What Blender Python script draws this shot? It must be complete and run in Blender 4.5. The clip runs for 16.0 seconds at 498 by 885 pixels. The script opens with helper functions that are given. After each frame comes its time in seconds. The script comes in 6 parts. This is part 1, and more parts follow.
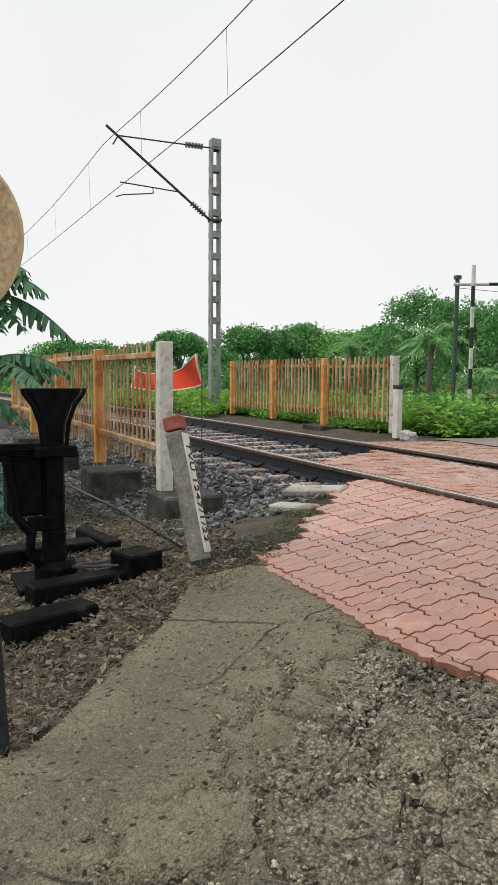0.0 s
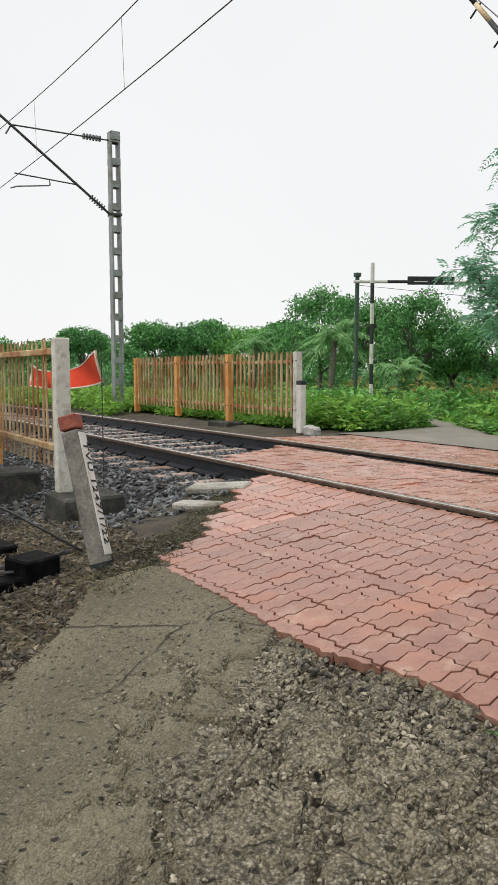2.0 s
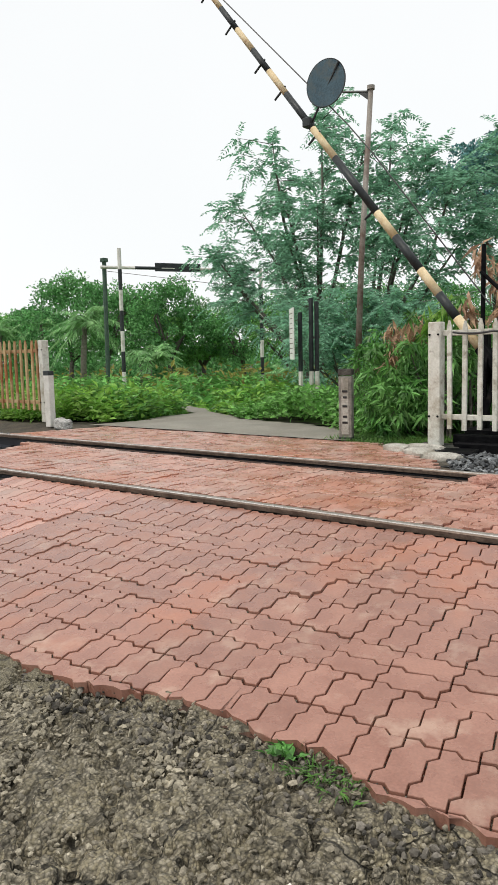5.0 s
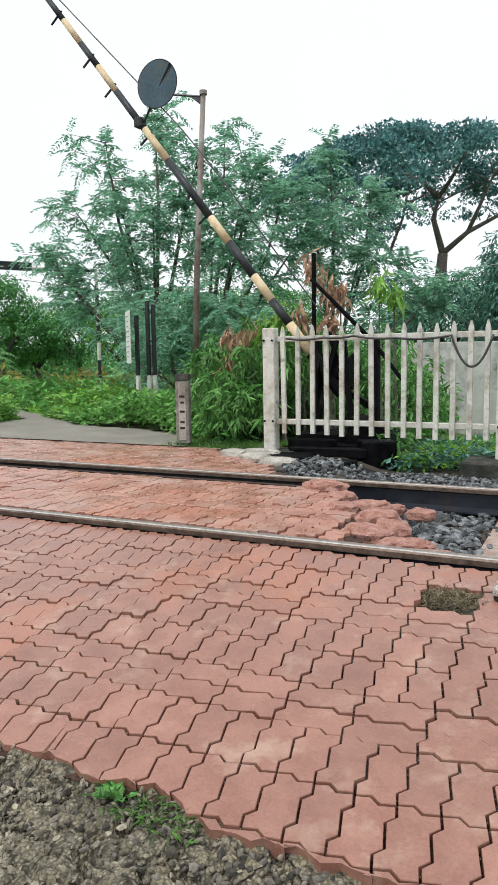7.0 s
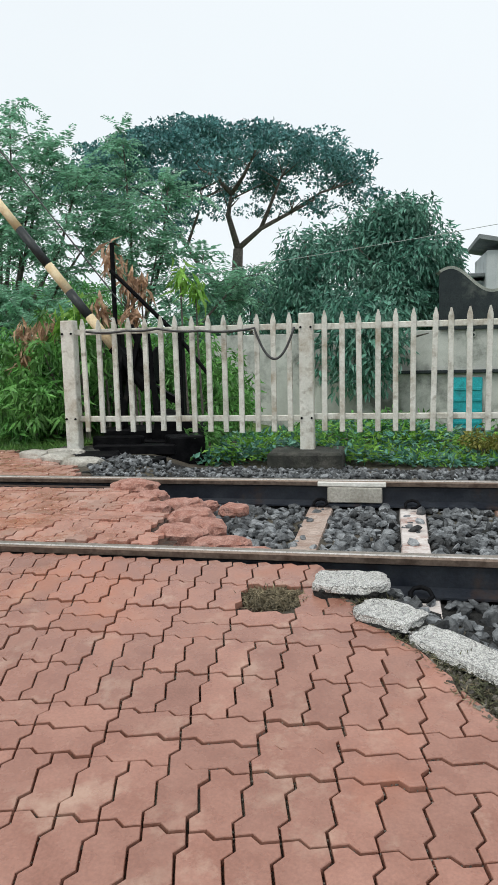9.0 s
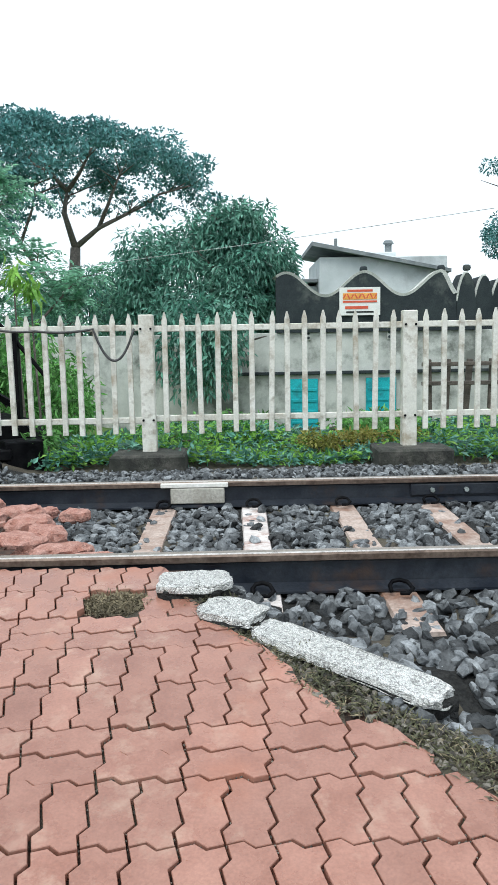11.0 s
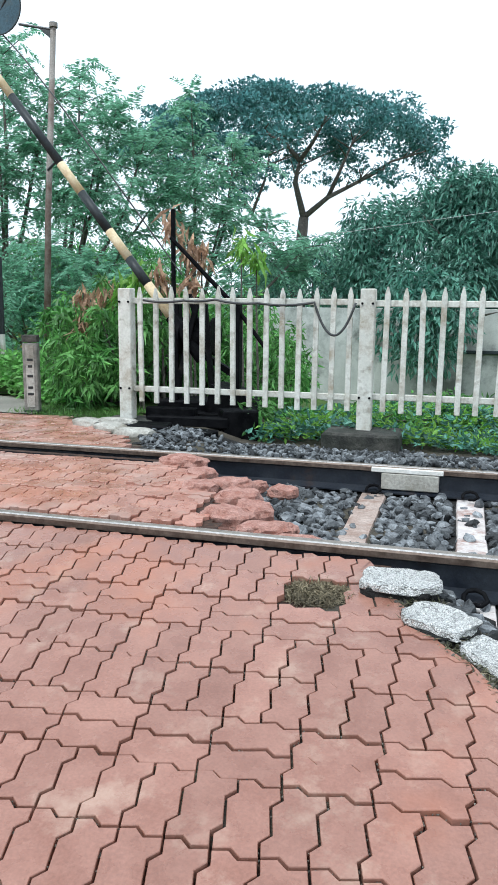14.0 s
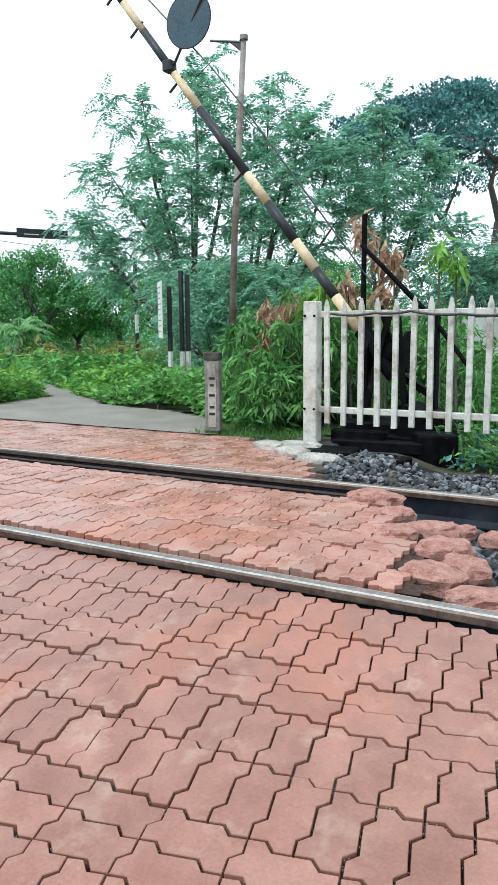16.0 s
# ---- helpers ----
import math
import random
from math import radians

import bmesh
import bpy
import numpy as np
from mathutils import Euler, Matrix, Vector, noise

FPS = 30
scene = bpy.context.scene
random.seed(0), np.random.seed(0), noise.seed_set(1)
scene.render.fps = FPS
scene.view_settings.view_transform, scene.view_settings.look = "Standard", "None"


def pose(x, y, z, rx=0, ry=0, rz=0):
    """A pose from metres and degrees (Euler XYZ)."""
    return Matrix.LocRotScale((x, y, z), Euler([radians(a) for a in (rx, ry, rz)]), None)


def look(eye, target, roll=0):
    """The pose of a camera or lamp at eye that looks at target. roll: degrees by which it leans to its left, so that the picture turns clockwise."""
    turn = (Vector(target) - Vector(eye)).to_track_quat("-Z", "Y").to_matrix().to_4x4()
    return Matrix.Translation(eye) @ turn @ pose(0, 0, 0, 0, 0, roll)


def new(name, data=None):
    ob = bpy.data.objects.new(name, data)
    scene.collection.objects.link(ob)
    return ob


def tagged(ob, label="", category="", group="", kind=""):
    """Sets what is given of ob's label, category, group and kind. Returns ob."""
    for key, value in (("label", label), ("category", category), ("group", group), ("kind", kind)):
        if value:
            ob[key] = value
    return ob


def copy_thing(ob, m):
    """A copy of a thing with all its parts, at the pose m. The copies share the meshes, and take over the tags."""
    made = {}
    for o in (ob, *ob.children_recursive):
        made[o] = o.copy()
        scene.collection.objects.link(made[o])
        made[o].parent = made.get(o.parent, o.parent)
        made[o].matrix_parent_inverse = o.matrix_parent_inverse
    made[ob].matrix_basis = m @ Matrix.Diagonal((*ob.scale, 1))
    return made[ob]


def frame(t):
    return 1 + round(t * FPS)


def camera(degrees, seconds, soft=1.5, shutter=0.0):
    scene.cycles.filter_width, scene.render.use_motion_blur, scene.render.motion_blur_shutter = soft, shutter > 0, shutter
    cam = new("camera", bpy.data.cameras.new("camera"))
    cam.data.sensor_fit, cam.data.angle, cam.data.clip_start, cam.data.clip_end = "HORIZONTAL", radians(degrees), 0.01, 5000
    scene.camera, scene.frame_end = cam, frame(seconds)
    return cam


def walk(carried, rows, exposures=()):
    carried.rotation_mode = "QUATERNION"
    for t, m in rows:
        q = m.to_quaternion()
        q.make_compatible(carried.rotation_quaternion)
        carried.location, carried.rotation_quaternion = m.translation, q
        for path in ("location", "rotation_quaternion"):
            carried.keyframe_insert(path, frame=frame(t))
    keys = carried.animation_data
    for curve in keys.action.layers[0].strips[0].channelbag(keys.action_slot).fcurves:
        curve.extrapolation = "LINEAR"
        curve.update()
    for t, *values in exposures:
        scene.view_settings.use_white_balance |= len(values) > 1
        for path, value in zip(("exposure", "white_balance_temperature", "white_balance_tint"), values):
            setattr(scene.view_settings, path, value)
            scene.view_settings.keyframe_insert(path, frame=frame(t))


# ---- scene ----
PATH = [
    (0, (1.674, -3.779, 0.874), (-0.127, -2.927, 0.692), 0.4),
    (0.5, (1.666, -3.773, 0.867), (-0.114, -2.88, 0.681), 0.2),
    (1, (1.666, -3.777, 0.87), (-0.071, -2.804, 0.678), -0.0),
    (1.5, (1.656, -3.757, 0.868), (-0.047, -2.73, 0.657), 0.4),
    (2, (1.633, -3.705, 0.87), (-0.047, -2.636, 0.68), -0.1),
    (2.5, (1.574, -3.607, 0.876), (-0.086, -2.508, 0.681), -0.1),
    (3, (1.554, -3.558, 0.884), (-0.042, -2.37, 0.688), -0.1),
    (3.5, (1.526, -3.509, 0.876), (0.002, -2.232, 0.663), -0.7),
    (4, (1.496, -3.481, 0.88), (0.052, -2.114, 0.662), -1.0),
    (4.5, (1.452, -3.464, 0.882), (0.115, -1.994, 0.653), -1.6),
    (5, (1.424, -3.458, 0.883), (0.178, -1.91, 0.651), -1.3),
    (5.2, (1.412, -3.426, 0.878), (0.199, -1.853, 0.649), -2.0),
    (7.3, (1.386, -3.289, 0.907), (0.548, -1.489, 0.665), -0.8),
    (7.5, (1.373, -3.249, 0.89), (0.568, -1.435, 0.64), -0.9),
    (8, (1.358, -3.19, 0.887), (0.704, -1.315, 0.651), -0.4),
    (8.5, (1.336, -3.175, 0.911), (0.835, -1.253, 0.677), -1.1),
    (9, (1.306, -3.148, 0.903), (0.916, -1.204, 0.643), -1.4),
    (9.5, (1.308, -3.138, 0.894), (1.068, -1.17, 0.63), -1.2),
    (10, (1.316, -3.142, 0.895), (1.213, -1.161, 0.636), -0.9),
    (12.3, (1.321, -3.178, 0.922), (1.39, -1.198, 0.646), -0.8),
    (12.5, (1.308, -3.18, 0.925), (1.373, -1.2, 0.646), -0.4),
    (13, (1.296, -3.168, 0.928), (1.242, -1.192, 0.627), -0.4),
    (13.5, (1.293, -3.118, 0.93), (1.049, -1.158, 0.614), -0.9),
    (14, (1.295, -2.998, 0.941), (0.761, -1.101, 0.602), 0.7),
    (14.5, (1.277, -2.884, 0.946), (0.482, -1.081, 0.608), 0.7),
    (15, (1.206, -2.728, 0.935), (0.327, -0.96, 0.616), 0.0),
    (15.5, (1.097, -2.579, 0.95), (0.156, -0.847, 0.612), -0.5),
    (16, (1.016, -2.446, 0.95), (0.031, -0.733, 0.645), -0.5),
]
cam = camera(37.3, 16.0, soft=1.0)
walk(cam, [(t, look(eye, target, roll)) for t, eye, target, roll in PATH],
     exposures=((0, 0.12, 6850, 10), (5, 0.24, 6800, 9), (7.4, 0.32, 6450, 8), (8, 0.15, 6520, 7.5), (9, 0.16, 6460, 6.5), (9.5, 0.5, 6200, 5.5), (10, 0.58, 6100, 5), (12.5, 0.62, 5950, 4), (13.5, 0.7, 5820, 4), (14, 0.56, 5800, 4), (15, 0.58, 5820, 4), (16, 0.57, 5850, 4)))

# ---------------- world, sun, exposure ----------------
world = bpy.data.worlds.new("overcast_sky")
scene.world = world
world.use_nodes = True
wn, wl = world.node_tree.nodes, world.node_tree.links
wn.clear()
sky = wn.new("ShaderNodeTexSky")
sky.sky_type = 'NISHITA'
sky.sun_disc = False
sky.sun_elevation = radians(58)
sky.sun_rotation = radians(200)
sky_bg = wn.new("ShaderNodeBackground")
sky_bg.inputs[1].default_value = 0.1
wl.new(sky.outputs[0], sky_bg.inputs[0])
cloud_bg = wn.new("ShaderNodeBackground")
cloud_noise = wn.new("ShaderNodeTexNoise")
cloud_noise.inputs["Scale"].default_value = 1.6
cloud_noise.inputs["Detail"].default_value = 4
cloud_ramp = wn.new("ShaderNodeValToRGB")
cloud_ramp.color_ramp.elements[0].color = (0.84, 0.875, 0.92, 1)
cloud_ramp.color_ramp.elements[1].color = (0.95, 0.98, 1.02, 1)
wl.new(cloud_noise.outputs[0], cloud_ramp.inputs[0])
wl.new(cloud_ramp.outputs[0], cloud_bg.inputs[0])
cloud_bg.inputs[1].default_value = 0.95
wmix = wn.new("ShaderNodeMixShader")
wmix.inputs[0].default_value = 0.92
wout = wn.new("ShaderNodeOutputWorld")
wl.new(sky_bg.outputs[0], wmix.inputs[1])
wl.new(cloud_bg.outputs[0], wmix.inputs[2])
wl.new(wmix.outputs[0], wout.inputs[0])
sun = new("sun", bpy.data.lights.new("sun", 'SUN'))
sun.data.energy, sun.data.angle, sun.data.color = 1.5, radians(22), (1.0, 0.97, 0.92)
sun.matrix_world = look((-10, -20, 38), (0, 0, 0))


# ---------------- materials ----------------
def mat(name, a, b, scale=6.0, rough=0.8, bump=0.3, stain=None, stain_scale=1.2, stain_at=0.55, fine=60.0, metal=0.0, island=0.0, each=0.0, lo=0.35, hi=0.65, dist=0.01, spec=0.4, rough_var=0.15, thin=0.0, grain=0.27, dust=None):
    """Two tones mixed by a medium and a fine noise, an optional stain, relief, and variation per piece."""
    m = bpy.data.materials.new(name)
    m.use_nodes = True
    n, l = m.node_tree.nodes, m.node_tree.links
    p = n["Principled BSDF"]
    p.inputs["Metallic"].default_value = metal
    p.inputs["Specular IOR Level"].default_value = spec
    tc = n.new("ShaderNodeNewGeometry")

    def nz(s, d, rough_=0.6):
        t = n.new("ShaderNodeTexNoise")
        t.inputs["Scale"].default_value, t.inputs["Detail"].default_value, t.inputs["Roughness"].default_value = s, d, rough_
        l.new(tc.outputs["Position"], t.inputs["Vector"])
        return t

    def ramp(src, x0, x1):
        r = n.new("ShaderNodeMapRange")
        r.inputs[1].default_value, r.inputs[2].default_value = x0, x1
        l.new(src, r.inputs[0])
        return r.outputs[0]

    def mix(f, x, y, kind='MIX'):
        q = n.new("ShaderNodeMix")
        q.data_type, q.blend_type = 'RGBA', kind
        for s, v in ((0, f), (6, x), (7, y)):
            if isinstance(v, (tuple, list)):
                q.inputs[s].default_value = (*v, 1)
            elif isinstance(v, (int, float)):
                q.inputs[s].default_value = v
            else:
                l.new(v, q.inputs[s])
        return q.outputs[2]

    mid, fin = nz(scale, 6), nz(fine, 3)
    col = mix(ramp(mid.outputs[0], lo, hi), a, b)
    g = n.new("ShaderNodeMapRange")
    g.inputs[1].default_value, g.inputs[2].default_value, g.inputs[3].default_value, g.inputs[4].default_value = 0.3, 0.7, 1 - grain, 1 + grain
    l.new(fin.outputs[0], g.inputs[0])
    comb = n.new("ShaderNodeCombineColor")
    for i in range(3):
        l.new(g.outputs[0], comb.inputs[i])
    col = mix(1.0, col, comb.outputs[0], 'MULTIPLY')
    if stain:
        st = nz(stain_scale, 8, 0.7)
        col = mix(ramp(st.outputs[0], stain_at - 0.06, stain_at + 0.1), col, stain)
    if dust:
        st = nz(dust[1], 5, 0.6)
        col = mix(ramp(st.outputs[0], dust[2] - 0.08, dust[2] + 0.12), col, dust[0])
    for amount, kind in ((island, "geo"), (each, "ob")):
        if amount:
            src = n.new("ShaderNodeNewGeometry").outputs["Random Per Island"] if kind == "geo" else n.new("ShaderNodeObjectInfo").outputs["Random"]
            v = n.new("ShaderNodeMapRange")
            v.inputs[3].default_value, v.inputs[4].default_value = 1 - amount, 1 + amount
            l.new(src, v.inputs[0])
            hs = n.new("ShaderNodeHueSaturation")
            l.new(col, hs.inputs["Color"])
            l.new(v.outputs[0], hs.inputs["Value"])
            col = hs.outputs[0]
    l.new(col, p.inputs["Base Color"])
    rr = n.new("ShaderNodeMapRange")
    rr.inputs[1].default_value, rr.inputs[2].default_value = 0.3, 0.7
    rr.inputs[3].default_value, rr.inputs[4].default_value = max(0.02, rough - rough_var), min(1, rough + rough_var)
    l.new(mid.outputs[0], rr.inputs[0])
    l.new(rr.outputs[0], p.inputs["Roughness"])
    if bump:
        bp = n.new("ShaderNodeBump")
        bp.inputs["Strength"].default_value, bp.inputs["Distance"].default_value = bump, dist
        ad = n.new("ShaderNodeMath")
        ad.operation = 'MULTIPLY_ADD'
        ad.inputs[1].default_value = 0.5
        l.new(fin.outputs[0], ad.inputs[0])
        l.new(mid.outputs[0], ad.inputs[2])
        l.new(ad.outputs[0], bp.inputs["Height"])
        l.new(bp.outputs[0], p.inputs["Normal"])
    if thin:
        tr = n.new("ShaderNodeBsdfTranslucent")
        l.new(col, tr.inputs[0])
        ms = n.new("ShaderNodeMixShader")
        ms.inputs[0].default_value = thin
        l.new(p.outputs[0], ms.inputs[1])
        l.new(tr.outputs[0], ms.inputs[2])
        l.new(ms.outputs[0], n["Material Output"].inputs[0])
    return m


M = dict(
    soil=mat("soil", (0.04, 0.034, 0.026), (0.10, 0.084, 0.063), 5, 0.95, 0.8, stain=(0.09, 0.08, 0.05), stain_scale=2.0, dist=0.03),
    grassland=mat("grassland", (0.05, 0.10, 0.02), (0.10, 0.17, 0.035), 3, 0.9, 0.8, stain=(0.07, 0.07, 0.03), stain_scale=0.6, dist=0.05),
    asphalt=mat("asphalt", (0.12, 0.105, 0.08), (0.18, 0.16, 0.125), 9, 0.8, 1.0, stain=(0.21, 0.185, 0.145), stain_scale=1.6, fine=170, dist=0.012),
    gravel_bed=mat("gravel_bed", (0.09, 0.075, 0.055), (0.21, 0.175, 0.13), 14, 0.9, 1.0, stain=(0.20, 0.14, 0.10), stain_scale=1.4, fine=90, dist=0.02),
    concrete_road=mat("concrete_road", (0.19, 0.175, 0.145), (0.28, 0.26, 0.22), 2, 0.75, 0.3, stain=(0.2, 0.18, 0.15)),
    paver=mat("paver", (0.265, 0.121, 0.086), (0.345, 0.174, 0.130), 7, 0.29, 0.2, spec=0.5, grain=0.13, stain=(0.42, 0.265, 0.20), stain_scale=5.5, stain_at=0.60, dust=((0.42, 0.155, 0.085), 0.9, 0.62), fine=120, each=0.10, island=0.10, dist=0.004, rough_var=0.2),
    paver_pale=mat("paver_pale", (0.37, 0.162, 0.116), (0.48, 0.245, 0.186), 5, 0.31, 0.3, spec=0.5, stain=(0.44, 0.29, 0.24), stain_scale=2.5, dust=((0.43, 0.155, 0.085), 0.8, 0.60), fine=90, island=0.14, dist=0.006),
    bedding=mat("bedding", (0.03, 0.018, 0.013), (0.08, 0.042, 0.028), 30, 0.95, 0.8, dist=0.01),
    rubble=mat("rubble", (0.34, 0.15, 0.11), (0.50, 0.29, 0.24), 25, 0.85, 1.0, fine=140, dist=0.015),
    whitestone=mat("whitestone", (0.62, 0.60, 0.56), (0.82, 0.81, 0.78), 45, 0.9, 1.0, stain=(0.4, 0.37, 0.32), stain_scale=9, stain_at=0.62, fine=120, dist=0.015),
    slab=mat("slab", (0.34, 0.32, 0.28), (0.50, 0.48, 0.43), 12, 0.85, 0.6, stain=(0.2, 0.18, 0.14), stain_scale=3),
    ballast=mat("ballast", (0.035, 0.039, 0.043), (0.21, 0.218, 0.225), 14, 0.6, 0.9, fine=110, island=0.8, dist=0.012),
    ballast_brown=mat("ballast_brown", (0.04, 0.036, 0.030), (0.19, 0.170, 0.142), 18, 0.85, 0.6, fine=110, island=0.65, dist=0.01),
    road_stone=mat("road_stone", (0.14, 0.124, 0.092), (0.34, 0.303, 0.232), 25, 0.85, 0.6, fine=150, island=0.5, dist=0.006),
    pebble=mat("pebble", (0.13, 0.113, 0.082), (0.30, 0.265, 0.205), 25, 0.85, 0.6, fine=150, island=0.4, dist=0.006),
    railside=mat("railside", (0.010, 0.013, 0.02), (0.022, 0.026, 0.034), 10, 0.45, 0.3, stain=(0.05, 0.028, 0.018), stain_scale=3, stain_at=0.64),
    railtop=mat("railtop", (0.20, 0.17, 0.143), (0.31, 0.27, 0.233), 20, 0.42, 0.1, metal=0.3, stain=(0.2, 0.13, 0.09), stain_scale=5, stain_at=0.62),
    railglint=mat("railglint", (0.45, 0.42, 0.39), (0.6, 0.57, 0.54), 20, 0.35, 0.05, metal=0.4),
    raildark=mat("raildark", (0.10, 0.07, 0.055), (0.20, 0.15, 0.12), 14, 0.5, 0.2, metal=0.5),
    sleeper=mat("sleeper", (0.36, 0.27, 0.225), (0.48, 0.385, 0.335), 9, 0.8, 0.4, stain=(0.22, 0.12, 0.08), stain_scale=3),
    sleeper_white=mat("sleeper_white", (0.50, 0.43, 0.40), (0.68, 0.63, 0.60), 9, 0.8, 0.4, stain=(0.30, 0.15, 0.11), stain_scale=7, stain_at=0.57, grain=0.09),
    fence=mat("fence_paint", (0.60, 0.59, 0.52), (0.74, 0.73, 0.67), 8, 0.75, 0.35, stain=(0.38, 0.33, 0.25), stain_scale=4, stain_at=0.55, each=0.06, dust=((0.30, 0.27, 0.21), 11, 0.62), grain=0.09),
    fence_warm=mat("fence_rusty", (0.4, 0.265, 0.12), (0.56, 0.43, 0.25), 6, 0.8, 0.35, stain=(0.33, 0.13, 0.05), stain_scale=2.2, stain_at=0.5, each=0.18, grain=0.09),
    fence_orange=mat("fence_orange", (0.58, 0.22, 0.05), (0.70, 0.40, 0.14), 5, 0.8, 0.35, stain=(0.40, 0.12, 0.04), stain_scale=3, stain_at=0.58, each=0.1, grain=0.09),
    concrete=mat("concrete", (0.02, 0.02, 0.017), (0.11, 0.104, 0.09), 9, 0.9, 0.8, stain=(0.025, 0.028, 0.022), stain_scale=2.5, stain_at=0.5, dist=0.02),
    blackiron=mat("black_iron", (0.002, 0.002, 0.003), (0.009, 0.009, 0.01), 12, 0.55, 0.4, stain=(0.035, 0.03, 0.022), stain_scale=6, stain_at=0.66, spec=0.06),
    steel=mat("galvanised", (0.22, 0.25, 0.24), (0.36, 0.39, 0.38), 5, 0.5, 0.2, metal=0.35, stain=(0.18, 0.17, 0.14), stain_scale=1.5),
    wire=mat("wire", (0.05, 0.05, 0.05), (0.10, 0.10, 0.10), 9, 0.5, 0.0, metal=0.5),
    brownpot=mat("insulator", (0.06, 0.07, 0.07), (0.11, 0.12, 0.12), 9, 0.3, 0.0),
    blackpaint=mat("black_paint", (0.012, 0.016, 0.018), (0.035, 0.04, 0.042), 9, 0.5, 0.3, stain=(0.10, 0.08, 0.06), stain_scale=6, stain_at=0.68),
    whitepaint=mat("white_paint", (0.60, 0.58, 0.53), (0.76, 0.74, 0.70), 9, 0.6, 0.3, stain=(0.36, 0.30, 0.22), stain_scale=4, stain_at=0.62, grain=0.09),
    yellowpaint=mat("cream_paint", (0.58, 0.42, 0.22), (0.72, 0.60, 0.40), 7, 0.6, 0.3, stain=(0.36, 0.18, 0.08), stain_scale=4, stain_at=0.62, grain=0.09),
    greenpole=mat("green_pole", (0.03, 0.07, 0.05), (0.07, 0.11, 0.08), 7, 0.6, 0.2),
    rustpole=mat("rust_pole", (0.2, 0.175, 0.15), (0.32, 0.29, 0.26), 3, 0.6, 0.3, stain=(0.11, 0.065, 0.045), stain_scale=1.2, stain_at=0.5),
    discblue=mat("disc_back", (0.035, 0.075, 0.10), (0.06, 0.11, 0.14), 5, 0.55, 0.2, stain=(0.08, 0.10, 0.10), stain_scale=7),
    disctan=mat("disc_tan", (0.48, 0.32, 0.17), (0.68, 0.52, 0.33), 9, 0.8, 0.5, stain=(0.30, 0.17, 0.09), stain_scale=4, stain_at=0.6),
    redcloth=mat("red_cloth", (0.74, 0.05, 0.014), (0.86, 0.085, 0.026), 3, 0.85, 0.2, fine=200),
    whitecloth=mat("white_cloth", (0.72, 0.62, 0.52), (0.8, 0.74, 0.66), 6, 0.9, 0.2),
    post_grey=mat("post_grey", (0.17, 0.16, 0.14), (0.28, 0.265, 0.235), 12, 0.9, 0.5, stain=(0.10, 0.10, 0.08), stain_scale=4),
    near_black=mat("near_black", (0.010, 0.010, 0.010), (0.03, 0.029, 0.027), 30, 0.95, 1.0, dist=0.03),
    redcap=mat("red_cap", (0.24, 0.06, 0.04), (0.36, 0.12, 0.08), 9, 0.8, 0.3),
    inkblack=mat("ink", (0.015, 0.015, 0.015), (0.03, 0.03, 0.03), 20, 0.6, 0.0),
    wallwhite=mat("old_whitewash", (0.40, 0.41, 0.38), (0.58, 0.59, 0.55), 2.0, 0.9, 0.4, stain=(0.16, 0.17, 0.15), stain_scale=1.1, stain_at=0.53, dist=0.02, grain=0.09),
    walldark=mat("mossy_black", (0.012, 0.018, 0.022), (0.035, 0.045, 0.047), 2.5, 0.9, 0.5, stain=(0.10, 0.11, 0.10), stain_scale=1.6, stain_at=0.62),
    ridge=mat("lichen_lit_edge", (0.40, 0.41, 0.38), (0.58, 0.58, 0.54), 6, 0.9, 0.4),
    housewall=mat("house_wall", (0.52, 0.56, 0.56), (0.66, 0.69, 0.69), 1.5, 0.9, 0.2, stain=(0.36, 0.38, 0.38), stain_scale=0.9, grain=0.09),
    roofgrey=mat("roof_grey", (0.14, 0.16, 0.17), (0.26, 0.28, 0.28), 3, 0.85, 0.4),
    turquoise=mat("turquoise_door", (0.015, 0.30, 0.34), (0.03, 0.42, 0.46), 3, 0.6, 0.2, stain=(0.02, 0.16, 0.18), stain_scale=2),
    timber=mat("old_timber", (0.05, 0.042, 0.035), (0.13, 0.11, 0.092), 8, 0.9, 0.5),
    signwhite=mat("sign_white", (0.70, 0.70, 0.66), (0.8, 0.8, 0.77), 6, 0.6, 0.1, grain=0.09),
    signred=mat("sign_red", (0.55, 0.08, 0.04), (0.66, 0.12, 0.06), 9, 0.6, 0.0),
    signorange=mat("sign_orange", (0.72, 0.32, 0.06), (0.78, 0.40, 0.1), 9, 0.6, 0.0),
    bark=mat("bark", (0.085, 0.075, 0.065), (0.17, 0.15, 0.13), 9, 0.95, 0.8, dist=0.03),
    bark_pale=mat("bark_pale", (0.14, 0.125, 0.10), (0.24, 0.215, 0.18), 9, 0.95, 0.6, dist=0.02),
    leaf_feather=mat("leaf_feather", (0.2, 0.42, 0.28), (0.32, 0.56, 0.4), 1.2, 0.6, 0, island=0.4, spec=0.3, thin=0.45),
    leaf_dark=mat("leaf_dark", (0.075, 0.21, 0.21), (0.14, 0.31, 0.30), 0.5, 0.5, 0, island=0.5, spec=0.4, thin=0.22),
    leaf_mango=mat("leaf_mango", (0.075, 0.21, 0.155), (0.145, 0.32, 0.235), 0.8, 0.42, 0, island=0.5, spec=0.5, thin=0.2),
    leaf_green=mat("leaf_green", (0.12, 0.33, 0.075), (0.22, 0.48, 0.13), 0.5, 0.55, 0, island=0.5, spec=0.35, thin=0.3),
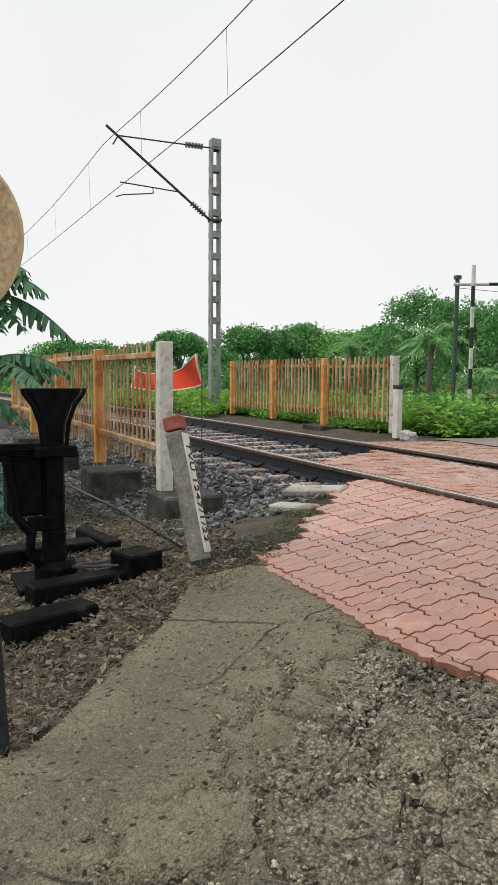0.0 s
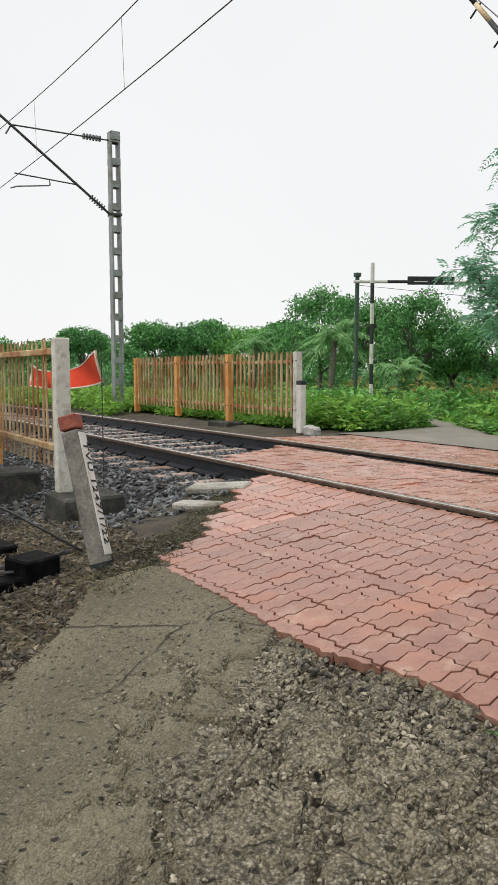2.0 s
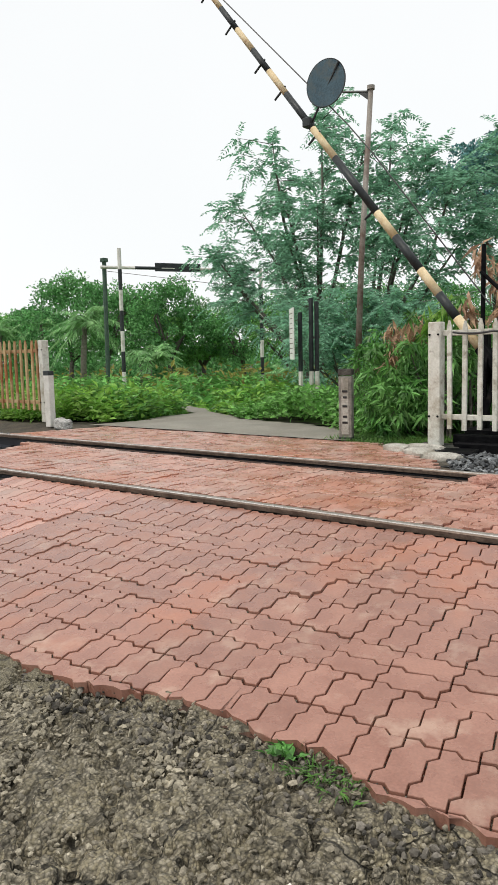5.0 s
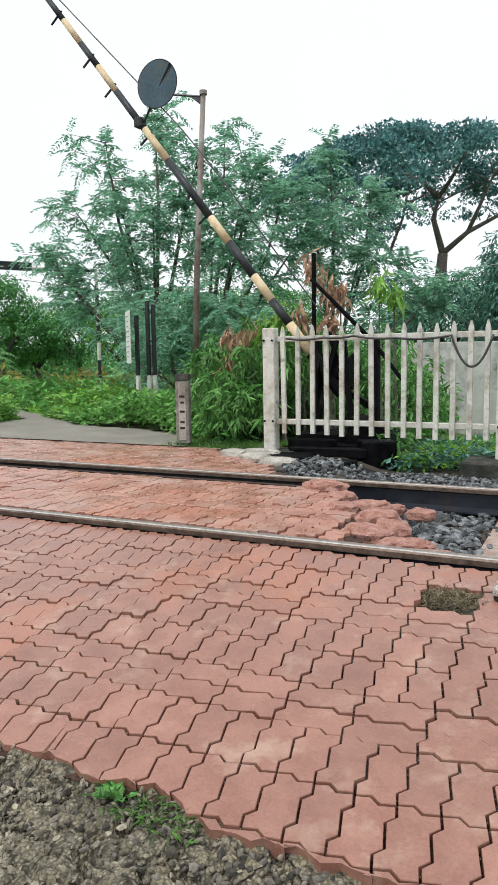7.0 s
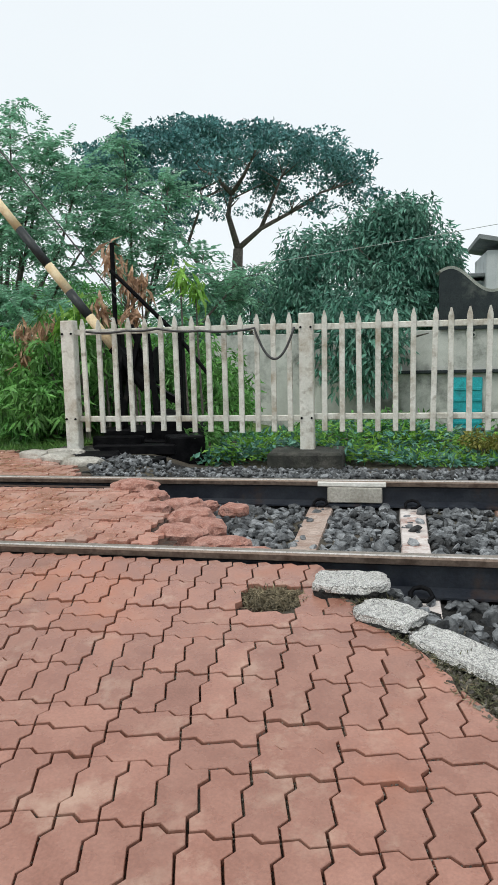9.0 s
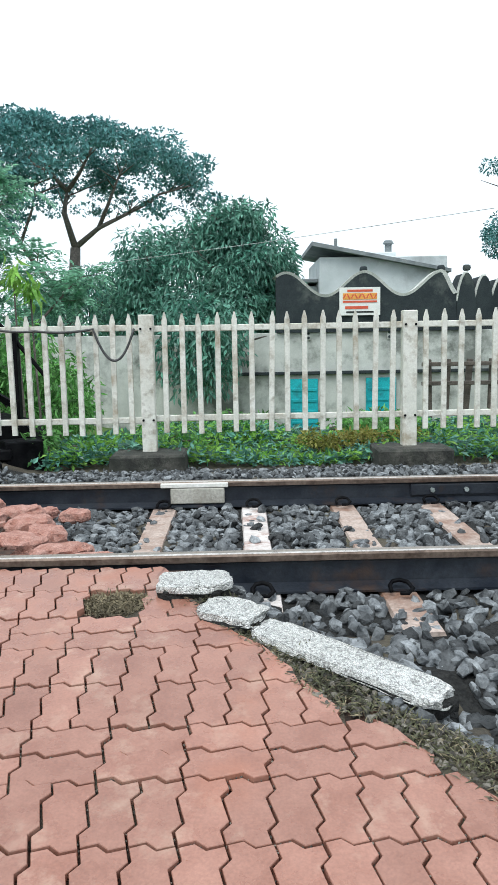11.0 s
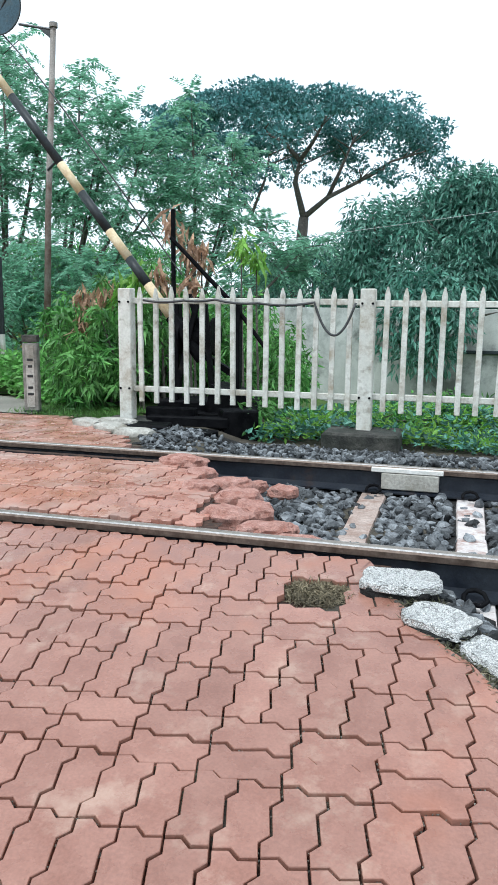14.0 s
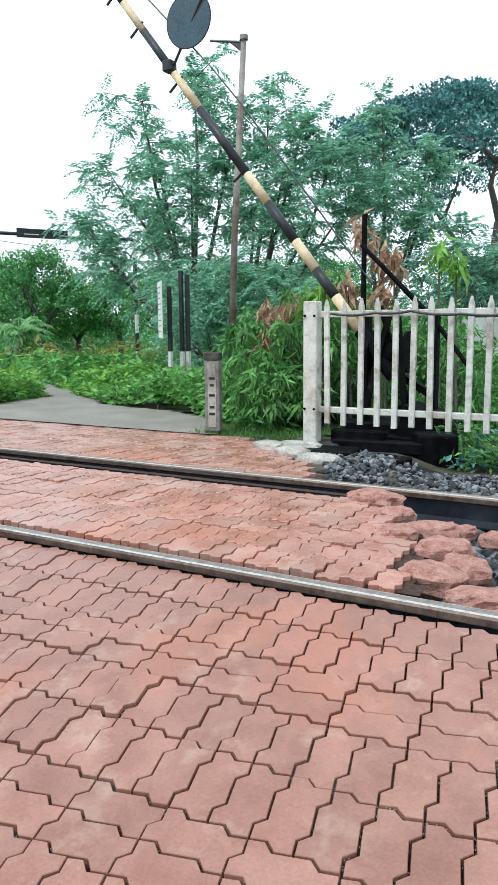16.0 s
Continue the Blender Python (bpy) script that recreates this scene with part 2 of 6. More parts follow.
    leaf_far=mat("leaf_far", (0.085, 0.26, 0.085), (0.17, 0.41, 0.14), 0.2, 0.6, 0, island=0.5, spec=0.3, thin=0.25),
    leaf_bright=mat("leaf_bright", (0.16, 0.37, 0.055), (0.29, 0.50, 0.10), 3, 0.5, 0, island=0.35, spec=0.4, thin=0.35),
    leaf_shrub=mat("leaf_shrub", (0.12, 0.32, 0.065), (0.22, 0.46, 0.12), 2, 0.5, 0, island=0.45, spec=0.4, thin=0.3),
    leaf_sapling=mat("leaf_sapling", (0.075, 0.225, 0.05), (0.165, 0.37, 0.095), 2, 0.5, 0, island=0.55, spec=0.4, thin=0.25),
    leaf_brown=mat("leaf_brown", (0.4, 0.24, 0.15), (0.54, 0.36, 0.24), 4, 0.7, 0, island=0.35, thin=0.2),
    leaf_yellow=mat("leaf_yellow", (0.22, 0.24, 0.05), (0.34, 0.30, 0.09), 4, 0.7, 0, island=0.35, thin=0.3),
    leaf_palm=mat("leaf_palm", (0.15, 0.36, 0.12), (0.28, 0.5, 0.2), 1, 0.5, 0, island=0.4, thin=0.25),
    leaf_banana=mat("leaf_banana", (0.035, 0.13, 0.06), (0.08, 0.22, 0.1), 3, 0.4, 0, island=0.3, thin=0.3),
    grass=mat("grass", (0.06, 0.16, 0.03), (0.12, 0.25, 0.05), 2, 0.6, 0, island=0.45, thin=0.3),
    drygrass=mat("dry_grass", (0.10, 0.082, 0.05), (0.27, 0.225, 0.145), 5, 0.9, 0, island=0.5, thin=0.15),
    olivegrass=mat("olive_grass", (0.05, 0.054, 0.030), (0.14, 0.135, 0.075), 5, 0.9, 0, island=0.5, thin=0.15),
    deadleaf=mat("dead_leaf", (0.10, 0.07, 0.045), (0.24, 0.19, 0.13), 5, 0.9, 0, island=0.6),
)



def stony(name, dark, light, grit, size, crack, relief, rough=0.85, pits=0.8, bare=1.0):
    """Road surface with stones set in it: cells of two sizes with tones of their own, pits between them, and thin
    wandering cracks. The shade in pits and cracks is put into the colour as well.
    """
    m = bpy.data.materials.new(name)
    m.use_nodes = True
    n, l = m.node_tree.nodes, m.node_tree.links
    pr = n["Principled BSDF"]
    pr.inputs["Roughness"].default_value = rough
    tc = n.new("ShaderNodeTexCoord")
    wob = n.new("ShaderNodeTexNoise")
    wob.inputs["Scale"].default_value, wob.inputs["Detail"].default_value = 3.0, 5
    l.new(tc.outputs["Object"], wob.inputs["Vector"])
    addv = n.new("ShaderNodeMix")
    addv.data_type, addv.blend_type = 'RGBA', 'LINEAR_LIGHT'
    addv.inputs[0].default_value = 0.12
    l.new(tc.outputs["Object"], addv.inputs[6])
    l.new(wob.outputs["Color"], addv.inputs[7])

    def vor(scale, feature, src):
        t = n.new("ShaderNodeTexVoronoi")
        t.feature = feature
        t.inputs["Scale"].default_value = scale
        l.new(src, t.inputs["Vector"])
        return t

    def rng_(src, a, c, lo=0.0, hi=1.0):
        r = n.new("ShaderNodeMapRange")
        for i, q in enumerate((a, c, lo, hi)):
            r.inputs[i + 1].default_value = q
        l.new(src, r.inputs[0])
        return r.outputs[0]

    def mx(f, x, y, kind='MIX'):
        q = n.new("ShaderNodeMix")
        q.data_type, q.blend_type = 'RGBA', kind
        for s, w in ((0, f), (6, x), (7, y)):
            if isinstance(w, tuple):
                q.inputs[s].default_value = (*w, 1)
            elif isinstance(w, float):
                q.inputs[s].default_value = w
            else:
                l.new(w, q.inputs[s])
        return q.outputs[2]

    def math_(op, x, y):
        q = n.new("ShaderNodeMath")
        q.operation = op
        for i, w in enumerate((x, y)):
            if isinstance(w, float):
                q.inputs[i].default_value = w
            else:
                l.new(w, q.inputs[i])
        return q.outputs[0]

    big, small = vor(1 / size, 'F1', addv.outputs[2]), vor(2.6 / size, 'F1', tc.outputs["Object"])
    sepb, seps = n.new("ShaderNodeSeparateColor"), n.new("ShaderNodeSeparateColor")
    l.new(big.outputs["Color"], sepb.inputs[0])
    l.new(small.outputs["Color"], seps.inputs[0])
    patch = n.new("ShaderNodeTexNoise")
    patch.inputs["Scale"].default_value, patch.inputs["Detail"].default_value = 2.2, 6
    l.new(tc.outputs["Object"], patch.inputs["Vector"])
    col = mx(rng_(patch.outputs[0], 0.38, 0.62), dark, light)
    show = math_('MULTIPLY', rng_(sepb.outputs[1], 0.45, 0.6), bare)
    col = mx(math_('MULTIPLY', show, 0.75), col, mx(sepb.outputs[0], dark, grit))
    col = mx(math_('MULTIPLY', rng_(seps.outputs[1], 0.5, 0.7), 0.6 * bare), col, mx(seps.outputs[0], tuple(0.5 * q for q in dark), grit))
    # Gaps between stones are darkened: their shade is painted into the colour.
    gap_shade_b = rng_(big.outputs["Distance"], 0.35, 0.75)
    col = mx(math_('MULTIPLY', math_('MULTIPLY', gap_shade_b, show), 0.75), col, tuple(0.25 * q for q in dark))
    gap_shade_s = rng_(small.outputs["Distance"], 0.48, 0.72)
    col = mx(math_('MULTIPLY', gap_shade_s, 0.6 * bare), col, tuple(0.3 * q for q in dark))
    # Sparse holes, sunk in the relief and with painted shade in the colour.
    hole = vor(0.55 / size, 'F1', addv.outputs[2])
    seph = n.new("ShaderNodeSeparateColor")
    l.new(hole.outputs["Color"], seph.inputs[0])
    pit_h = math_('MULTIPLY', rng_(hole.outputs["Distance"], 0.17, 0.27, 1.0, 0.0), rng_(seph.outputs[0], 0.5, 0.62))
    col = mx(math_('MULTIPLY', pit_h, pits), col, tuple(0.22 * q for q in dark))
    # Cracks: sunk in the relief, their inner shade painted in as well.
    seam = vor(crack, 'DISTANCE_TO_EDGE', addv.outputs[2])
    where = rng_(patch.outputs[0], 0.42, 0.56)
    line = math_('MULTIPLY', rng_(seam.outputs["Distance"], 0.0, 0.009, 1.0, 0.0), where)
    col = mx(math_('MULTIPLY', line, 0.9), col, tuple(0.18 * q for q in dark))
    l.new(col, pr.inputs["Base Color"])
    h = math_('ADD', math_('MULTIPLY', rng_(big.outputs["Distance"], 0.2, 0.9, 1.0, 0.0), show), math_('MULTIPLY', rng_(small.outputs["Distance"], 0.1, 0.9, 1.0, 0.0), 0.45))
    h = math_('SUBTRACT', h, math_('MULTIPLY', line, 1.6))
    h = math_('SUBTRACT', h, math_('MULTIPLY', pit_h, 1.2 * pits))
    bp = n.new("ShaderNodeBump")
    bp.inputs["Strength"].default_value, bp.inputs["Distance"].default_value = 1.0, relief
    l.new(h, bp.inputs["Height"])
    l.new(bp.outputs[0], pr.inputs["Normal"])
    return m


M["whitestone"] = stony("whitestone", (0.78, 0.76, 0.72), (0.88, 0.86, 0.83), (0.95, 0.94, 0.91), 0.011, 0.2, 0.010, 0.9, 0.25)
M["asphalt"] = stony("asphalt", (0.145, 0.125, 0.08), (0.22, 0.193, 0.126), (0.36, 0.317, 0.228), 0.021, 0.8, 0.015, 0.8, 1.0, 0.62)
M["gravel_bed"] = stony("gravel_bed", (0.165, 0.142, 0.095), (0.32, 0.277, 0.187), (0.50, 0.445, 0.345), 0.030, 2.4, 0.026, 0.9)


# ---------------- mesh helpers ----------------
class Shape:
    """Collects points and faces for one mesh."""

    def __init__(self):
        self.v, self.f = [], []

    def add(self, v, f):
        k = len(self.v)
        self.v += [tuple(p) for p in v]
        self.f += [tuple(i + k for i in q) for q in f]
        return self

    def box(self, c, s, bevel=0.006, m=None):
        h = [x / 2 for x in s]
        e = min(bevel, 0.45 * min(h))
        v = []
        for sx, sy, sz in CORNERS:
            for k in range(3):
                p = [sx * h[0], sy * h[1], sz * h[2]]
                for a in range(3):
                    if a != k:
                        p[a] -= e * (sx, sy, sz)[a]
                v.append(p)
        if m is not None:
            v = [m @ Vector(p) for p in v]
        return self.add([(p[0] + c[0], p[1] + c[1], p[2] + c[2]) for p in v], BOXF)

    def tube(self, pts, radii, sides=8, cap=True):
        pts = [Vector(p) for p in pts]
        if not isinstance(radii, (list, tuple)):
            radii = [radii] * len(pts)
        v, f = [], []
        side = None
        for i, p in enumerate(pts):
            d = (pts[min(i + 1, len(pts) - 1)] - pts[max(i - 1, 0)]).normalized()
            if side is None:
                side = d.orthogonal().normalized()
            side = (side - d * side.dot(d)).normalized()
            up = d.cross(side)
            for k in range(sides):
                a = 2 * math.pi * k / sides
                v.append(p + radii[i] * (math.cos(a) * side + math.sin(a) * up))
        for i in range(len(pts) - 1):
            for k in range(sides):
                k2 = (k + 1) % sides
                f.append((i * sides + k, i * sides + k2, (i + 1) * sides + k2, (i + 1) * sides + k))
        if cap:
            f.append(tuple(range(sides))[::-1])
            f.append(tuple(range((len(pts) - 1) * sides, len(pts) * sides)))
        return self.add(v, f)

    def prism(self, outline, axis, lo, hi):
        """An outline in the two other axes, drawn out along axis from lo to hi."""
        n = len(outline)
        def put(p, w):
            q = [p[0], p[1]]
            q.insert(axis, w)
            return q
        v = [put(p, lo) for p in outline] + [put(p, hi) for p in outline]
        f = [tuple(range(n))[::-1], tuple(range(n, 2 * n))] + [(i, (i + 1) % n, n + (i + 1) % n, n + i) for i in range(n)]
        return self.add(v, f)

    def lump(self, c, s, rng, rough=0.18, sub=2, square=0.65):
        bm = bmesh.new()
        bmesh.ops.create_icosphere(bm, subdivisions=sub, radius=1)
        off = Vector(rng.uniform(0, 50, 3))
        v = []
        for p in bm.verts:
            d = p.co.normalized()
            w = Vector([math.copysign(abs(x) ** square, x) for x in d])
            k = 1 + rough * (noise.noise(d * 2.0 + off) + 0.5 * noise.noise(d * 6 + off))
            v.append((c[0] + w.x * s[0] * k, c[1] + w.y * s[1] * k, c[2] + w.z * s[2] * k))
        f = [tuple(q.index for q in face.verts) for face in bm.faces]
        bm.free()
        return self.add(v, f)


def _box_topology():
    corners = [(x, y, z) for x in (-1, 1) for y in (-1, 1) for z in (-1, 1)]
    bm = bmesh.new()
    vs = []
    for c in corners:
        for k in range(3):
            vs.append(bm.verts.new([c[a] * (1 if a == k else 0.8) for a in range(3)]))
    bm.verts.index_update()
    bmesh.ops.convex_hull(bm, input=bm.verts)
    bmesh.ops.dissolve_limit(bm, angle_limit=0.01, verts=bm.verts, edges=bm.edges)
    bm.verts.index_update()
    order = {tuple(round(q, 3) for q in v.co): i for i, v in enumerate(bm.verts)}
    back = {}
    i = 0
    for c in corners:
        for k in range(3):
            back[order[tuple(round(c[a] * (1 if a == k else 0.8), 3) for a in range(3))]] = i
            i += 1
    f = [tuple(back[v.index] for v in face.verts) for face in bm.faces]
    bm.free()
    return corners, f


CORNERS, BOXF = _box_topology()
BASE = {}


def link(name, shape, material, smooth=False):
    me = bpy.data.meshes.new(name)
    me.from_pydata(shape.v if isinstance(shape, Shape) else shape[0], [], shape.f if isinstance(shape, Shape) else shape[1])
    if material:
        me.materials.append(material)
    if smooth:
        me.polygons.foreach_set("use_smooth", [True] * len(me.polygons))
    me.update()
    return new(name, me)


def thing(name, at, label, category, group=""):
    ob = new(name)
    ob.empty_display_size = 0.1
    ob.location = at
    BASE[ob.name] = Vector(at)
    return tagged(ob, label, category, group)


def part(name, shape, material, parent, label="", smooth=False):
    base = BASE.get(parent.name, Vector())
    if isinstance(shape, Shape):
        v, f = [(p[0] - base.x, p[1] - base.y, p[2] - base.z) for p in shape.v], shape.f
    else:
        v, f = np.asarray(shape[0]) - np.array(base), shape[1]
    ob = link(name, (v, f), material, smooth)
    ob.parent = parent
    BASE[ob.name] = base
    if label:
        tagged(ob, label)
    return ob


def solo(name, shape, material, label, category, kind="", group="", smooth=False):
    return tagged(link(name, shape, material, smooth), label, category, group, kind)


def sm(a, b, x):
    t = np.clip((x - a) / (b - a), 0, 1)
    return t * t * (3 - 2 * t)


# the lie of the road: level with the rails on the crossing, falling towards the near side
def road_z(x, y):
    x, y = np.asarray(x, float), np.asarray(y, float)
    near = -0.03 + 0.125 * np.maximum(y, -3.2) - 0.03 * np.clip(-3.2 - y, 0, 3) - 0.18 * sm(-3.2, -5.5, x) * sm(-0.3, -1.5, y)
    far = -0.03 - 0.03 * (np.minimum(y, 40) - 1.75) - 0.005 * np.clip(y - 8, 0, 32)
    return np.where(y < 0, near, np.where(y <= 1.75, -0.03, far))


LEFT_EDGE = [(-4.6, 0.9), (-3.9, 0.0), (-3.4, -0.6), (-2.6, -1.4), (-2.15, -1.8)]


def right_edge(y):
    """East edge of the paving on the near side, between the rails and on the far side."""
    return np.where(y < 0, np.interp(y, [-2.1, -1.56, -1.21, -1.07, -0.78, -0.55, -0.24, -0.05], [2.42, 2.0, 1.75, 1.58, 1.42, 1.22, 1.06, 0.98]),
                    np.where(y < 1.75, np.interp(y, [0.0, 0.25, 0.7, 1.2, 1.7], [0.25, 0.12, -0.02, -0.2, -0.5]), np.interp(y, [1.8, 2.5, 3.3, 3.9], [-0.95, -1.3, -2.1, -2.9])))


def front_edge(x):
    """Broken near edge of the paving."""
    return np.interp(x, [-2.2, -1.42, -1.04, -0.77, -0.455, -0.265, 0.0, 0.1, 0.34, 0.46, 0.59, 0.7, 1.0], [-1.85, -1.86, -1.89, -1.89, -1.825, -1.77, -1.765, -1.80, -1.765, -1.82, -1.85, -1.83, -1.84])


def in_crossing(x, y):
    """True where the paved crossing lies."""
    x, y = np.asarray(x, float), np.asarray(y, float)
    left = np.where(y < 0, np.interp(y, [-1.9, -1.4, -0.6, 0], [-2.1, -2.6, -3.4, -3.9]), np.where(y < 1.75, np.interp(y, [0, 1.75], [-4.9, -5.9]), -6.9))
    return (x > left) & (x < right_edge(y)) & (y > front_edge(x)) & (y < 3.75)


def ground_z(x, y):
    """Soil under everything: road bed, ballast bed and the drop of the banks."""
    x, y = np.asarray(x, float), np.asarray(y, float)
    z = road_z(x, y) - 0.02
    on_left, on_right = sm(-3.4, -4.4, x + 0.55 * np.minimum(y, 0) * -1), sm(0.10, 0.45, x - right_edge(y)) * (y < 1.75) + sm(-0.95, -0.55, x) * (y >= 1.75)
    off = np.maximum(on_left, on_right)
    bed = np.where(y > -0.85, -0.2, -0.2 - 0.35 * (-0.85 - y))
    bed = np.where(y > 2.6, -0.165 - 0.06 * (y - 2.6), bed)
    track = sm(-2.2, -1.6, y) * np.where(x > -1, sm(5.0, 4.2, y), sm(3.6, 2.8, y))
    z = z * (1 - off * track) + np.minimum(z, bed) * off * track
    z = z - 0.16 * sm(1.85, 1.7, y) * sm(-0.2, 0.0, y) * (1 - off)
    z = z - 0.4 * sm(4.5, 8, y) * sm(-3, 0, x) - 0.25 * sm(-7.5, -9, x) * sm(4, 6, y)
    far = np.hypot(x, y)
    return z - 0.5 * sm(18, 40, far)


rng = np.random.default_rng(7)
ICO = None


def ico():
    global ICO
    if ICO is None:
        bm = bmesh.new()
        bmesh.ops.create_icosphere(bm, subdivisions=1, radius=1)
        ICO = np.array([v.co[:] for v in bm.verts]), np.array([[v.index for v in f.verts] for f in bm.faces])
        bm.free()
    return ICO


def rocks(at, size, flat=0.75, jag=0.28, lie=0.0):
    """Many broken stones as one mesh."""
    v0, f0 = ico()
    n = len(at)
    r = 1 + rng.uniform(-jag, jag, (n, len(v0), 1))
    v = v0[None] * r * rng.uniform((0.75, 0.6, min(0.5, flat)), (1.25, 1.0, 0.85 * flat + 0.15), (n, 3))[:, None, :]
    q = rng.normal(size=(n, 4))
    if lie:
        q *= (1, 1 - lie, 1 - lie, 1)
    q /= np.linalg.norm(q, axis=1, keepdims=True)
    w, x, y, z = q.T
    rot = np.stack([1 - 2 * (y * y + z * z), 2 * (x * y - z * w), 2 * (x * z + y * w), 2 * (x * y + z * w), 1 - 2 * (x * x + z * z), 2 * (y * z - x * w), 2 * (x * z - y * w), 2 * (y * z + x * w), 1 - 2 * (x * x + y * y)], 1).reshape(n, 3, 3)
    v = np.einsum('nij,nvj->nvi', rot, v) * np.asarray(size).reshape(-1, 1, 1) + np.asarray(at)[:, None, :]
    f = f0[None] + (np.arange(n) * len(v0))[:, None, None]
    return v.reshape(-1, 3), f.reshape(-1, 3).tolist()


def unit(v):
    return v / np.maximum(np.linalg.norm(v, axis=-1, keepdims=True), 1e-9)


def leaves(at, way, length, width, curl=0.15):
    """Many folded leaves: base points, directions, lengths, widths."""
    n = len(at)
    at, way = np.asarray(at, float), unit(np.asarray(way, float))
    side = unit(np.cross(way, rng.normal(size=(n, 3)) * 0.6 + (0, 0, 1.0)))
    nor = np.cross(side, way)
    length, width = np.broadcast_to(length, n)[:, None], np.broadcast_to(width, n)[:, None]
    mid = at + way * length * 0.45
    tip = at + way * length - nor * length * curl
    v = np.stack([at, mid + side * width / 2 + nor * width * 0.12, tip, mid - side * width / 2 + nor * width * 0.12], 1)
    f = np.arange(n * 4).reshape(n, 4)
    return v.reshape(-1, 3), f.tolist()


def join(*meshes):
    v, f, k = [], [], 0
    for a, b in meshes:
        v.append(np.asarray(a, float).reshape(-1, 3))
        f += [tuple(i + k for i in q) for q in b]
        k += len(v[-1])
    return np.concatenate(v), f


def ball(n, hollow=0.0):
    d = unit(rng.normal(size=(n, 3)))
    return d * rng.uniform(hollow, 1, (n, 1)) ** (1 / 3)


def crown(centres, radius, per, length, width, droop=0.2, out=0.8, flat=0.75):
    """Leaves in clumps round the given centres."""
    c = np.repeat(np.asarray(centres, float), per, axis=0)
    r = np.repeat(np.broadcast_to(radius, len(centres)), per)[:, None]
    d = ball(len(c), 0.15)
    p = c + d * r * (1, 1, flat)
    way = d * out + rng.normal(size=d.shape) * 0.55 + (0, 0, -droop)
    return leaves(p, way, rng.uniform(0.6, 1.15, len(p)) * length, rng.uniform(0.7, 1.1, len(p)) * width)


def limbs(base, ends, r0, sides=6, sag=0.15, forks=3):
    """A trunk that forks towards the given ends."""
    s = Shape()
    base = Vector(base)
    ends = [Vector(e) for e in ends]
    top = base.lerp(sum(ends, Vector()) / len(ends), 0.42)
    top.x, top.y = base.x * 0.7 + top.x * 0.3, base.y * 0.7 + top.y * 0.3
    mid = base.lerp(top, 0.5) + Vector((rng.normal() * 0.04, rng.normal() * 0.04, 0)) * (top - base).length
    s.tube([base, mid, top], [r0, r0 * 0.82, r0 * 0.7], sides)
    for e in ends:
        a = top.lerp(e, 0.45) + Vector(rng.normal(size=3) * 0.08) * (e - top).length + Vector((0, 0, sag * (e - top).length))
        s.tube([top, a, e], [r0 * 0.5, r0 * 0.3, r0 * 0.08], 5)
        for _ in range(forks):
            t = rng.uniform(0.3, 0.95)
            p = top.lerp(a, t) if t < 0.6 else a.lerp(e, (t - 0.6) / 0.4)
            q = p + Vector(rng.normal(size=3) * (0.22, 0.22, 0.14) + (0, 0, 0.16)) * (e - top).length
            s.tube([p, p.lerp(q, 0.5) + Vector(rng.normal(size=3) * 0.02), q], [r0 * 0.2, r0 * 0.12, r0 * 0.04], 4)
    return s


# ---------------- ground ----------------
def axis_steps(lo, hi, fine_lo, fine_hi, step):
    a = list(np.arange(fine_lo, fine_hi + 1e-6, step))
    s, x = step, fine_lo
    left = []
    while x > lo:
        s *= 1.22
        x -= s
        left.append(max(x, lo))
    s, x = step, fine_hi
    right = []
    while x < hi:
        s *= 1.22
        x += s
        right.append(min(x, hi))
    return np.array(left[::-1] + a + right)


def sheet(xs, ys, fz, keep=None):
    gx, gy = np.meshgrid(xs, ys)
    z = fz(gx, gy)
    v = np.stack([gx, gy, z], -1).reshape(-1, 3)
    w = len(xs)
    f = []
    for j in range(len(ys) - 1):
        for i in range(w - 1):
            if keep is None or keep((xs[i] + xs[i + 1]) / 2, (ys[j] + ys[j + 1]) / 2):
                f.append((j * w + i, j * w + i + 1, (j + 1) * w + i + 1, (j + 1) * w + i))
    return v, f


def bumpy(x, y, s, a):
    return a * (np.sin(x * s + 1.3 * np.sin(y * s * 0.7)) * np.sin(y * s * 1.1 + 0.8 * np.sin(x * s * 0.6)))


ground = solo("ground", sheet(axis_steps(-900, 700, -12, 6, 0.16), axis_steps(-400, 1500, -6, 8, 0.16), lambda x, y: ground_z(x, y) + bumpy(x, y, 5, 0.012) - 0.07 * sm(0.0, 0.1, x - np.interp(y, [-6.0, -3.43, -2.88, -2.24, -1.8], [0.6, -0.93, -1.48, -2.26, -2.35])) * sm(-1.6, -1.75, y)), M["soil"],
              "brown soil with weeds round the railway line", "ground", "structure", smooth=True)
# greener land beyond the line
solo("grass_verge", sheet(np.arange(-60, 30, 0.6), np.concatenate([np.arange(4.2, 12, 0.5), np.arange(12, 80, 2.5)]), lambda x, y: ground_z(x, y) + 0.015 + bumpy(x, y, 3, 0.015),
     lambda x, y: not (y < 7 and -8.2 - 0.3 * (y - 4) < x < -2.9 - 1.1 * (y - 4))), M["grassland"], "green grassy land beyond the railway line", "grass", "structure", smooth=True)

# near road: worn asphalt, and the broken stony strip beside it
ASPH_L = ([-6.0, -3.43, -2.88, -2.24, -1.8], [0.6, -0.93, -1.48, -2.26, -2.35])


def road_keep(x, y):
    return x > np.interp(y, *ASPH_L) + 0.04 * math.sin(y * 9) and y < -1.76 and x < 9


xs = np.concatenate([np.arange(-2.6, -1.8, 0.05), np.arange(-1.8, 1.3, 0.0125), np.arange(1.3, 9.05, 0.06)])
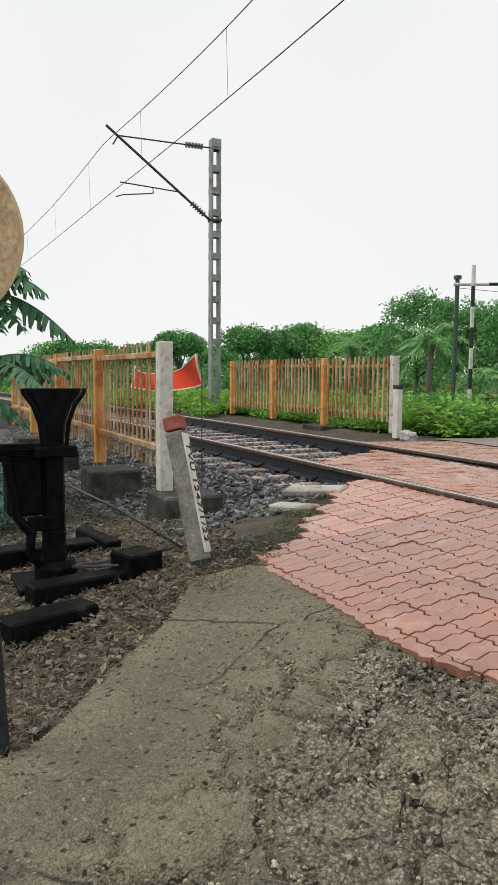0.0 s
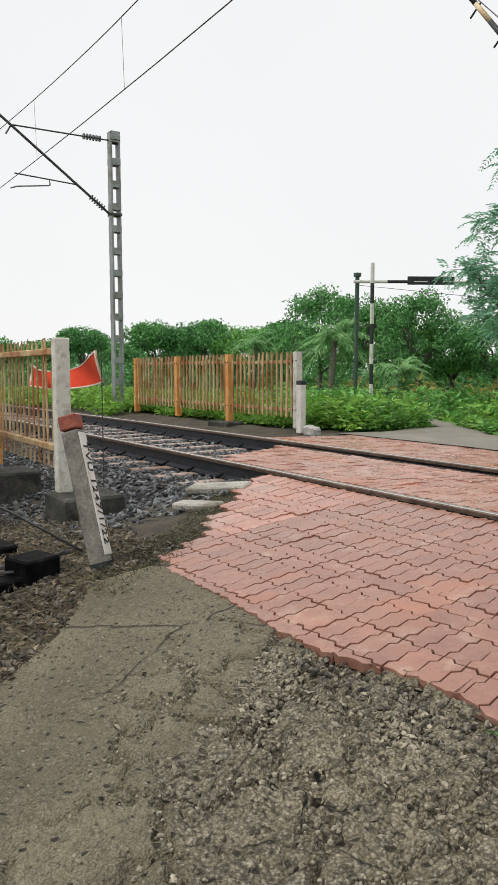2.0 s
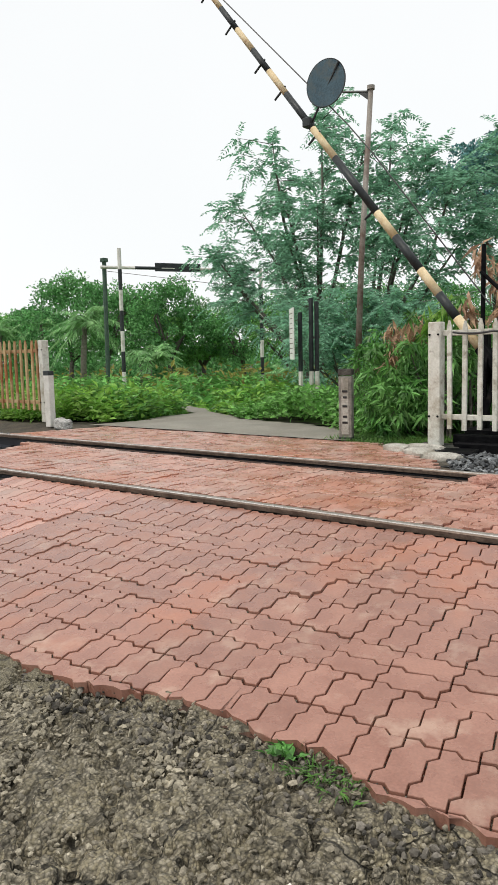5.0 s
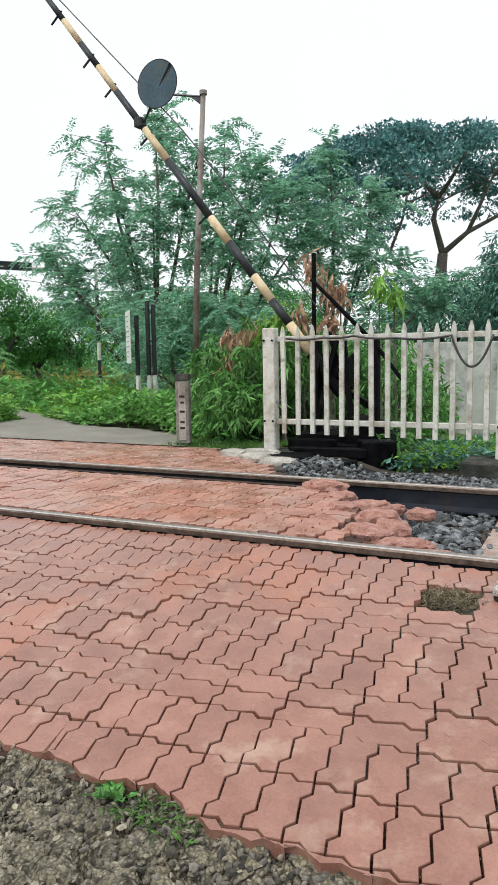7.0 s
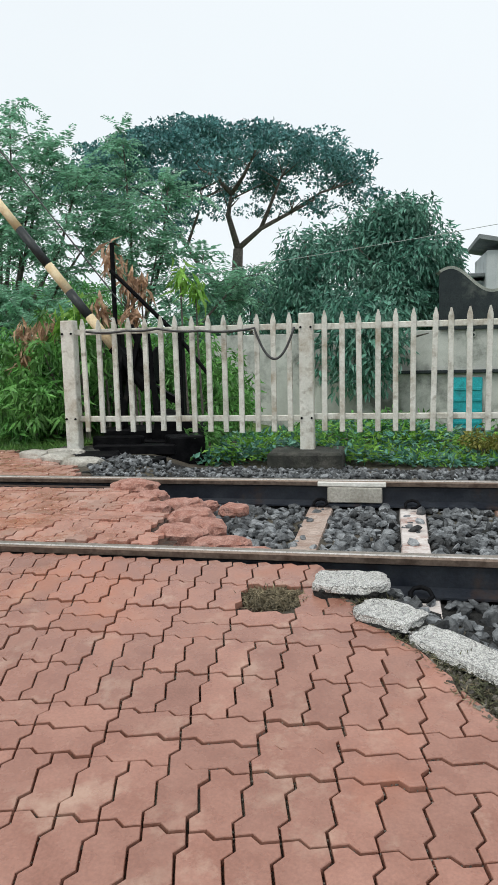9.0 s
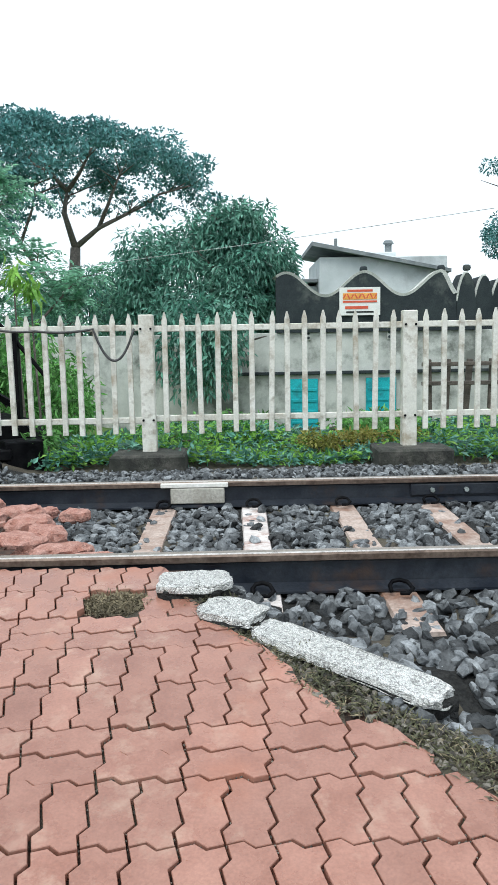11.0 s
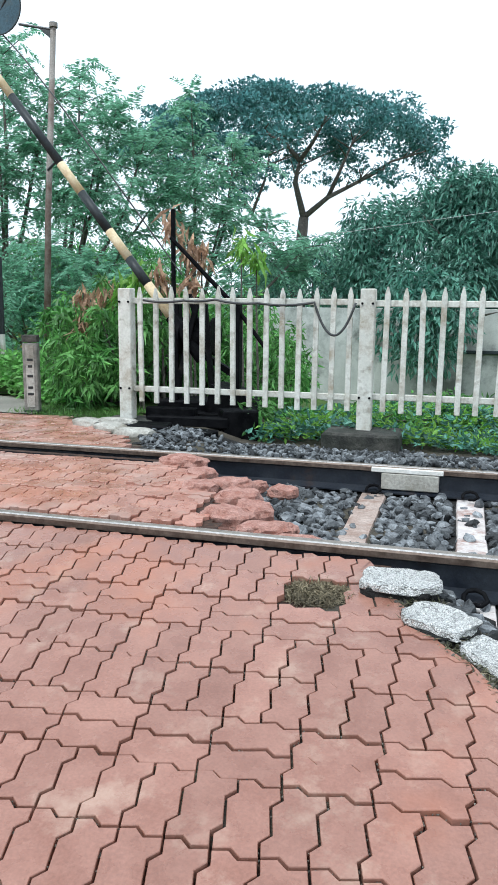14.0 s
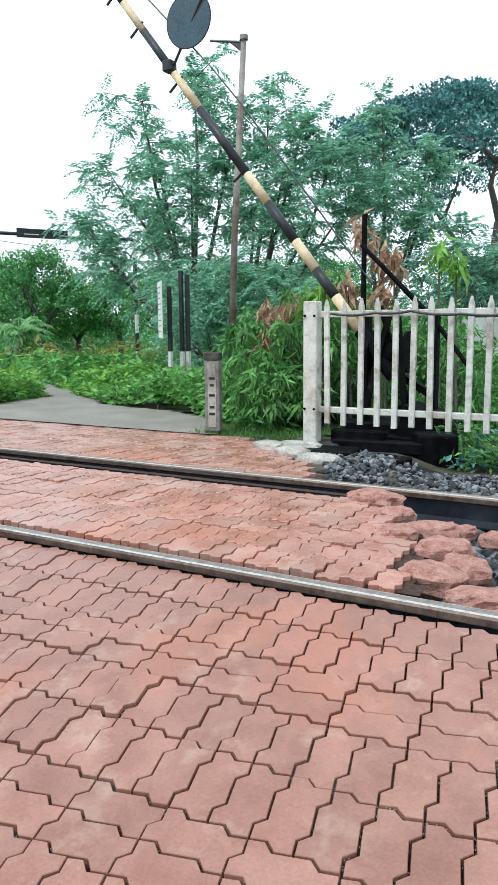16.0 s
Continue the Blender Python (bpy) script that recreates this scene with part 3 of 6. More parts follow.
ys = np.concatenate([np.arange(-9, -3.4, 0.08), np.arange(-3.4, -1.62, 0.0125)])


def cells_at(x, y, sx, sy):
    """Nearest site, and the margin to the next one, for each point."""
    shape0 = x.shape
    x, y = x.ravel(), y.ravel()
    near, gap = np.zeros(len(x), int), np.zeros(len(x))
    for a in range(0, len(x), 4000):
        d = np.hypot(x[a:a + 4000, None] - sx[None], y[a:a + 4000, None] - sy[None])
        two = np.partition(d, 1, axis=1)
        near[a:a + 4000], gap[a:a + 4000] = d.argmin(1), two[:, 1] - two[:, 0]
    return near.reshape(shape0), gap.reshape(shape0)


rr = np.random.default_rng(23)
BIG_X, BIG_Y = rr.uniform(-1.9, 1.4, 54), rr.uniform(-3.5, -1.6, 54)
LUMP_X, LUMP_Y, LUMP_H = rr.uniform(-1.5, 1.4, 900), rr.uniform(-3.5, -1.6, 900), rr.uniform(-1, 1, 900)


def crack(x, y):
    """1 in the bottom of the wide wandering cracks round the broken strip."""
    wx, wy = x + 0.03 * np.sin(y * 31) + 0.012 * np.sin(y * 83 + x * 20), y + 0.03 * np.sin(x * 27) + 0.012 * np.sin(x * 91)
    _, gap = cells_at(wx, wy, BIG_X, BIG_Y)
    line = np.interp(y, [-6, -3.2, -2.88, -2.75, -2.5, -2.08, -1.8], [1.2, 0.15, 0.0, -0.35, -0.58, -0.78, -0.95])
    return sm(0.042, 0.008, gap) * sm(-0.75, -0.25, x - line)


def worn(x, y):
    """0 on sound asphalt, 1 on the broken strip."""
    line = np.interp(y, [-6, -3.2, -2.88, -2.75, -2.5, -2.08, -1.8], [1.2, 0.15, 0.0, -0.35, -0.58, -0.78, -0.95])
    return sm(-0.15, 0.15, x - line + 0.08 * np.sin(y * 11) + 0.05 * np.sin(y * 27))


def road_top(x, y):
    w = worn(x, y)
    z = road_z(x, y) - 0.008 + bumpy(x, y, 6, 0.004) - 0.024 * w * sm(-1.74, -1.9, y) + w * (bumpy(x, y, 19, 0.005) + bumpy(x, y, 43, 0.003))
    if np.ndim(x) == 2:
        wx, wy = x + 0.012 * np.sin(y * 90), y + 0.012 * np.sin(x * 80)
        near, gap = cells_at(wx, wy, LUMP_X, LUMP_Y)
        inside = (x > -1.8) & (x < 1.3) & (y > -3.4)
        z = z + inside * (w * (0.006 * LUMP_H[near] - 0.013 * sm(0.022, 0.0, gap)) - 0.034 * crack(x, y))
    return z


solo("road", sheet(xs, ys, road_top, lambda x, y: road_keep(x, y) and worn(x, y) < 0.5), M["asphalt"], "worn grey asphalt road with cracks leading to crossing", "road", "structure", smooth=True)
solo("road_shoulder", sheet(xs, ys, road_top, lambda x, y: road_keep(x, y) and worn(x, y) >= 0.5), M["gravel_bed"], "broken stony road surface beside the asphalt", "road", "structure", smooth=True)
# far road: wet grey concrete that bends away to the west
def far_road_keep(x, y):
    l = np.interp(y, [3.6, 4.9, 6.8, 7.4, 9.2, 13, 20], [-7.2, -7.5, -8.3, -8.9, -11.0, -16.2, -26])
    r = np.interp(y, [3.6, 4.5, 5.6, 6.0, 7.2, 9.2, 13, 20], [-2.9, -3.3, -4.8, -6.3, -7.9, -10.4, -15.7, -25.4])
    return l + 0.08 * math.sin(3 * y) < x < r + 0.1 * math.sin(4 * y)


solo("far_road", sheet(np.arange(-30, -2, 0.12), np.arange(3.6, 20, 0.12), lambda x, y: road_z(x, y) + 0.012 + bumpy(x, y, 4, 0.003), far_road_keep), M["concrete_road"],
     "pale wet concrete road bending away through weeds", "road", "structure", smooth=True)

# ---------------- track ----------------
RAIL = [(-0.075, -0.172), (0.075, -0.172), (0.075, -0.162), (0.012, -0.140), (0.009, -0.05), (0.034, -0.038), (0.036, -0.012), (0.030, -0.003), (0.018, 0.0),
        (-0.018, 0.0), (-0.030, -0.003), (-0.036, -0.012), (-0.034, -0.038), (-0.009, -0.05), (-0.012, -0.140), (-0.075, -0.162)]


def bend(x):
    """The line swings gently away in the west."""
    return -0.0016 * max(0.0, -6 - x) ** 2


def rail(name, y0):
    xs_ = sorted({*np.arange(-90, 61, 2.5).tolist(), 6.0, -6.0})
    n = len(RAIL)
    v = [(x, y0 + p[0] + bend(x), p[1]) for x in xs_ for p in RAIL]
    def band(lo, hi):
        return [(i * n + k, (i + 1) * n + k, (i + 1) * n + (k + 1) % n, i * n + (k + 1) % n) for i in range(len(xs_) - 1) for k in range(lo, hi)]
    t = thing(name, (0, y0, -0.172), "steel rail with shiny worn head and dark web", "rail", "rails of the track")
    part("web", (np.array(v), band(0, 5) + band(12, 16)), M["railside"], t, "dark oily rail web and foot")
    part("head", (np.array(v), band(5, 7) + band(10, 12)), M["raildark"], t, "rusty brown side of rail head")
    part("running_surface", (np.array(v), band(8, 9)), M["railtop"], t, "brown worn running surface")
    # Paler corner bands: the glint of the sky is put into their colour.
    part("gauge_corner", (np.array(v), band(7, 8) + band(9, 10)), M["railglint"], t, "polished rail corner with the sky's glint painted in")
    return t


rail_near, rail_far = rail("rail", 0.0), rail("rail", 1.745)


def sleeper_mesh():
    s = Shape()
    out = [(-0.125, -0.36), (0.125, -0.36), (0.125, -0.30), (0.075, -0.178), (-0.075, -0.178), (-0.125, -0.30)]
    v = []
    ends = [(-0.52, 1.0), (0.3, 1.0), (0.87, 0.93), (1.44, 1.0), (2.27, 1.0)]
    for y, k in ends:
        v += [(p[0] * k, y, p[1] - (1 - k) * 0.06) for p in out]
    f = [tuple(range(6)), tuple(range(24, 30))[::-1]] + [(i * 6 + j, i * 6 + (j + 1) % 6, i * 6 + 6 + (j + 1) % 6, i * 6 + 6 + j) for i in range(4) for j in range(6)]
    s.add(v, f)
    return s


def clip_shape(y, side):
    """A bent spring clip that holds the rail's foot."""
    s = Shape()
    z = -0.150
    p = [(-0.045, y + side * 0.13, z), (-0.045, y + side * 0.09, z + 0.01), (-0.03, y + side * 0.07, z + 0.022), (0.0, y + side * 0.075, z + 0.03),
         (0.03, y + side * 0.10, z + 0.028), (0.045, y + side * 0.14, z + 0.012), (0.02, y + side * 0.165, z), (-0.01, y + side * 0.15, z - 0.004)]
    return s.tube(p, 0.010, 6)


first = None
k = 0
sleeper_xs = [0.82 + 0.593 * i for i in range(0, 22)] + [-4.55 - 0.6 * i for i in range(0, 60)]
for x in sleeper_xs:
    white = abs(x - 1.413) < 0.01
    if first is None or white:
        t = thing("sleeper", (0, 0, -0.36), "pale concrete railway sleeper lying in dark ballast" if not white else "whitewashed concrete sleeper in dark ballast", "sleeper", "sleepers of the track")
        part("beam", sleeper_mesh(), M["sleeper_white" if white else "sleeper"], t)
        for yy, sd in ((0, -1), (0, 1), (1.745, -1), (1.745, 1)):
            part("rail_clip", clip_shape(yy, sd), M["blackiron"], t, "bent dark steel spring clip", True)
        t.location = (x, bend(x), -0.36)
        first = first or t
    else:
        copy_thing(first, pose(x, bend(x), -0.36, 0, 0, float(rng.normal() * 0.8)))

jp = thing("fishplate_joint", (2.55, 1.70, -0.1), "dark steel fishplate bolted across a rail joint", "fishplate")
part("plate", Shape().box((2.95, 1.725, -0.09), (0.95, 0.022, 0.075), 0.006), M["railside"], jp)
for bx in (2.62, 2.85, 3.08, 3.3):
    part("bolt", Shape().tube([(bx, 1.716, -0.09), (bx, 1.690, -0.09)], 0.016, 6), M["steel"], jp, "worn bolt head")
pk = thing("rail_mark_block", (1.02, 1.69, -0.1), "pale painted steel block clamped on the rail", "rail block")
part("cap", Shape().box((1.02, 1.700, -0.024), (0.45, 0.03, 0.030), 0.004), M["whitepaint"], pk)
part("body", Shape().box((1.04, 1.705, -0.095), (0.36, 0.045, 0.105), 0.006), M["slab"], pk, "grey stained block under the cap")


def scatter(n, x0, x1, y0, y1, ok):
    p = np.stack([rng.uniform(x0, x1, n), rng.uniform(y0, y1, n)], 1)
    return p[ok(p[:, 0], p[:, 1])]


def bed_rocks(p, smin, smax, lift=0.0):
    s = rng.uniform(smin, smax, len(p))
    z = ground_z(p[:, 0], p[:, 1]) + rng.uniform(-0.01, 0.02, len(p)) + lift
    return rocks(np.column_stack([p, z]), s, 0.42, 0.24, 0.65)


def off_crossing(x, y):
    return ~in_crossing(x, y) & ~in_crossing(x - 0.12, y) & ~in_crossing(x + 0.12, y)


def clear_rail(x, y):
    return (np.abs(y) > 0.085) & (np.abs(y - 1.745) > 0.085)


def clear_sleeper(x, y):
    d = np.min(np.abs(x[:, None] - np.array(sleeper_xs)[None]), axis=1)
    return (d > 0.10) | (y < -0.28) | (y > 2.1) | (rng.uniform(size=len(x)) < 0.12)


# Near-black sheet that stands in for the shade between the ballast stones.
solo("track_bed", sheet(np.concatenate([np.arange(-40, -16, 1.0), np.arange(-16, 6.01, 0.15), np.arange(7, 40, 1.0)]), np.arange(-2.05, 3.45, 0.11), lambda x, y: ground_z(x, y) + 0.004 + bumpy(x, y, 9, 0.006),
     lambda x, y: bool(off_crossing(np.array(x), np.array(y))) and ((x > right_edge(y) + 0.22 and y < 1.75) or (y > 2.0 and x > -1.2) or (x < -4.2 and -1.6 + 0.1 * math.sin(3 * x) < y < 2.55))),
     M["near_black"], "near-black gritty sheet painting the shade between ballast stones", "ballast", "structure", smooth=True)
near_b = scatter(15000, -0.4, 5.2, -2.05, 2.75, lambda x, y: off_crossing(x, y) & clear_rail(x, y) & clear_sleeper(x, y) & (x > right_edge(y) + 0.2))
solo("track_ballast", bed_rocks(near_b, 0.022, 0.050, 0.008), M["ballast"], "dark grey broken ballast stones beside red paving", "ballast", "stuff")
far_b = scatter(19000, -15, -3.3, -2.0, 2.7, lambda x, y: off_crossing(x, y) & clear_rail(x, y) & clear_sleeper(x, y) & (x < -3.9 + np.minimum(y, 0) * -0.55))
solo("track_ballast", bed_rocks(far_b, 0.02, 0.04, 0.0), M["ballast"], "grey broken ballast stones along the line", "ballast", "stuff")
shoulder = scatter(9500, -3.2, 6, 1.9, 3.55, lambda x, y: off_crossing(x, y) & (y < 3.3 + 0.15 * np.sin(3 * x)))
solo("ballast_shoulder", bed_rocks(shoulder, 0.016, 0.036, 0.01), M["ballast"], "small grey ballast stones below the white fence", "ballast", "stuff")
dirt = scatter(14000, -9, -0.6, -4.3, -1.6, lambda x, y: (x < np.interp(y, *ASPH_L) - 0.02) & off_crossing(x, y))
solo("dirt_stones", bed_rocks(dirt, 0.008, 0.025, 0.004), M["ballast_brown"], "brown stones and dirt beside the asphalt", "stones", "stuff")
loose = scatter(9000, -1.2, 3.2, -4.2, -1.75, lambda x, y: (worn(x, y) + rng.normal(size=len(x)) * 0.12 > 0.7) & ~in_crossing(x, y - 0.05) & (np.sin(x * 4 + 2 * np.sin(y * 3)) + rng.normal(size=len(x)) * 0.8 > -0.2))
heap = scatter(2200, -1.0, 0.12, -2.5, -1.86, lambda x, y: (worn(x, y) > 0.5) & ~in_crossing(x, y - 0.02) & (np.sin(x * 5.1 + 1.5 * np.sin(y * 6)) + 1.2 * sm(-2.5, -2.0, y) + rng.normal(size=len(x)) * 0.5 > 0.75))
solo("loose_stones", rocks(np.column_stack([heap, road_top(heap[:, 0], heap[:, 1]) - 0.004]), rng.uniform(0.006, 0.017, len(heap)), 0.3, 0.26, 0.5), M["road_stone"], "loose grey road stones below the paving edge", "stones", "stuff")
seam = scatter(30000, -1.6, 1.3, -3.4, -1.8, lambda x, y: ~in_crossing(x, y) & (x > np.interp(y, *ASPH_L) + 0.1))
seam = seam[crack(seam[:, 0], seam[:, 1]) > 0.35][::5]
solo("crack_grit", rocks(np.column_stack([seam, road_top(seam[:, 0], seam[:, 1]) - 0.010]), rng.uniform(0.004, 0.012, len(seam))), M["road_stone"], "broken stones lying in the road's cracks", "stones", "stuff")
solo("loose_gravel", rocks(np.column_stack([loose, road_top(loose[:, 0], loose[:, 1]) + 0.001]), rng.uniform(0.004, 0.014, len(loose)), 0.4, 0.3, 0.5), M["pebble"], "loose pale gravel on the broken road", "gravel", "stuff")
chips = scatter(2600, -2.2, 1.5, -4.2, -1.9, lambda x, y: (worn(x, y) < 0.4) & (x > np.interp(y, *ASPH_L)))
solo("asphalt_chips", rocks(np.column_stack([chips, road_top(chips[:, 0], chips[:, 1]) - 0.002]), rng.uniform(0.004, 0.010, len(chips))), M["pebble"], "small stone chips standing out of the asphalt", "gravel", "stuff")


# ---------------- fences ----------------
def picket_mesh(h0, h1, w=0.048, d=0.026):
    s = Shape()
    out = [(-w / 2, h0), (w / 2, h0), (w / 2, h1 - 0.07), (w * 0.12, h1), (-w * 0.12, h1), (-w / 2, h1 - 0.07)]
    n = len(out)
    v = [(p[0] * 0.86, -d / 2, p[1]) for p in out] + [(p[0], -d / 4, p[1]) for p in out] + [(p[0], d / 2, p[1]) for p in out]
    f = [tuple(range(n)), tuple(range(2 * n, 3 * n))[::-1]] + [(j * n + i, (j + 1) * n + i, (j + 1) * n + (i + 1) % n, j * n + (i + 1) % n) for j in range(2) for i in range(n)]
    return s.add(v, f)


def fence(x0, y0, posts, mats, label, top=1.18, base=-0.06, picks=14, post_w=0.145, flip=1, pick=(0.048, 0.026)):
    """Concrete picket fence along x: posts at the given x."""
    t = thing("picket_fence", (x0, y0, base), label, "fence")
    pm = None
    for i, x in enumerate(posts):
        lean = float(rng.normal() * 0.004)
        s = Shape().box((x, y0, (top + base) / 2), (post_w, 0.12, top - base), 0.008, Matrix.Rotation(lean, 3, 'Y'))
        post = part("post", s, mats[0] if i in (0,) else mats[1], t)
        for z in (1.05, 0.24):
            for dx in (-0.045, 0.045):
                part("bolt", Shape().tube([(x + dx, y0 - flip * 0.058, z + 0.005), (x + dx, y0 - flip * 0.072, z + 0.005)], 0.011, 6), M["blackiron"], post)
    for i in range(len(posts) - 1):
        a, b = posts[i], posts[i + 1]
        for z in (1.055, 0.245):
            part("rail", Shape().box(((a + b) / 2, y0 + flip * 0.02, z + rng.normal() * 0.006), (abs(b - a) - post_w + 0.02, 0.045, 0.055), 0.006), mats[2], t)
        for k_ in range(picks):
            x = a + (b - a) * (k_ + 1) / (picks + 1)
            if pm is None:
                ob = part("picket", Shape().add([(p[0] + x0, p[1] + y0, p[2] + base) for p in picket_mesh(0.18, top - base + 0.01, *pick).v], picket_mesh(0.18, top - base + 0.01, *pick).f), mats[3], t)
                pm = ob.data
            else:
                ob = new("picket", pm)
                ob.parent = t
            ob.location = (x - x0 + float(rng.normal()) * 0.003, -flip * 0.012, float(rng.normal() * 0.005))
            ob.rotation_euler = (float(rng.normal() * 0.006), float(rng.normal() * 0.005), 0)
    return t


fence(-1.75, 3.5, [-1.75, 0.52, 2.87, 5.2, 7.5], (M["fence"],) * 4, "white concrete picket fence with grimy posts", picks=14, post_w=0.128)
fence(-8.2, 3.5, [-8.2, -10.38, -12.5, -14.65], (M["fence"], M["fence_orange"], M["fence_warm"], M["fence_warm"]), "rust-stained concrete picket fence beyond the track", top=1.2, picks=14, post_w=0.11)
fence(-4.3, -1.75, [-4.3, -6.55, -8.8, -11.05, -13.3], (M["fence"], M["fence_orange"], M["fence_warm"], M["fence_warm"]), "rust-stained concrete picket fence beside the ballast", top=1.15, base=-0.12, picks=15, flip=-1, post_w=0.11, pick=(0.036, 0.012))


def block(c, s, label="mossy concrete footing block under a fence post", m="concrete"):
    b = Shape().box(c, s, 0.02)
    return solo("footing_block", b, M[m], label, "concrete block", group="fence footings")


for x, y, z, w, d, h in ((-4.18, -1.62, -0.37, 0.55, 0.5, 0.5), (-6.44, -1.66, -0.43, 0.6, 0.55, 0.5), (-8.8, -1.8, -0.38, 0.55, 0.5, 0.4), (-11.05, -1.8, -0.38, 0.55, 0.5, 0.4),
                         (0.52, 3.44, -0.19, 0.66, 0.5, 0.30), (2.88, 3.44, -0.185, 0.66, 0.5, 0.31), (5.2, 3.44, -0.185, 0.62, 0.5, 0.31), (-10.36, 3.46, -0.13, 0.7, 0.5, 0.16), (-1.72, 3.45, -0.12, 0.5, 0.5, 0.14)):
    block((x, y, z), (w, d, h))


# ---------------- electric mast and wires ----------------
mast = thing("overhead_line_mast", (-16.05, 3.6, -0.2), "grey galvanised steel lattice mast carrying overhead wires", "mast")
for dy in (-0.105, 0.105):
    part("leg", Shape().box((-16.05, 3.6 + dy, 3.28), (0.20, 0.05, 6.96), 0.004), M["steel"], mast)
for i in range(13):
    z = 0.1 + i * 0.54
    for dx in (-0.105, 0.105):
        part("batten", Shape().box((-16.05 + dx, 3.6, z), (0.012, 0.26, 0.16), 0.002), M["steel"], mast)
part("cap", Shape().box((-16.05, 3.6, 6.66), (0.27, 0.235, 0.2), 0.004), M["steel"], mast)
arm = part("bracket_tube", Shape().tube([(-16.05, 3.46, 4.78), (-16.05, 0.82, 6.72)], 0.032, 8), M["wire"], mast, "dark sloping bracket tube")
part("stay_tube", Shape().tube([(-16.05, 3.46, 6.55), (-16.05, 1.1, 6.52)], 0.020, 6), M["wire"], mast)
part("register_arm", Shape().tube([(-16.05, 2.66, 5.38), (-16.05, 1.15, 5.45)], 0.018, 6), M["wire"], mast)
part("steady_arm", Shape().tube([(-16.05, 1.98, 5.33), (-16.05, 1.95, 5.27), (-16.05, 1.2, 5.16), (-16.05, 1.05, 5.10)], 0.015, 6), M["wire"], mast)
part("drop_bracket", Shape().tube([(-16.05, 1.96, 5.42), (-16.05, 1.98, 5.27)], 0.012, 6), M["wire"], mast)
for a, b in (((3.3, 4.9), (3.0, 5.12)), ((3.25, 6.55), (2.85, 6.545))):
    s = Shape()
    for i in range(6):
        u = i / 5
        p = Vector((-16.05, a[0] + (b[0] - a[0]) * u, a[1] + (b[1] - a[1]) * u))
        q = p + Vector((0, b[0] - a[0], b[1] - a[1])).normalized() * 0.03
        s.tube([p, q], 0.075, 8)
    part("insulator", s, M["brownpot"], mast, "ribbed dark insulator")
part("band", Shape().box((-16.05, 3.6, 4.77), (0.30, 0.27, 0.06), 0.004), M["wire"], mast)
part("hanger", Shape().tube([(-16.05, 1.1, 6.5), (-16.05, 0.98, 6.3)], 0.02, 6), M["wire"], mast)


def wire_line(name, f, x0, x1, n, r, label):
    s = Shape().tube([(x, *f(x)) for x in np.linspace(x0, x1, n)], r, 5)
    return solo(name, s, M["wire"], label, "wire")


def wire_y(x):
    """The wires follow the line to the mast and bend less beyond it."""
    return bend(x) if x > -16 else bend(-16) + 0.4 * (bend(x) - bend(-16))


def mess_z(x):
    return 6.08 + 0.22 * max(0.0, 1 - abs(x + 16.05) / 7.0) ** 1.4


solo("service_cable", Shape().tube([(-8, 11.9, 1.75), (-1.2, 11.9, 2.55), (2.0, 11.9, 2.92), (6.5, 11.9, 3.5)], 0.006, 5), M["steel"], "thin pale service cable before the mango tree", "cable")
solo("service_cable", Shape().tube([(-16.5, 11.9, 3.6), (-12.5, 15, 2.9), (-8.5, 17, 2.9)], 0.008, 5), M["wire"], "thin sagging cable behind the height gauge", "cable")
wire_line("contact_wire", lambda x: (0.96 + wire_y(x) - 0.010 * (x + 16), 5.06), -70, 12, 30, 0.0085, "thin dark contact wire over the track")
wire_line("catenary_wire", lambda x: (0.93 + wire_y(x) - 0.010 * (x + 16), mess_z(x)), -70, 12, 120, 0.0085, "thin dark carrier wire over the track")
for x in (-27, -22, -17.6, -13.3, -9.0, -4.8, -0.5):
    solo("dropper_wire", Shape().tube([(x, 0.96 + wire_y(x) - 0.010 * (x + 16), 5.06), (x, 0.93 + wire_y(x) - 0.010 * (x + 16), mess_z(x))], 0.0035, 4), M["wire"], "thin vertical dropper wire between overhead wires", "wire", group="droppers")

# ---------------- right side: boom gate ----------------
gate = thing("boom_gate", (-1.25, 4.35, -0.25), "raised black and cream boom barrier on black iron stand", "barrier")
B0, B1 = Vector((-1.62, 4.3, 0.92)), Vector((-6.1, 4.3, 6.61))
axis = (B1 - B0).normalized()
length = (B1 - B0).length
pos, i = 0.0, 0
bands = [0.42, 0.34, 0.36, 0.5, 0.38, 0.9, 0.5, 0.62, 0.42, 0.4, 0.4, 0.42, 0.4, 0.42, 0.4]
while pos < length and i < len(bands):
    e = min(length, pos + bands[i])
    part("boom_band", Shape().tube([B0 + axis * pos, B0 + axis * e], [0.052 - 0.003 * pos, 0.052 - 0.003 * e], 12), M["yellowpaint" if i % 2 == 0 else "blackpaint"], gate, "cream painted band" if i % 2 == 0 else "black painted band", True)
    pos, i = e, i + 1
nrm = Vector((-axis.z, 0, axis.x))
for u in (2.05, 3.3, 4.1, 4.6, 5.35, 6.0):
    p = B0 + axis * u
    part("lug", Shape().tube([p - nrm * 0.05, p + nrm * 0.16], 0.014, 6), M["blackpaint"], gate)
part("truss_wire", Shape().tube([(-1.5, 4.3, 1.35), (-2.9, 4.3, 3.15), B0 + axis * 3.1 - nrm * 0.35, B0 + axis * 6.6], 0.008, 5), M["wire"], gate)
dc = Vector((-3.50, 4.25, 4.05))
disc = part("disc", Shape().tube([dc + Vector((0, -0.006, 0)), dc + Vector((0, 0.006, 0))], 0.265, 40), M["discblue"], gate, "round dark blue sheet metal disc, back side")
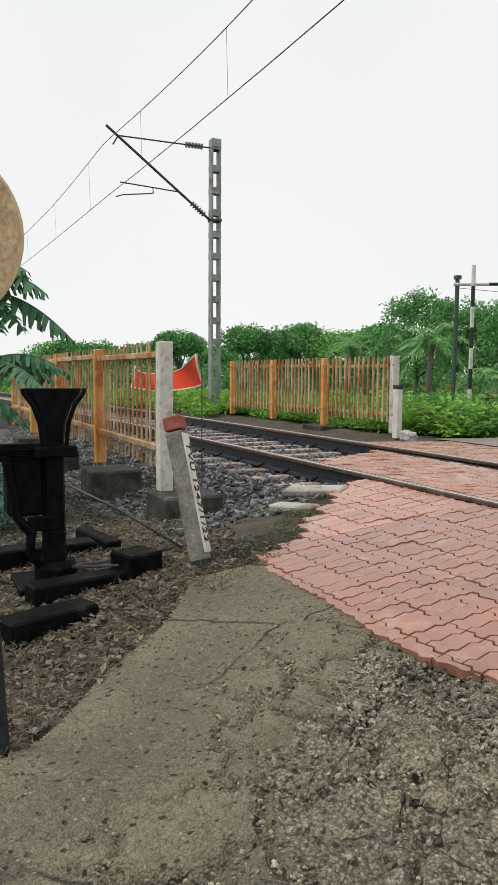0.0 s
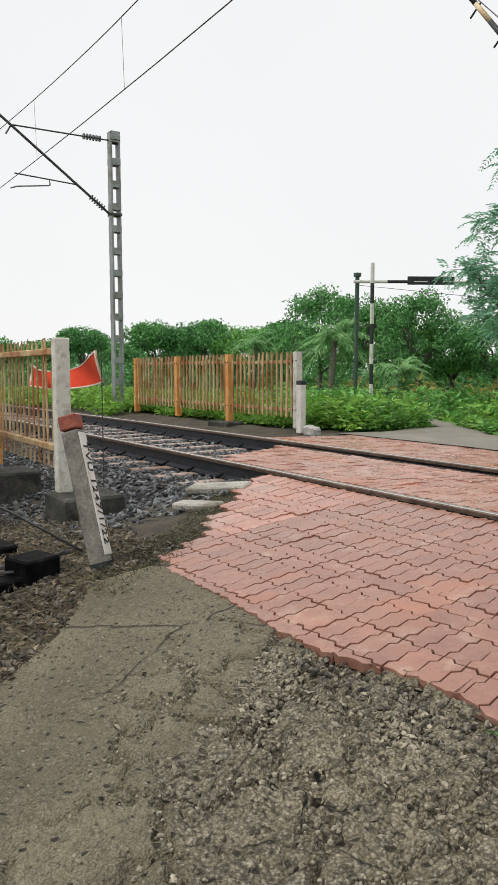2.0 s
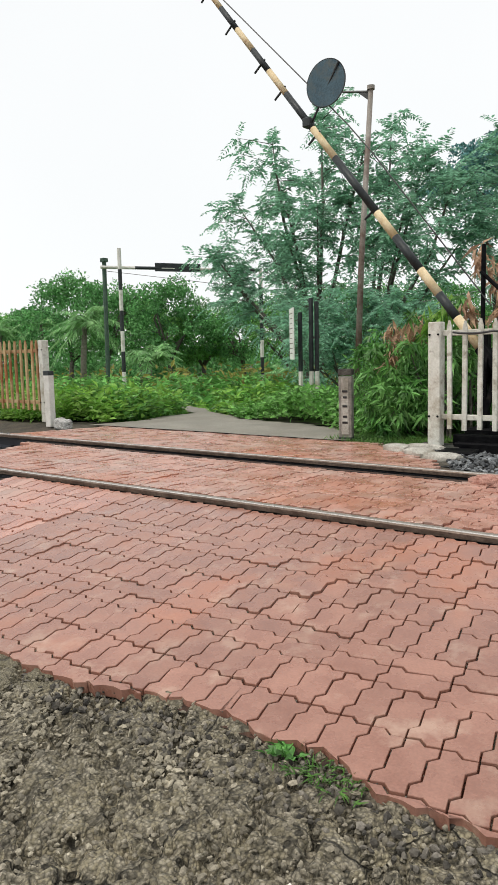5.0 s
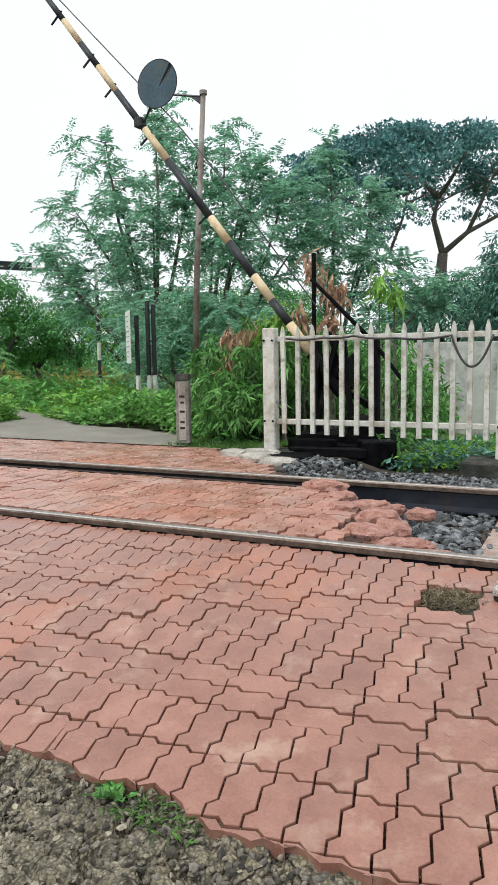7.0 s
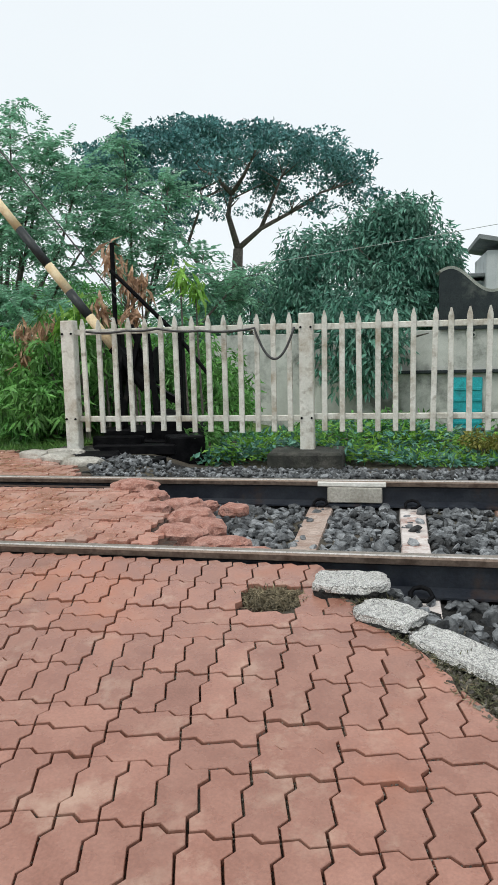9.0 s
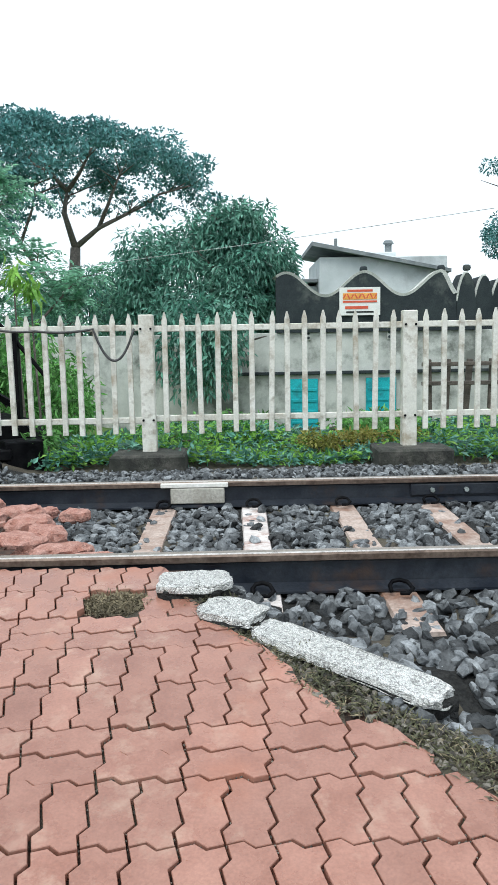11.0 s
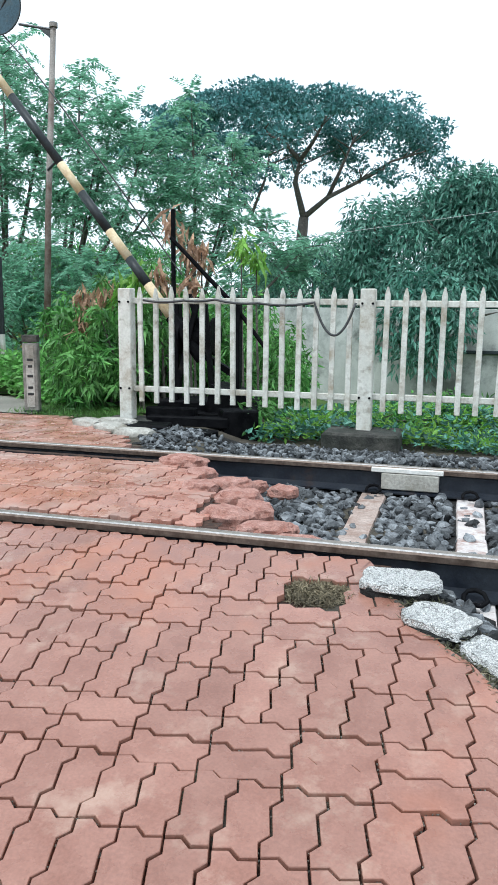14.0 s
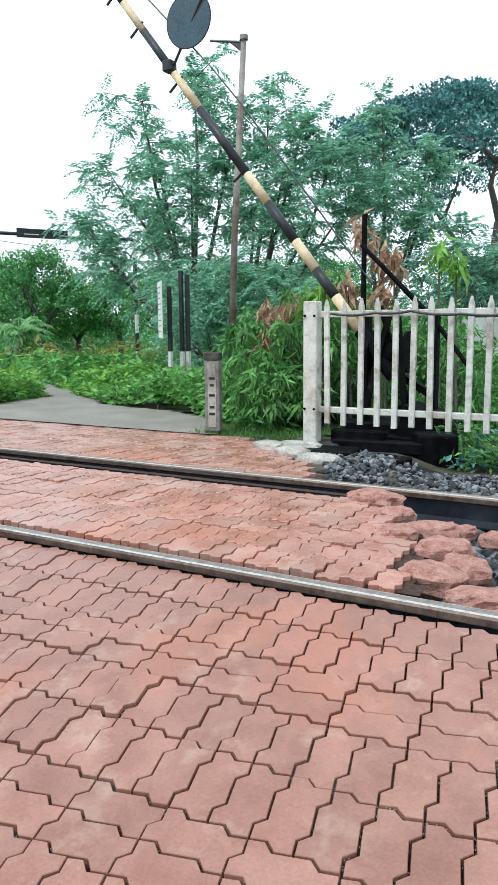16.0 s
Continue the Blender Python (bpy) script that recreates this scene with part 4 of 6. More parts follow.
part("disc_rim", Shape().tube([dc + 0.265 * Vector((math.cos(a), 0, math.sin(a))) for a in np.linspace(0, 2 * math.pi, 41)], 0.008, 6, False), M["blackpaint"], disc)
part("disc_brace", Shape().tube([B0 + axis * 3.45, dc + Vector((0.19, -0.018, 0.19))], 0.014, 6), M["blackpaint"], gate)
part("disc_clamp", Shape().box(tuple(B0 + axis * 3.5), (0.11, 0.12, 0.11), 0.01), M["blackpaint"], gate)
# stand, counterweight and struts behind the fence
for dx in (-0.36, 0.3):
    part("stand_leg", Shape().box((-1.2 + dx, 4.35, 0.42), (0.05, 0.12, 1.3), 0.01), M["blackiron"], gate)
part("stand_plate", Shape().box((-1.25, 4.4, -0.02), (0.95, 0.5, 0.16), 0.015), M["blackiron"], gate)
part("base_beam", Shape().box((-1.3, 4.05, -0.10), (0.9, 0.22, 0.14), 0.01), M["blackiron"], gate)
for a, b, w in (((-1.56, 4.22, 0.05), (-1.30, 4.25, 1.12), 0.035), ((-1.05, 4.3, 0.0), (-1.42, 4.3, 1.15), 0.03), ((-1.5, 4.5, 0.62), (-0.95, 4.5, 0.30), 0.045), ((-1.22, 4.22, 1.05), (-1.14, 4.24, 0.1), 0.035)):
    part("stand_brace", Shape().tube([a, b], w, 4), M["blackiron"], gate)
part("winch_drum", Shape().tube([(-1.5, 4.4, 0.72), (-1.18, 4.4, 0.72)], 0.15, 16), M["blackiron"], gate)
for x in (-1.52, -1.17):
    part("drum_flange", Shape().tube([(x - 0.012, 4.4, 0.72), (x + 0.012, 4.4, 0.72)], 0.2, 18), M["blackiron"], gate)
part("counterweight", Shape().prism([(-1.2, -0.25), (-0.72, -0.25), (-0.62, -0.02), (-0.75, 0.16), (-1.1, 0.25)], 1, 4.05, 4.5), M["blackiron"], gate, "heavy black iron counterweight")
part("strut", Shape().tube([(-1.62, 4.3, 1.72), (-0.95, 4.35, 1.05), (-0.6, 4.35, 0.6)], 0.022, 8), M["blackiron"], gate)
part("strut", Shape().tube([(-1.58, 4.4, 1.65), (-0.85, 4.45, 0.9)], 0.018, 8), M["blackiron"], gate)
part("mast", Shape().tube([(-1.6, 4.32, 0.1), (-1.6, 4.32, 2.0)], 0.026, 8), M["blackiron"], gate)
part("boom_butt", Shape().tube([B0, B0 - axis * 0.55], 0.07, 10), M["blackiron"], gate)
# chain draped on the fence
ch = [(-1.55, 3.43, 1.07), (-1.15, 3.43, 1.07), (-0.85, 3.43, 1.08), (-0.45, 3.43, 1.05), (0.06, 3.43, 1.06)]
sagged = []
for a, b in zip(ch[:4], ch[1:5]):
    for u in np.linspace(0, 1, 9)[:-1]:
        sagged.append((a[0] + (b[0] - a[0]) * u, 3.43, a[2] + (b[2] - a[2]) * u - 0.16 * u * (1 - u) * (b[0] - a[0])))
for u in np.linspace(0, 1, 17):
    sagged.append((0.06 + 0.36 * u, 3.43, 1.06 - 1.12 * u * (1 - u)))
solo("cable", Shape().tube(sagged, 0.011, 6), M["wire"], "dark cable draped along the white fence", "cable", smooth=True)
for c, s, r in (((-1.45, 3.15, -0.10), (0.5, 0.3, 0.12), 10), ((-0.95, 3.2, -0.14), (0.36, 0.22, 0.12), -14), ((-0.72, 3.75, -0.10), (0.34, 0.32, 0.30), 28), ((-1.35, 3.62, -0.02), (0.5, 0.1, 0.16), 3), ((-1.15, 3.55, -0.06), (0.8, 0.14, 0.1), 5)):
    solo("iron_block", Shape().box(c, s, 0.012, Matrix.Rotation(radians(r), 3, 'Z')), M["blackiron"], "black oily iron block lying below the fence", "iron block", group="iron blocks")

pole = thing("lamp_pole", (-4.6, 7.1, -0.25), "tall rust-stained steel pole with short arm", "pole")
part("shaft", Shape().tube([(-4.8, 7.1, -0.25), (-4.68, 7.1, 2.4), (-4.5, 7.1, 4.95)], [0.055, 0.048, 0.04], 12), M["rustpole"], pole, smooth=True)
part("cap", Shape().tube([(-4.5, 7.1, 4.93), (-4.5, 7.1, 4.99)], 0.06, 12), M["rustpole"], pole)
part("arm", Shape().tube([(-4.5, 7.1, 4.90), (-5.05, 7.1, 5.02)], 0.018, 8), M["wire"], pole)
part("gusset", Shape().prism([(-4.54, 4.93), (-4.54, 4.78), (-4.75, 4.95)], 1, 7.09, 7.11), M["wire"], pole)

board = thing("notice_board", (-6.0, 7.2, -0.3), "white notice board on black and white posts", "notice board")
turn = Matrix.Rotation(radians(-48), 3, 'Z')
for dx, dy, top in ((0.02, -0.02, 1.62), (0.20, 0.05, 1.86), (0.27, 0.12, 1.80)):
    bx, by = -6.0 + dx, 7.25 + dy
    part("post", Shape().box((bx, by, (top + 0.6) / 2), (0.06, 0.06, top - 0.6), 0.006), M["blackpaint"], board, "black painted upper post")
    part("post", Shape().box((bx, by, 0.36), (0.062, 0.062, 0.48), 0.006), M["whitepaint"], board, "white painted lower post")
    part("post", Shape().box((bx, by, -0.1), (0.06, 0.06, 0.44), 0.006), M["blackpaint"], board)
panel = part("panel", Shape().box((-6.08, 7.12, 1.25), (0.56, 0.02, 0.88), 0.004, turn), M["signwhite"], board, "white painted panel")
for i in range(9):
    c = turn @ Vector((0, -0.013, 0))
    part("text_bar", Shape().box((-6.08 + c.x, 7.12 + c.y, 1.60 - i * 0.085), (0.44 - 0.07 * (i % 3), 0.004, 0.012), 0.001, turn), M["post_grey"], panel, "line of unreadable dark writing")

# ---------------- kilometre posts ----------------
def km_post(at, top, w, d, text, label, size, spin=0.0, cap="redcap", share=0.96):
    t = thing("kilometre_post", at, label, "post", "kilometre posts")
    a, b = Vector(at), Vector(top)
    up = (b - a).normalized()
    right = Vector((math.cos(spin), math.sin(spin), 0))
    right = (right - up * right.dot(up)).normalized()
    front = right.cross(up)
    rot = Matrix((right, -front, up)).transposed()
    h = (b - a).length
    part("shaft", Shape().box(tuple(a.lerp(b, 0.45)), (w, d, h * 0.9), 0.008, rot), M["post_grey"], t, "grey weathered concrete shaft")
    face = part("white_face", Shape().box(tuple(a.lerp(b, 0.5) + front * (d / 2 + 0.001)), (w * share, 0.008, h * 0.76), 0.002, rot), M["whitepaint" if text else "slab"], t, "white painted face with black characters")
    part("cap", Shape().box(tuple(a.lerp(b, 0.955)), (w * 1.04, d * 1.04, h * 0.09), 0.008, rot), M[cap], t, "dull dark painted top")
    part("foot", Shape().box(tuple(a.lerp(b, 0.04)), (w * 1.02, d * 1.02, h * 0.1), 0.008, rot), M["blackpaint"], t, "black painted foot")
    if not text:
        for u, q in ((0.70, 0.75), (0.62, 0.5), (0.50, 0.7), (0.36, 0.6), (0.28, 0.75)):
            part("text_bar", Shape().box(tuple(a.lerp(b, u) + front * (d / 2 + 0.006)), (w * q * share, 0.004, h * 0.03), 0.001, rot), M["inkblack"], face)
        return t
    cu = bpy.data.curves.new("characters", 'FONT')
    cu.body, cu.size, cu.extrude, cu.align_x, cu.align_y = text, size, 0.001, 'CENTER', 'CENTER'
    cu.offset, cu.space_character = 0.0010, 1.1
    cu.materials.append(M["inkblack"])
    ob = new("characters", cu)
    m = Matrix((-up, right, front)).transposed().to_4x4()
    m.translation = a.lerp(b, 0.5) + front * (d / 2 + 0.007) - Vector(at)
    ob.matrix_basis = m
    ob.parent = face
    return t


km_post((-2.53, -2.10, -0.36), (-2.846, -2.184, 0.60), 0.10, 0.115, "TVU 1247/1/22", "leaning concrete kilometre post with white numbered face", 0.094, radians(138))
km_post((-2.95, 3.75, -0.12), (-2.95, 3.75, 0.72), 0.15, 0.12, "", "upright concrete kilometre post with white numbered face", 0.13, radians(18), "concrete", 0.55)
kp = thing("kilometre_post", (-7.9, 3.35, -0.1), "short pale concrete post beside fence end", "post", "kilometre posts")
part("shaft", Shape().box((-7.9, 3.35, 0.28), (0.13, 0.1, 0.78), 0.008), M["whitepaint"], kp)
part("cap", Shape().box((-7.9, 3.35, 0.70), (0.135, 0.105, 0.07), 0.008), M["blackpaint"], kp)

# ---------------- near side: gate lever stand, rods, flag, sign post ----------------
lev = thing("gate_lever_stand", (-2.95, -2.92, -0.45), "black iron gate winch stand on timber blocks", "lever stand")
prof = [(0.085, -0.36), (0.075, -0.30), (0.068, 0.40), (0.075, 0.5), (0.085, 0.58), (0.12, 0.68), (0.175, 0.76), (0.18, 0.785)]
v, f = [], []
for r, z in prof:
    for sx, sy in ((-1, -0.7), (0, -1), (1, -0.7), (1, 0.7), (0, 1), (-1, 0.7)):
        v.append((-2.95 + 0.062 * sx, -2.935 + r * sy, z))
for i in range(len(prof) - 1):
    for k in range(6):
        f.append((i * 6 + k, i * 6 + (k + 1) % 6, i * 6 + 6 + (k + 1) % 6, i * 6 + 6 + k))
f.append(tuple(range(6))[::-1])
f.append(tuple(range(len(v) - 6, len(v))))
part("column", Shape().add(v, f), M["blackiron"], lev, "black column flaring at the top")
for sy in (-1, 1):
    part("flange", Shape().tube([(-2.88, -2.935 + sy * r * 1.02, z) for r, z in prof[2:]], 0.016, 6), M["blackiron"], lev)
part("collar", Shape().box((-2.95, -2.93, 0.40), (0.20, 0.26, 0.07), 0.01), M["blackiron"], lev)
for z in (0.44, 0.36, 0.40):
    part("side_bar", Shape().box((-2.93 + (z - 0.4), -3.1, z), (0.05, 0.40, 0.035), 0.006), M["blackiron"], lev)
part("drum_box", Shape().box((-3.05, -3.1, 0.18), (0.22, 0.22, 0.36), 0.02), M["blackiron"], lev)
part("crank", Shape().tube([(-2.90, -3.22, 0.38), (-2.90, -3.16, 0.0), (-2.90, -3.08, -0.09), (-2.90, -3.09, -0.2), (-2.92, -3.0, -0.36)], [0.03, 0.028, 0.036, 0.03, 0.026], 8), M["blackiron"], lev)
part("cross_link", Shape().box((-2.90, -3.0, -0.04), (0.05, 0.2, 0.09), 0.01), M["blackiron"], lev)
part("foot_flange", Shape().tube([(-2.95, -2.93, -0.40), (-2.95, -2.93, -0.32), (-2.95, -2.93, -0.28)], [0.13, 0.13, 0.10], 14), M["blackiron"], lev)
part("base_plate", Shape().box((-2.92, -2.90, -0.42), (0.42, 0.56, 0.06), 0.008), M["blackiron"], lev)
part("signal_rod", Shape().tube([(-2.9, -2.85, -0.33), (-2.75, -2.5, -0.27), (-2.85, -2.2, -0.26)], 0.012, 6), M["wire"], lev)
part("signal_rod", Shape().tube([(-2.9, -2.9, -0.33), (-2.65, -2.55, -0.29), (-2.8, -2.25, -0.24)], 0.010, 6), M["wire"], lev)
for c, s, r in (((-2.6, -2.85, -0.44), (0.14, 0.62, 0.12), 12), ((-2.12, -3.12, -0.45), (0.16, 0.5, 0.1), 20), ((-2.70, -2.48, -0.36), (0.2, 0.24, 0.14), 20), ((-3.5, -2.9, -0.45), (0.18, 0.7, 0.14), 5), ((-3.6, -2.5, -0.40), (0.5, 0.12, 0.1), 10)):
    solo("timber_block", Shape().box((c[0], c[1], c[2] + 0.03), (s[0] * 1.15, s[1], s[2] * 1.6), 0.012, Matrix.Rotation(radians(r), 3, 'Z')), M["blackiron"], "black tarred timber block in the dirt", "timber block", group="timber blocks")
solo("signal_wire", Shape().tube([(-3.6, -2.75, 0.1), (-3.3, -2.45, -0.05), (-2.9, -2.1, -0.28)], 0.009, 6), M["wire"], "slack dark signal wire beside the lever stand", "wire", smooth=True)

# red flag tied behind the fence
fl = thing("red_flag", (-6.0, -1.0, 0.7), "red cloth flag with pale border hanging on poles", "flag")
def flag_sheet(u0, u1, v0, v1, off, nu=40, nv=10):
    vv, ff = [], []
    for i in range(nu + 1):
        u = u0 + (u1 - u0) * i / nu
        for j in range(nv + 1):
            w = v0 + (v1 - v0) * j / nv
            x = -7.9 + 2.55 * u
            sag = -0.22 * 4 * u * (1 - u) * 0.55
            hi, lo = 0.99 + 0.10 * u * u + sag, 0.70 + 0.07 * u * u + sag * 0.35
            vv.append((x, -1.0 + 0.05 * math.sin(u * 9 + w * 2) + off, lo + (hi - lo) * w))
    for i in range(nu):
        for j in range(nv):
            k = i * (nv + 1) + j
            ff.append((k, k + nv + 1, k + nv + 2, k + 1))
    return Shape().add(vv, ff)
def thick(ob, t_):
    md = ob.modifiers.new("thick", 'SOLIDIFY')
    md.thickness = t_
    return ob
thick(part("cloth", flag_sheet(0, 1, 0, 1, 0), M["redcloth"], fl, smooth=True), 0.003)
for a in ((0, 1, 0, 0.055), (0, 1, 0.95, 1), (0, 0.02, 0, 1), (0.982, 1, 0, 1)):
    thick(part("border", flag_sheet(*a, -0.004), M["whitecloth"], fl, "pale cloth border", True), 0.004)
    thick(part("border", flag_sheet(*a, 0.006), M["whitecloth"], fl, "pale cloth border", True), 0.004)
for x, h in ((-5.33, 1.1), (-7.92, 1.0)):
    part("stick", Shape().tube([(x, -1.0, -0.25), (x, -1.0, h)], 0.006, 6), M["timber"], fl)

sp = thing("round_sign", (-0.95, -3.47, -0.45), "round tan sign on black and white post", "sign")
part("post", Shape().box((-0.962, -3.51, -0.22), (0.05, 0.062, 0.5), 0.004, Matrix.Rotation(radians(3), 3, 'X')), M["blackpaint"], sp, "black painted lower post")
part("post", Shape().box((-0.962, -3.532, 0.22), (0.05, 0.062, 0.42), 0.004, Matrix.Rotation(radians(3), 3, 'X')), M["whitepaint"], sp, "white painted middle post")
part("post", Shape().box((-0.962, -3.565, 0.84), (0.05, 0.062, 0.84), 0.004, Matrix.Rotation(radians(3), 3, 'X')), M["blackpaint"], sp)
dc = Vector((-0.98, -3.677, 1.32))
face = Vector((0.93, -0.36, 0)).normalized()
rd = part("disc", Shape().tube([dc - face * 0.01, dc + face * 0.01], 0.295, 44), M["disctan"], sp, "weathered tan round plate")
sd = Vector((-face.y, face.x, 0))
part("disc_rim", Shape().tube([dc + 0.295 * (math.cos(a) * sd + math.sin(a) * Vector((0, 0, 1))) for a in np.linspace(0, 2 * math.pi, 45)], 0.009, 6, False), M["yellowpaint"], rd)

# ---------------- slabs and painted stones ----------------
def stone(c, s, m, label, rz=0, name="painted_stone", r_=0.16, sub=3, group="edge stones", square=0.65):
    sh = Shape().lump((0, 0, 0), s, rng, r_, sub, square)
    ob = link(name, sh, M[m])
    ob.location, ob.rotation_euler = c, (0, 0, radians(rz))
    return tagged(ob, label, "stone", group)


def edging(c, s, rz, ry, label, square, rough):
    """Flat-topped stone: a whitewashed top on a near-black base."""
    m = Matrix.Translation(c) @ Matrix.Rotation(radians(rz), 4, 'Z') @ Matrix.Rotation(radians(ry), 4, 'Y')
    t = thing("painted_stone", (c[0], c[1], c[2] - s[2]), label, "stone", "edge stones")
    for nm, k, dz, mt, lab in (("painted_top", 1.0, 0.002, "whitestone", ""), ("bare_base", 0.985, -0.018, "near_black", "near-black base")):
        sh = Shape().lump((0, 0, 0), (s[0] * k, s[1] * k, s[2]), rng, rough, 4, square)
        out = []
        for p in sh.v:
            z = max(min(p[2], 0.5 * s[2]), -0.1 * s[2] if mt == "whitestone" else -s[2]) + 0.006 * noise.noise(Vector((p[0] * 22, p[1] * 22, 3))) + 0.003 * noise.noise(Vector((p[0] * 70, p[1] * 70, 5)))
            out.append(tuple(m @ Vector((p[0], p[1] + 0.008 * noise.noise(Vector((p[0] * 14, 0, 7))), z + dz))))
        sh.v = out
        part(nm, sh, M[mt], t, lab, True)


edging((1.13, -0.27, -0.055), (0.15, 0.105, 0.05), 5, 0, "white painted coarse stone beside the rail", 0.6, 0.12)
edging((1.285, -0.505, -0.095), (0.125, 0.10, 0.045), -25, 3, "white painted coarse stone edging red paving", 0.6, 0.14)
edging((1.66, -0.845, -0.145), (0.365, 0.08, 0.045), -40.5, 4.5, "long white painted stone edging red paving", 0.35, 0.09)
for x, y, z, a, b, r in ((-3.72, -0.60, -0.105, 0.28, 0.11, 50), (-3.36, -1.0, -0.165, 0.22, 0.08, 24)):
    sh = Shape().box((0, 0, 0), (a * 1.9, b * 1.9, 0.06), 0.015)
    sh.v = [(p[0] + 0.12 * p[1] + 0.02 * math.sin(40 * p[1] + 9 * p[0]), p[1] + 0.015 * math.sin(11 * p[0]), p[2]) for p in sh.v]
    ob = link("edge_slab", sh, M["slab"])
    ob.location, ob.rotation_euler = (x, y, z), (radians(4), radians(-3), radians(r))
    tagged(ob, "pale flat concrete slab edging the ballast", "slab", "edge slabs")
for x, y, a, b, r in ((-1.95, 3.05, 0.16, 0.09, -20), (-1.62, 2.85, 0.2, 0.1, -35), (-1.3, 2.65, 0.18, 0.1, -10), (-1.72, 3.15, 0.22, 0.1, 10)):
    stone((x, y, -0.06), (a, b, 0.06), "slab", "whitewashed rough stone at crossing edge", r, "painted_stone")
for x, y in ((-7.35, 3.2), (-7.6, 3.3)):
    stone((x, y, -0.05), (0.09, 0.09, 0.09), "whitestone", "small whitewashed stone beside the fence end", 0)
for x, y, z, a, b, c, r in ((-0.42, 1.5, -0.035, 0.15, 0.075, 0.05, 5), (0.02, 1.14, -0.075, 0.13, 0.085, 0.045, 30), (0.16, 0.82, -0.07, 0.12, 0.09, 0.05, 10), (0.30, 0.62, -0.08, 0.1, 0.08, 0.05, -35), (0.22, 0.44, -0.07, 0.13, 0.08, 0.05, -5), (0.44, 0.30, -0.085, 0.12, 0.07, 0.045, 20), (0.62, 0.2, -0.10, 0.13, 0.06, 0.04, 0), (-0.10, 0.92, -0.05, 0.10, 0.08, 0.045, 40), (0.3, 1.32, -0.13, 0.09, 0.06, 0.035, 15),
                            (-0.22, 1.28, -0.05, 0.1, 0.07, 0.04, 60), (0.5, 0.52, -0.13, 0.06, 0.05, 0.03, 10), (0.12, 1.38, -0.12, 0.07, 0.05, 0.03, 70)):
    stone((x, y, z), (a * 1.08, b * 1.1, c * 1.25), "rubble", "broken red paving rubble between the rails", r, "rubble_piece", 0.24, 3, group="rubble", square=0.75)

# ---------------- height gauge over the far road ----------------
hg = thing("height_gauge", (-15.4, 11.6, -0.6), "black and white height gauge frame over road", "height gauge")
def banded(x, y, z0, z1, r, n, start):
    for i in range(n):
        a, b = z0 + (z1 - z0) * i / n, z0 + (z1 - z0) * (i + 1) / n
        part("post_band", Shape().tube([(x, y, a), (x, y, b)], r, 10), M["blackpaint" if (i + start) % 2 else "whitepaint"], hg)
banded(-15.35, 11.5, -0.7, 4.12, 0.058, 8, 1)
banded(-13.9, 16.4, -0.9, 3.75, 0.062, 8, 1)
part("pole", Shape().tube([(-16.55, 11.9, -0.6), (-16.5, 11.9, 3.9)], 0.066, 10), M["greenpole"], hg, "dark green steel pole")
part("pole_cap", Shape().box((-16.5, 11.9, 3.92), (0.18, 0.18, 0.12), 0.01), M["greenpole"], hg)
A, Bm = Vector((-16.5, 11.75, 3.70)), Vector((-13.9, 16.4, 3.72))
cuts = [0, 0.2, 0.36, 0.44, 0.55, 0.68, 0.8, 0.9, 1.0]
for i in range(8):
    part("beam_band", Shape().tube([A.lerp(Bm, cuts[i]), A.lerp(Bm, cuts[i + 1])], 0.05, 8), M["whitepaint" if i % 2 == 0 else "blackpaint"], hg)
rz = Matrix.Rotation(math.atan2(Bm.y - A.y, Bm.x - A.x), 3, 'Z')
part("plate", Shape().box(tuple(A.lerp(Bm, 0.47) + Vector((0, -0.05, 0.03))), (1.5, 0.04, 0.26), 0.01, rz), M["blackpaint"], hg, "dark hanging plate")

# ---------------- yard wall, gables and house ----------------
WY = 10.5
yw = thing("yard_building", (4.2, WY, -0.9), "long whitewashed building with black scalloped gables", "building")
part("wall", Shape().box((3.85, WY + 0.12, -0.15), (12.1, 0.24, 2.5), 0.01), M["wallwhite"], yw, "stained whitewashed wall")
part("ledge", Shape().box((5.6, WY - 0.03, 0.36), (8.6, 0.12, 0.06), 0.01), M["walldark"], yw, "black mossy ledge")
gx = np.linspace(2.06, 5.34, 70)
def scallop(x):
    ph = (x - 3.66) / 1.42 if x < 5.08 else 1 + (x - 5.08) / 0.62
    k = abs(ph - round(ph)) * 2
    return 2.18 - 0.42 * (0.5 - 0.5 * math.cos(math.pi * min(1, k)) if k > 0.05 else 0)
top = [(float(x), scallop(x)) for x in gx]
part("gable_front", Shape().prism([(5.34, 1.10), (2.06, 1.10)] + top, 1, WY - 0.06, WY + 0.2), M["walldark"], yw, "black weathered scalloped gable wall")
s = Shape()
s.tube([(x, WY + 0.06, z) for x, z in top], 0.14, 6)
s.v = [(q[0], WY + 0.06 + (q[1] - WY - 0.06), q[2] if q[2] < scallop(q[0]) else scallop(q[0]) + 0.015) for q in s.v]
part("coping", s, M["ridge"], yw, "pale coping of lichen and painted-in lit edge")
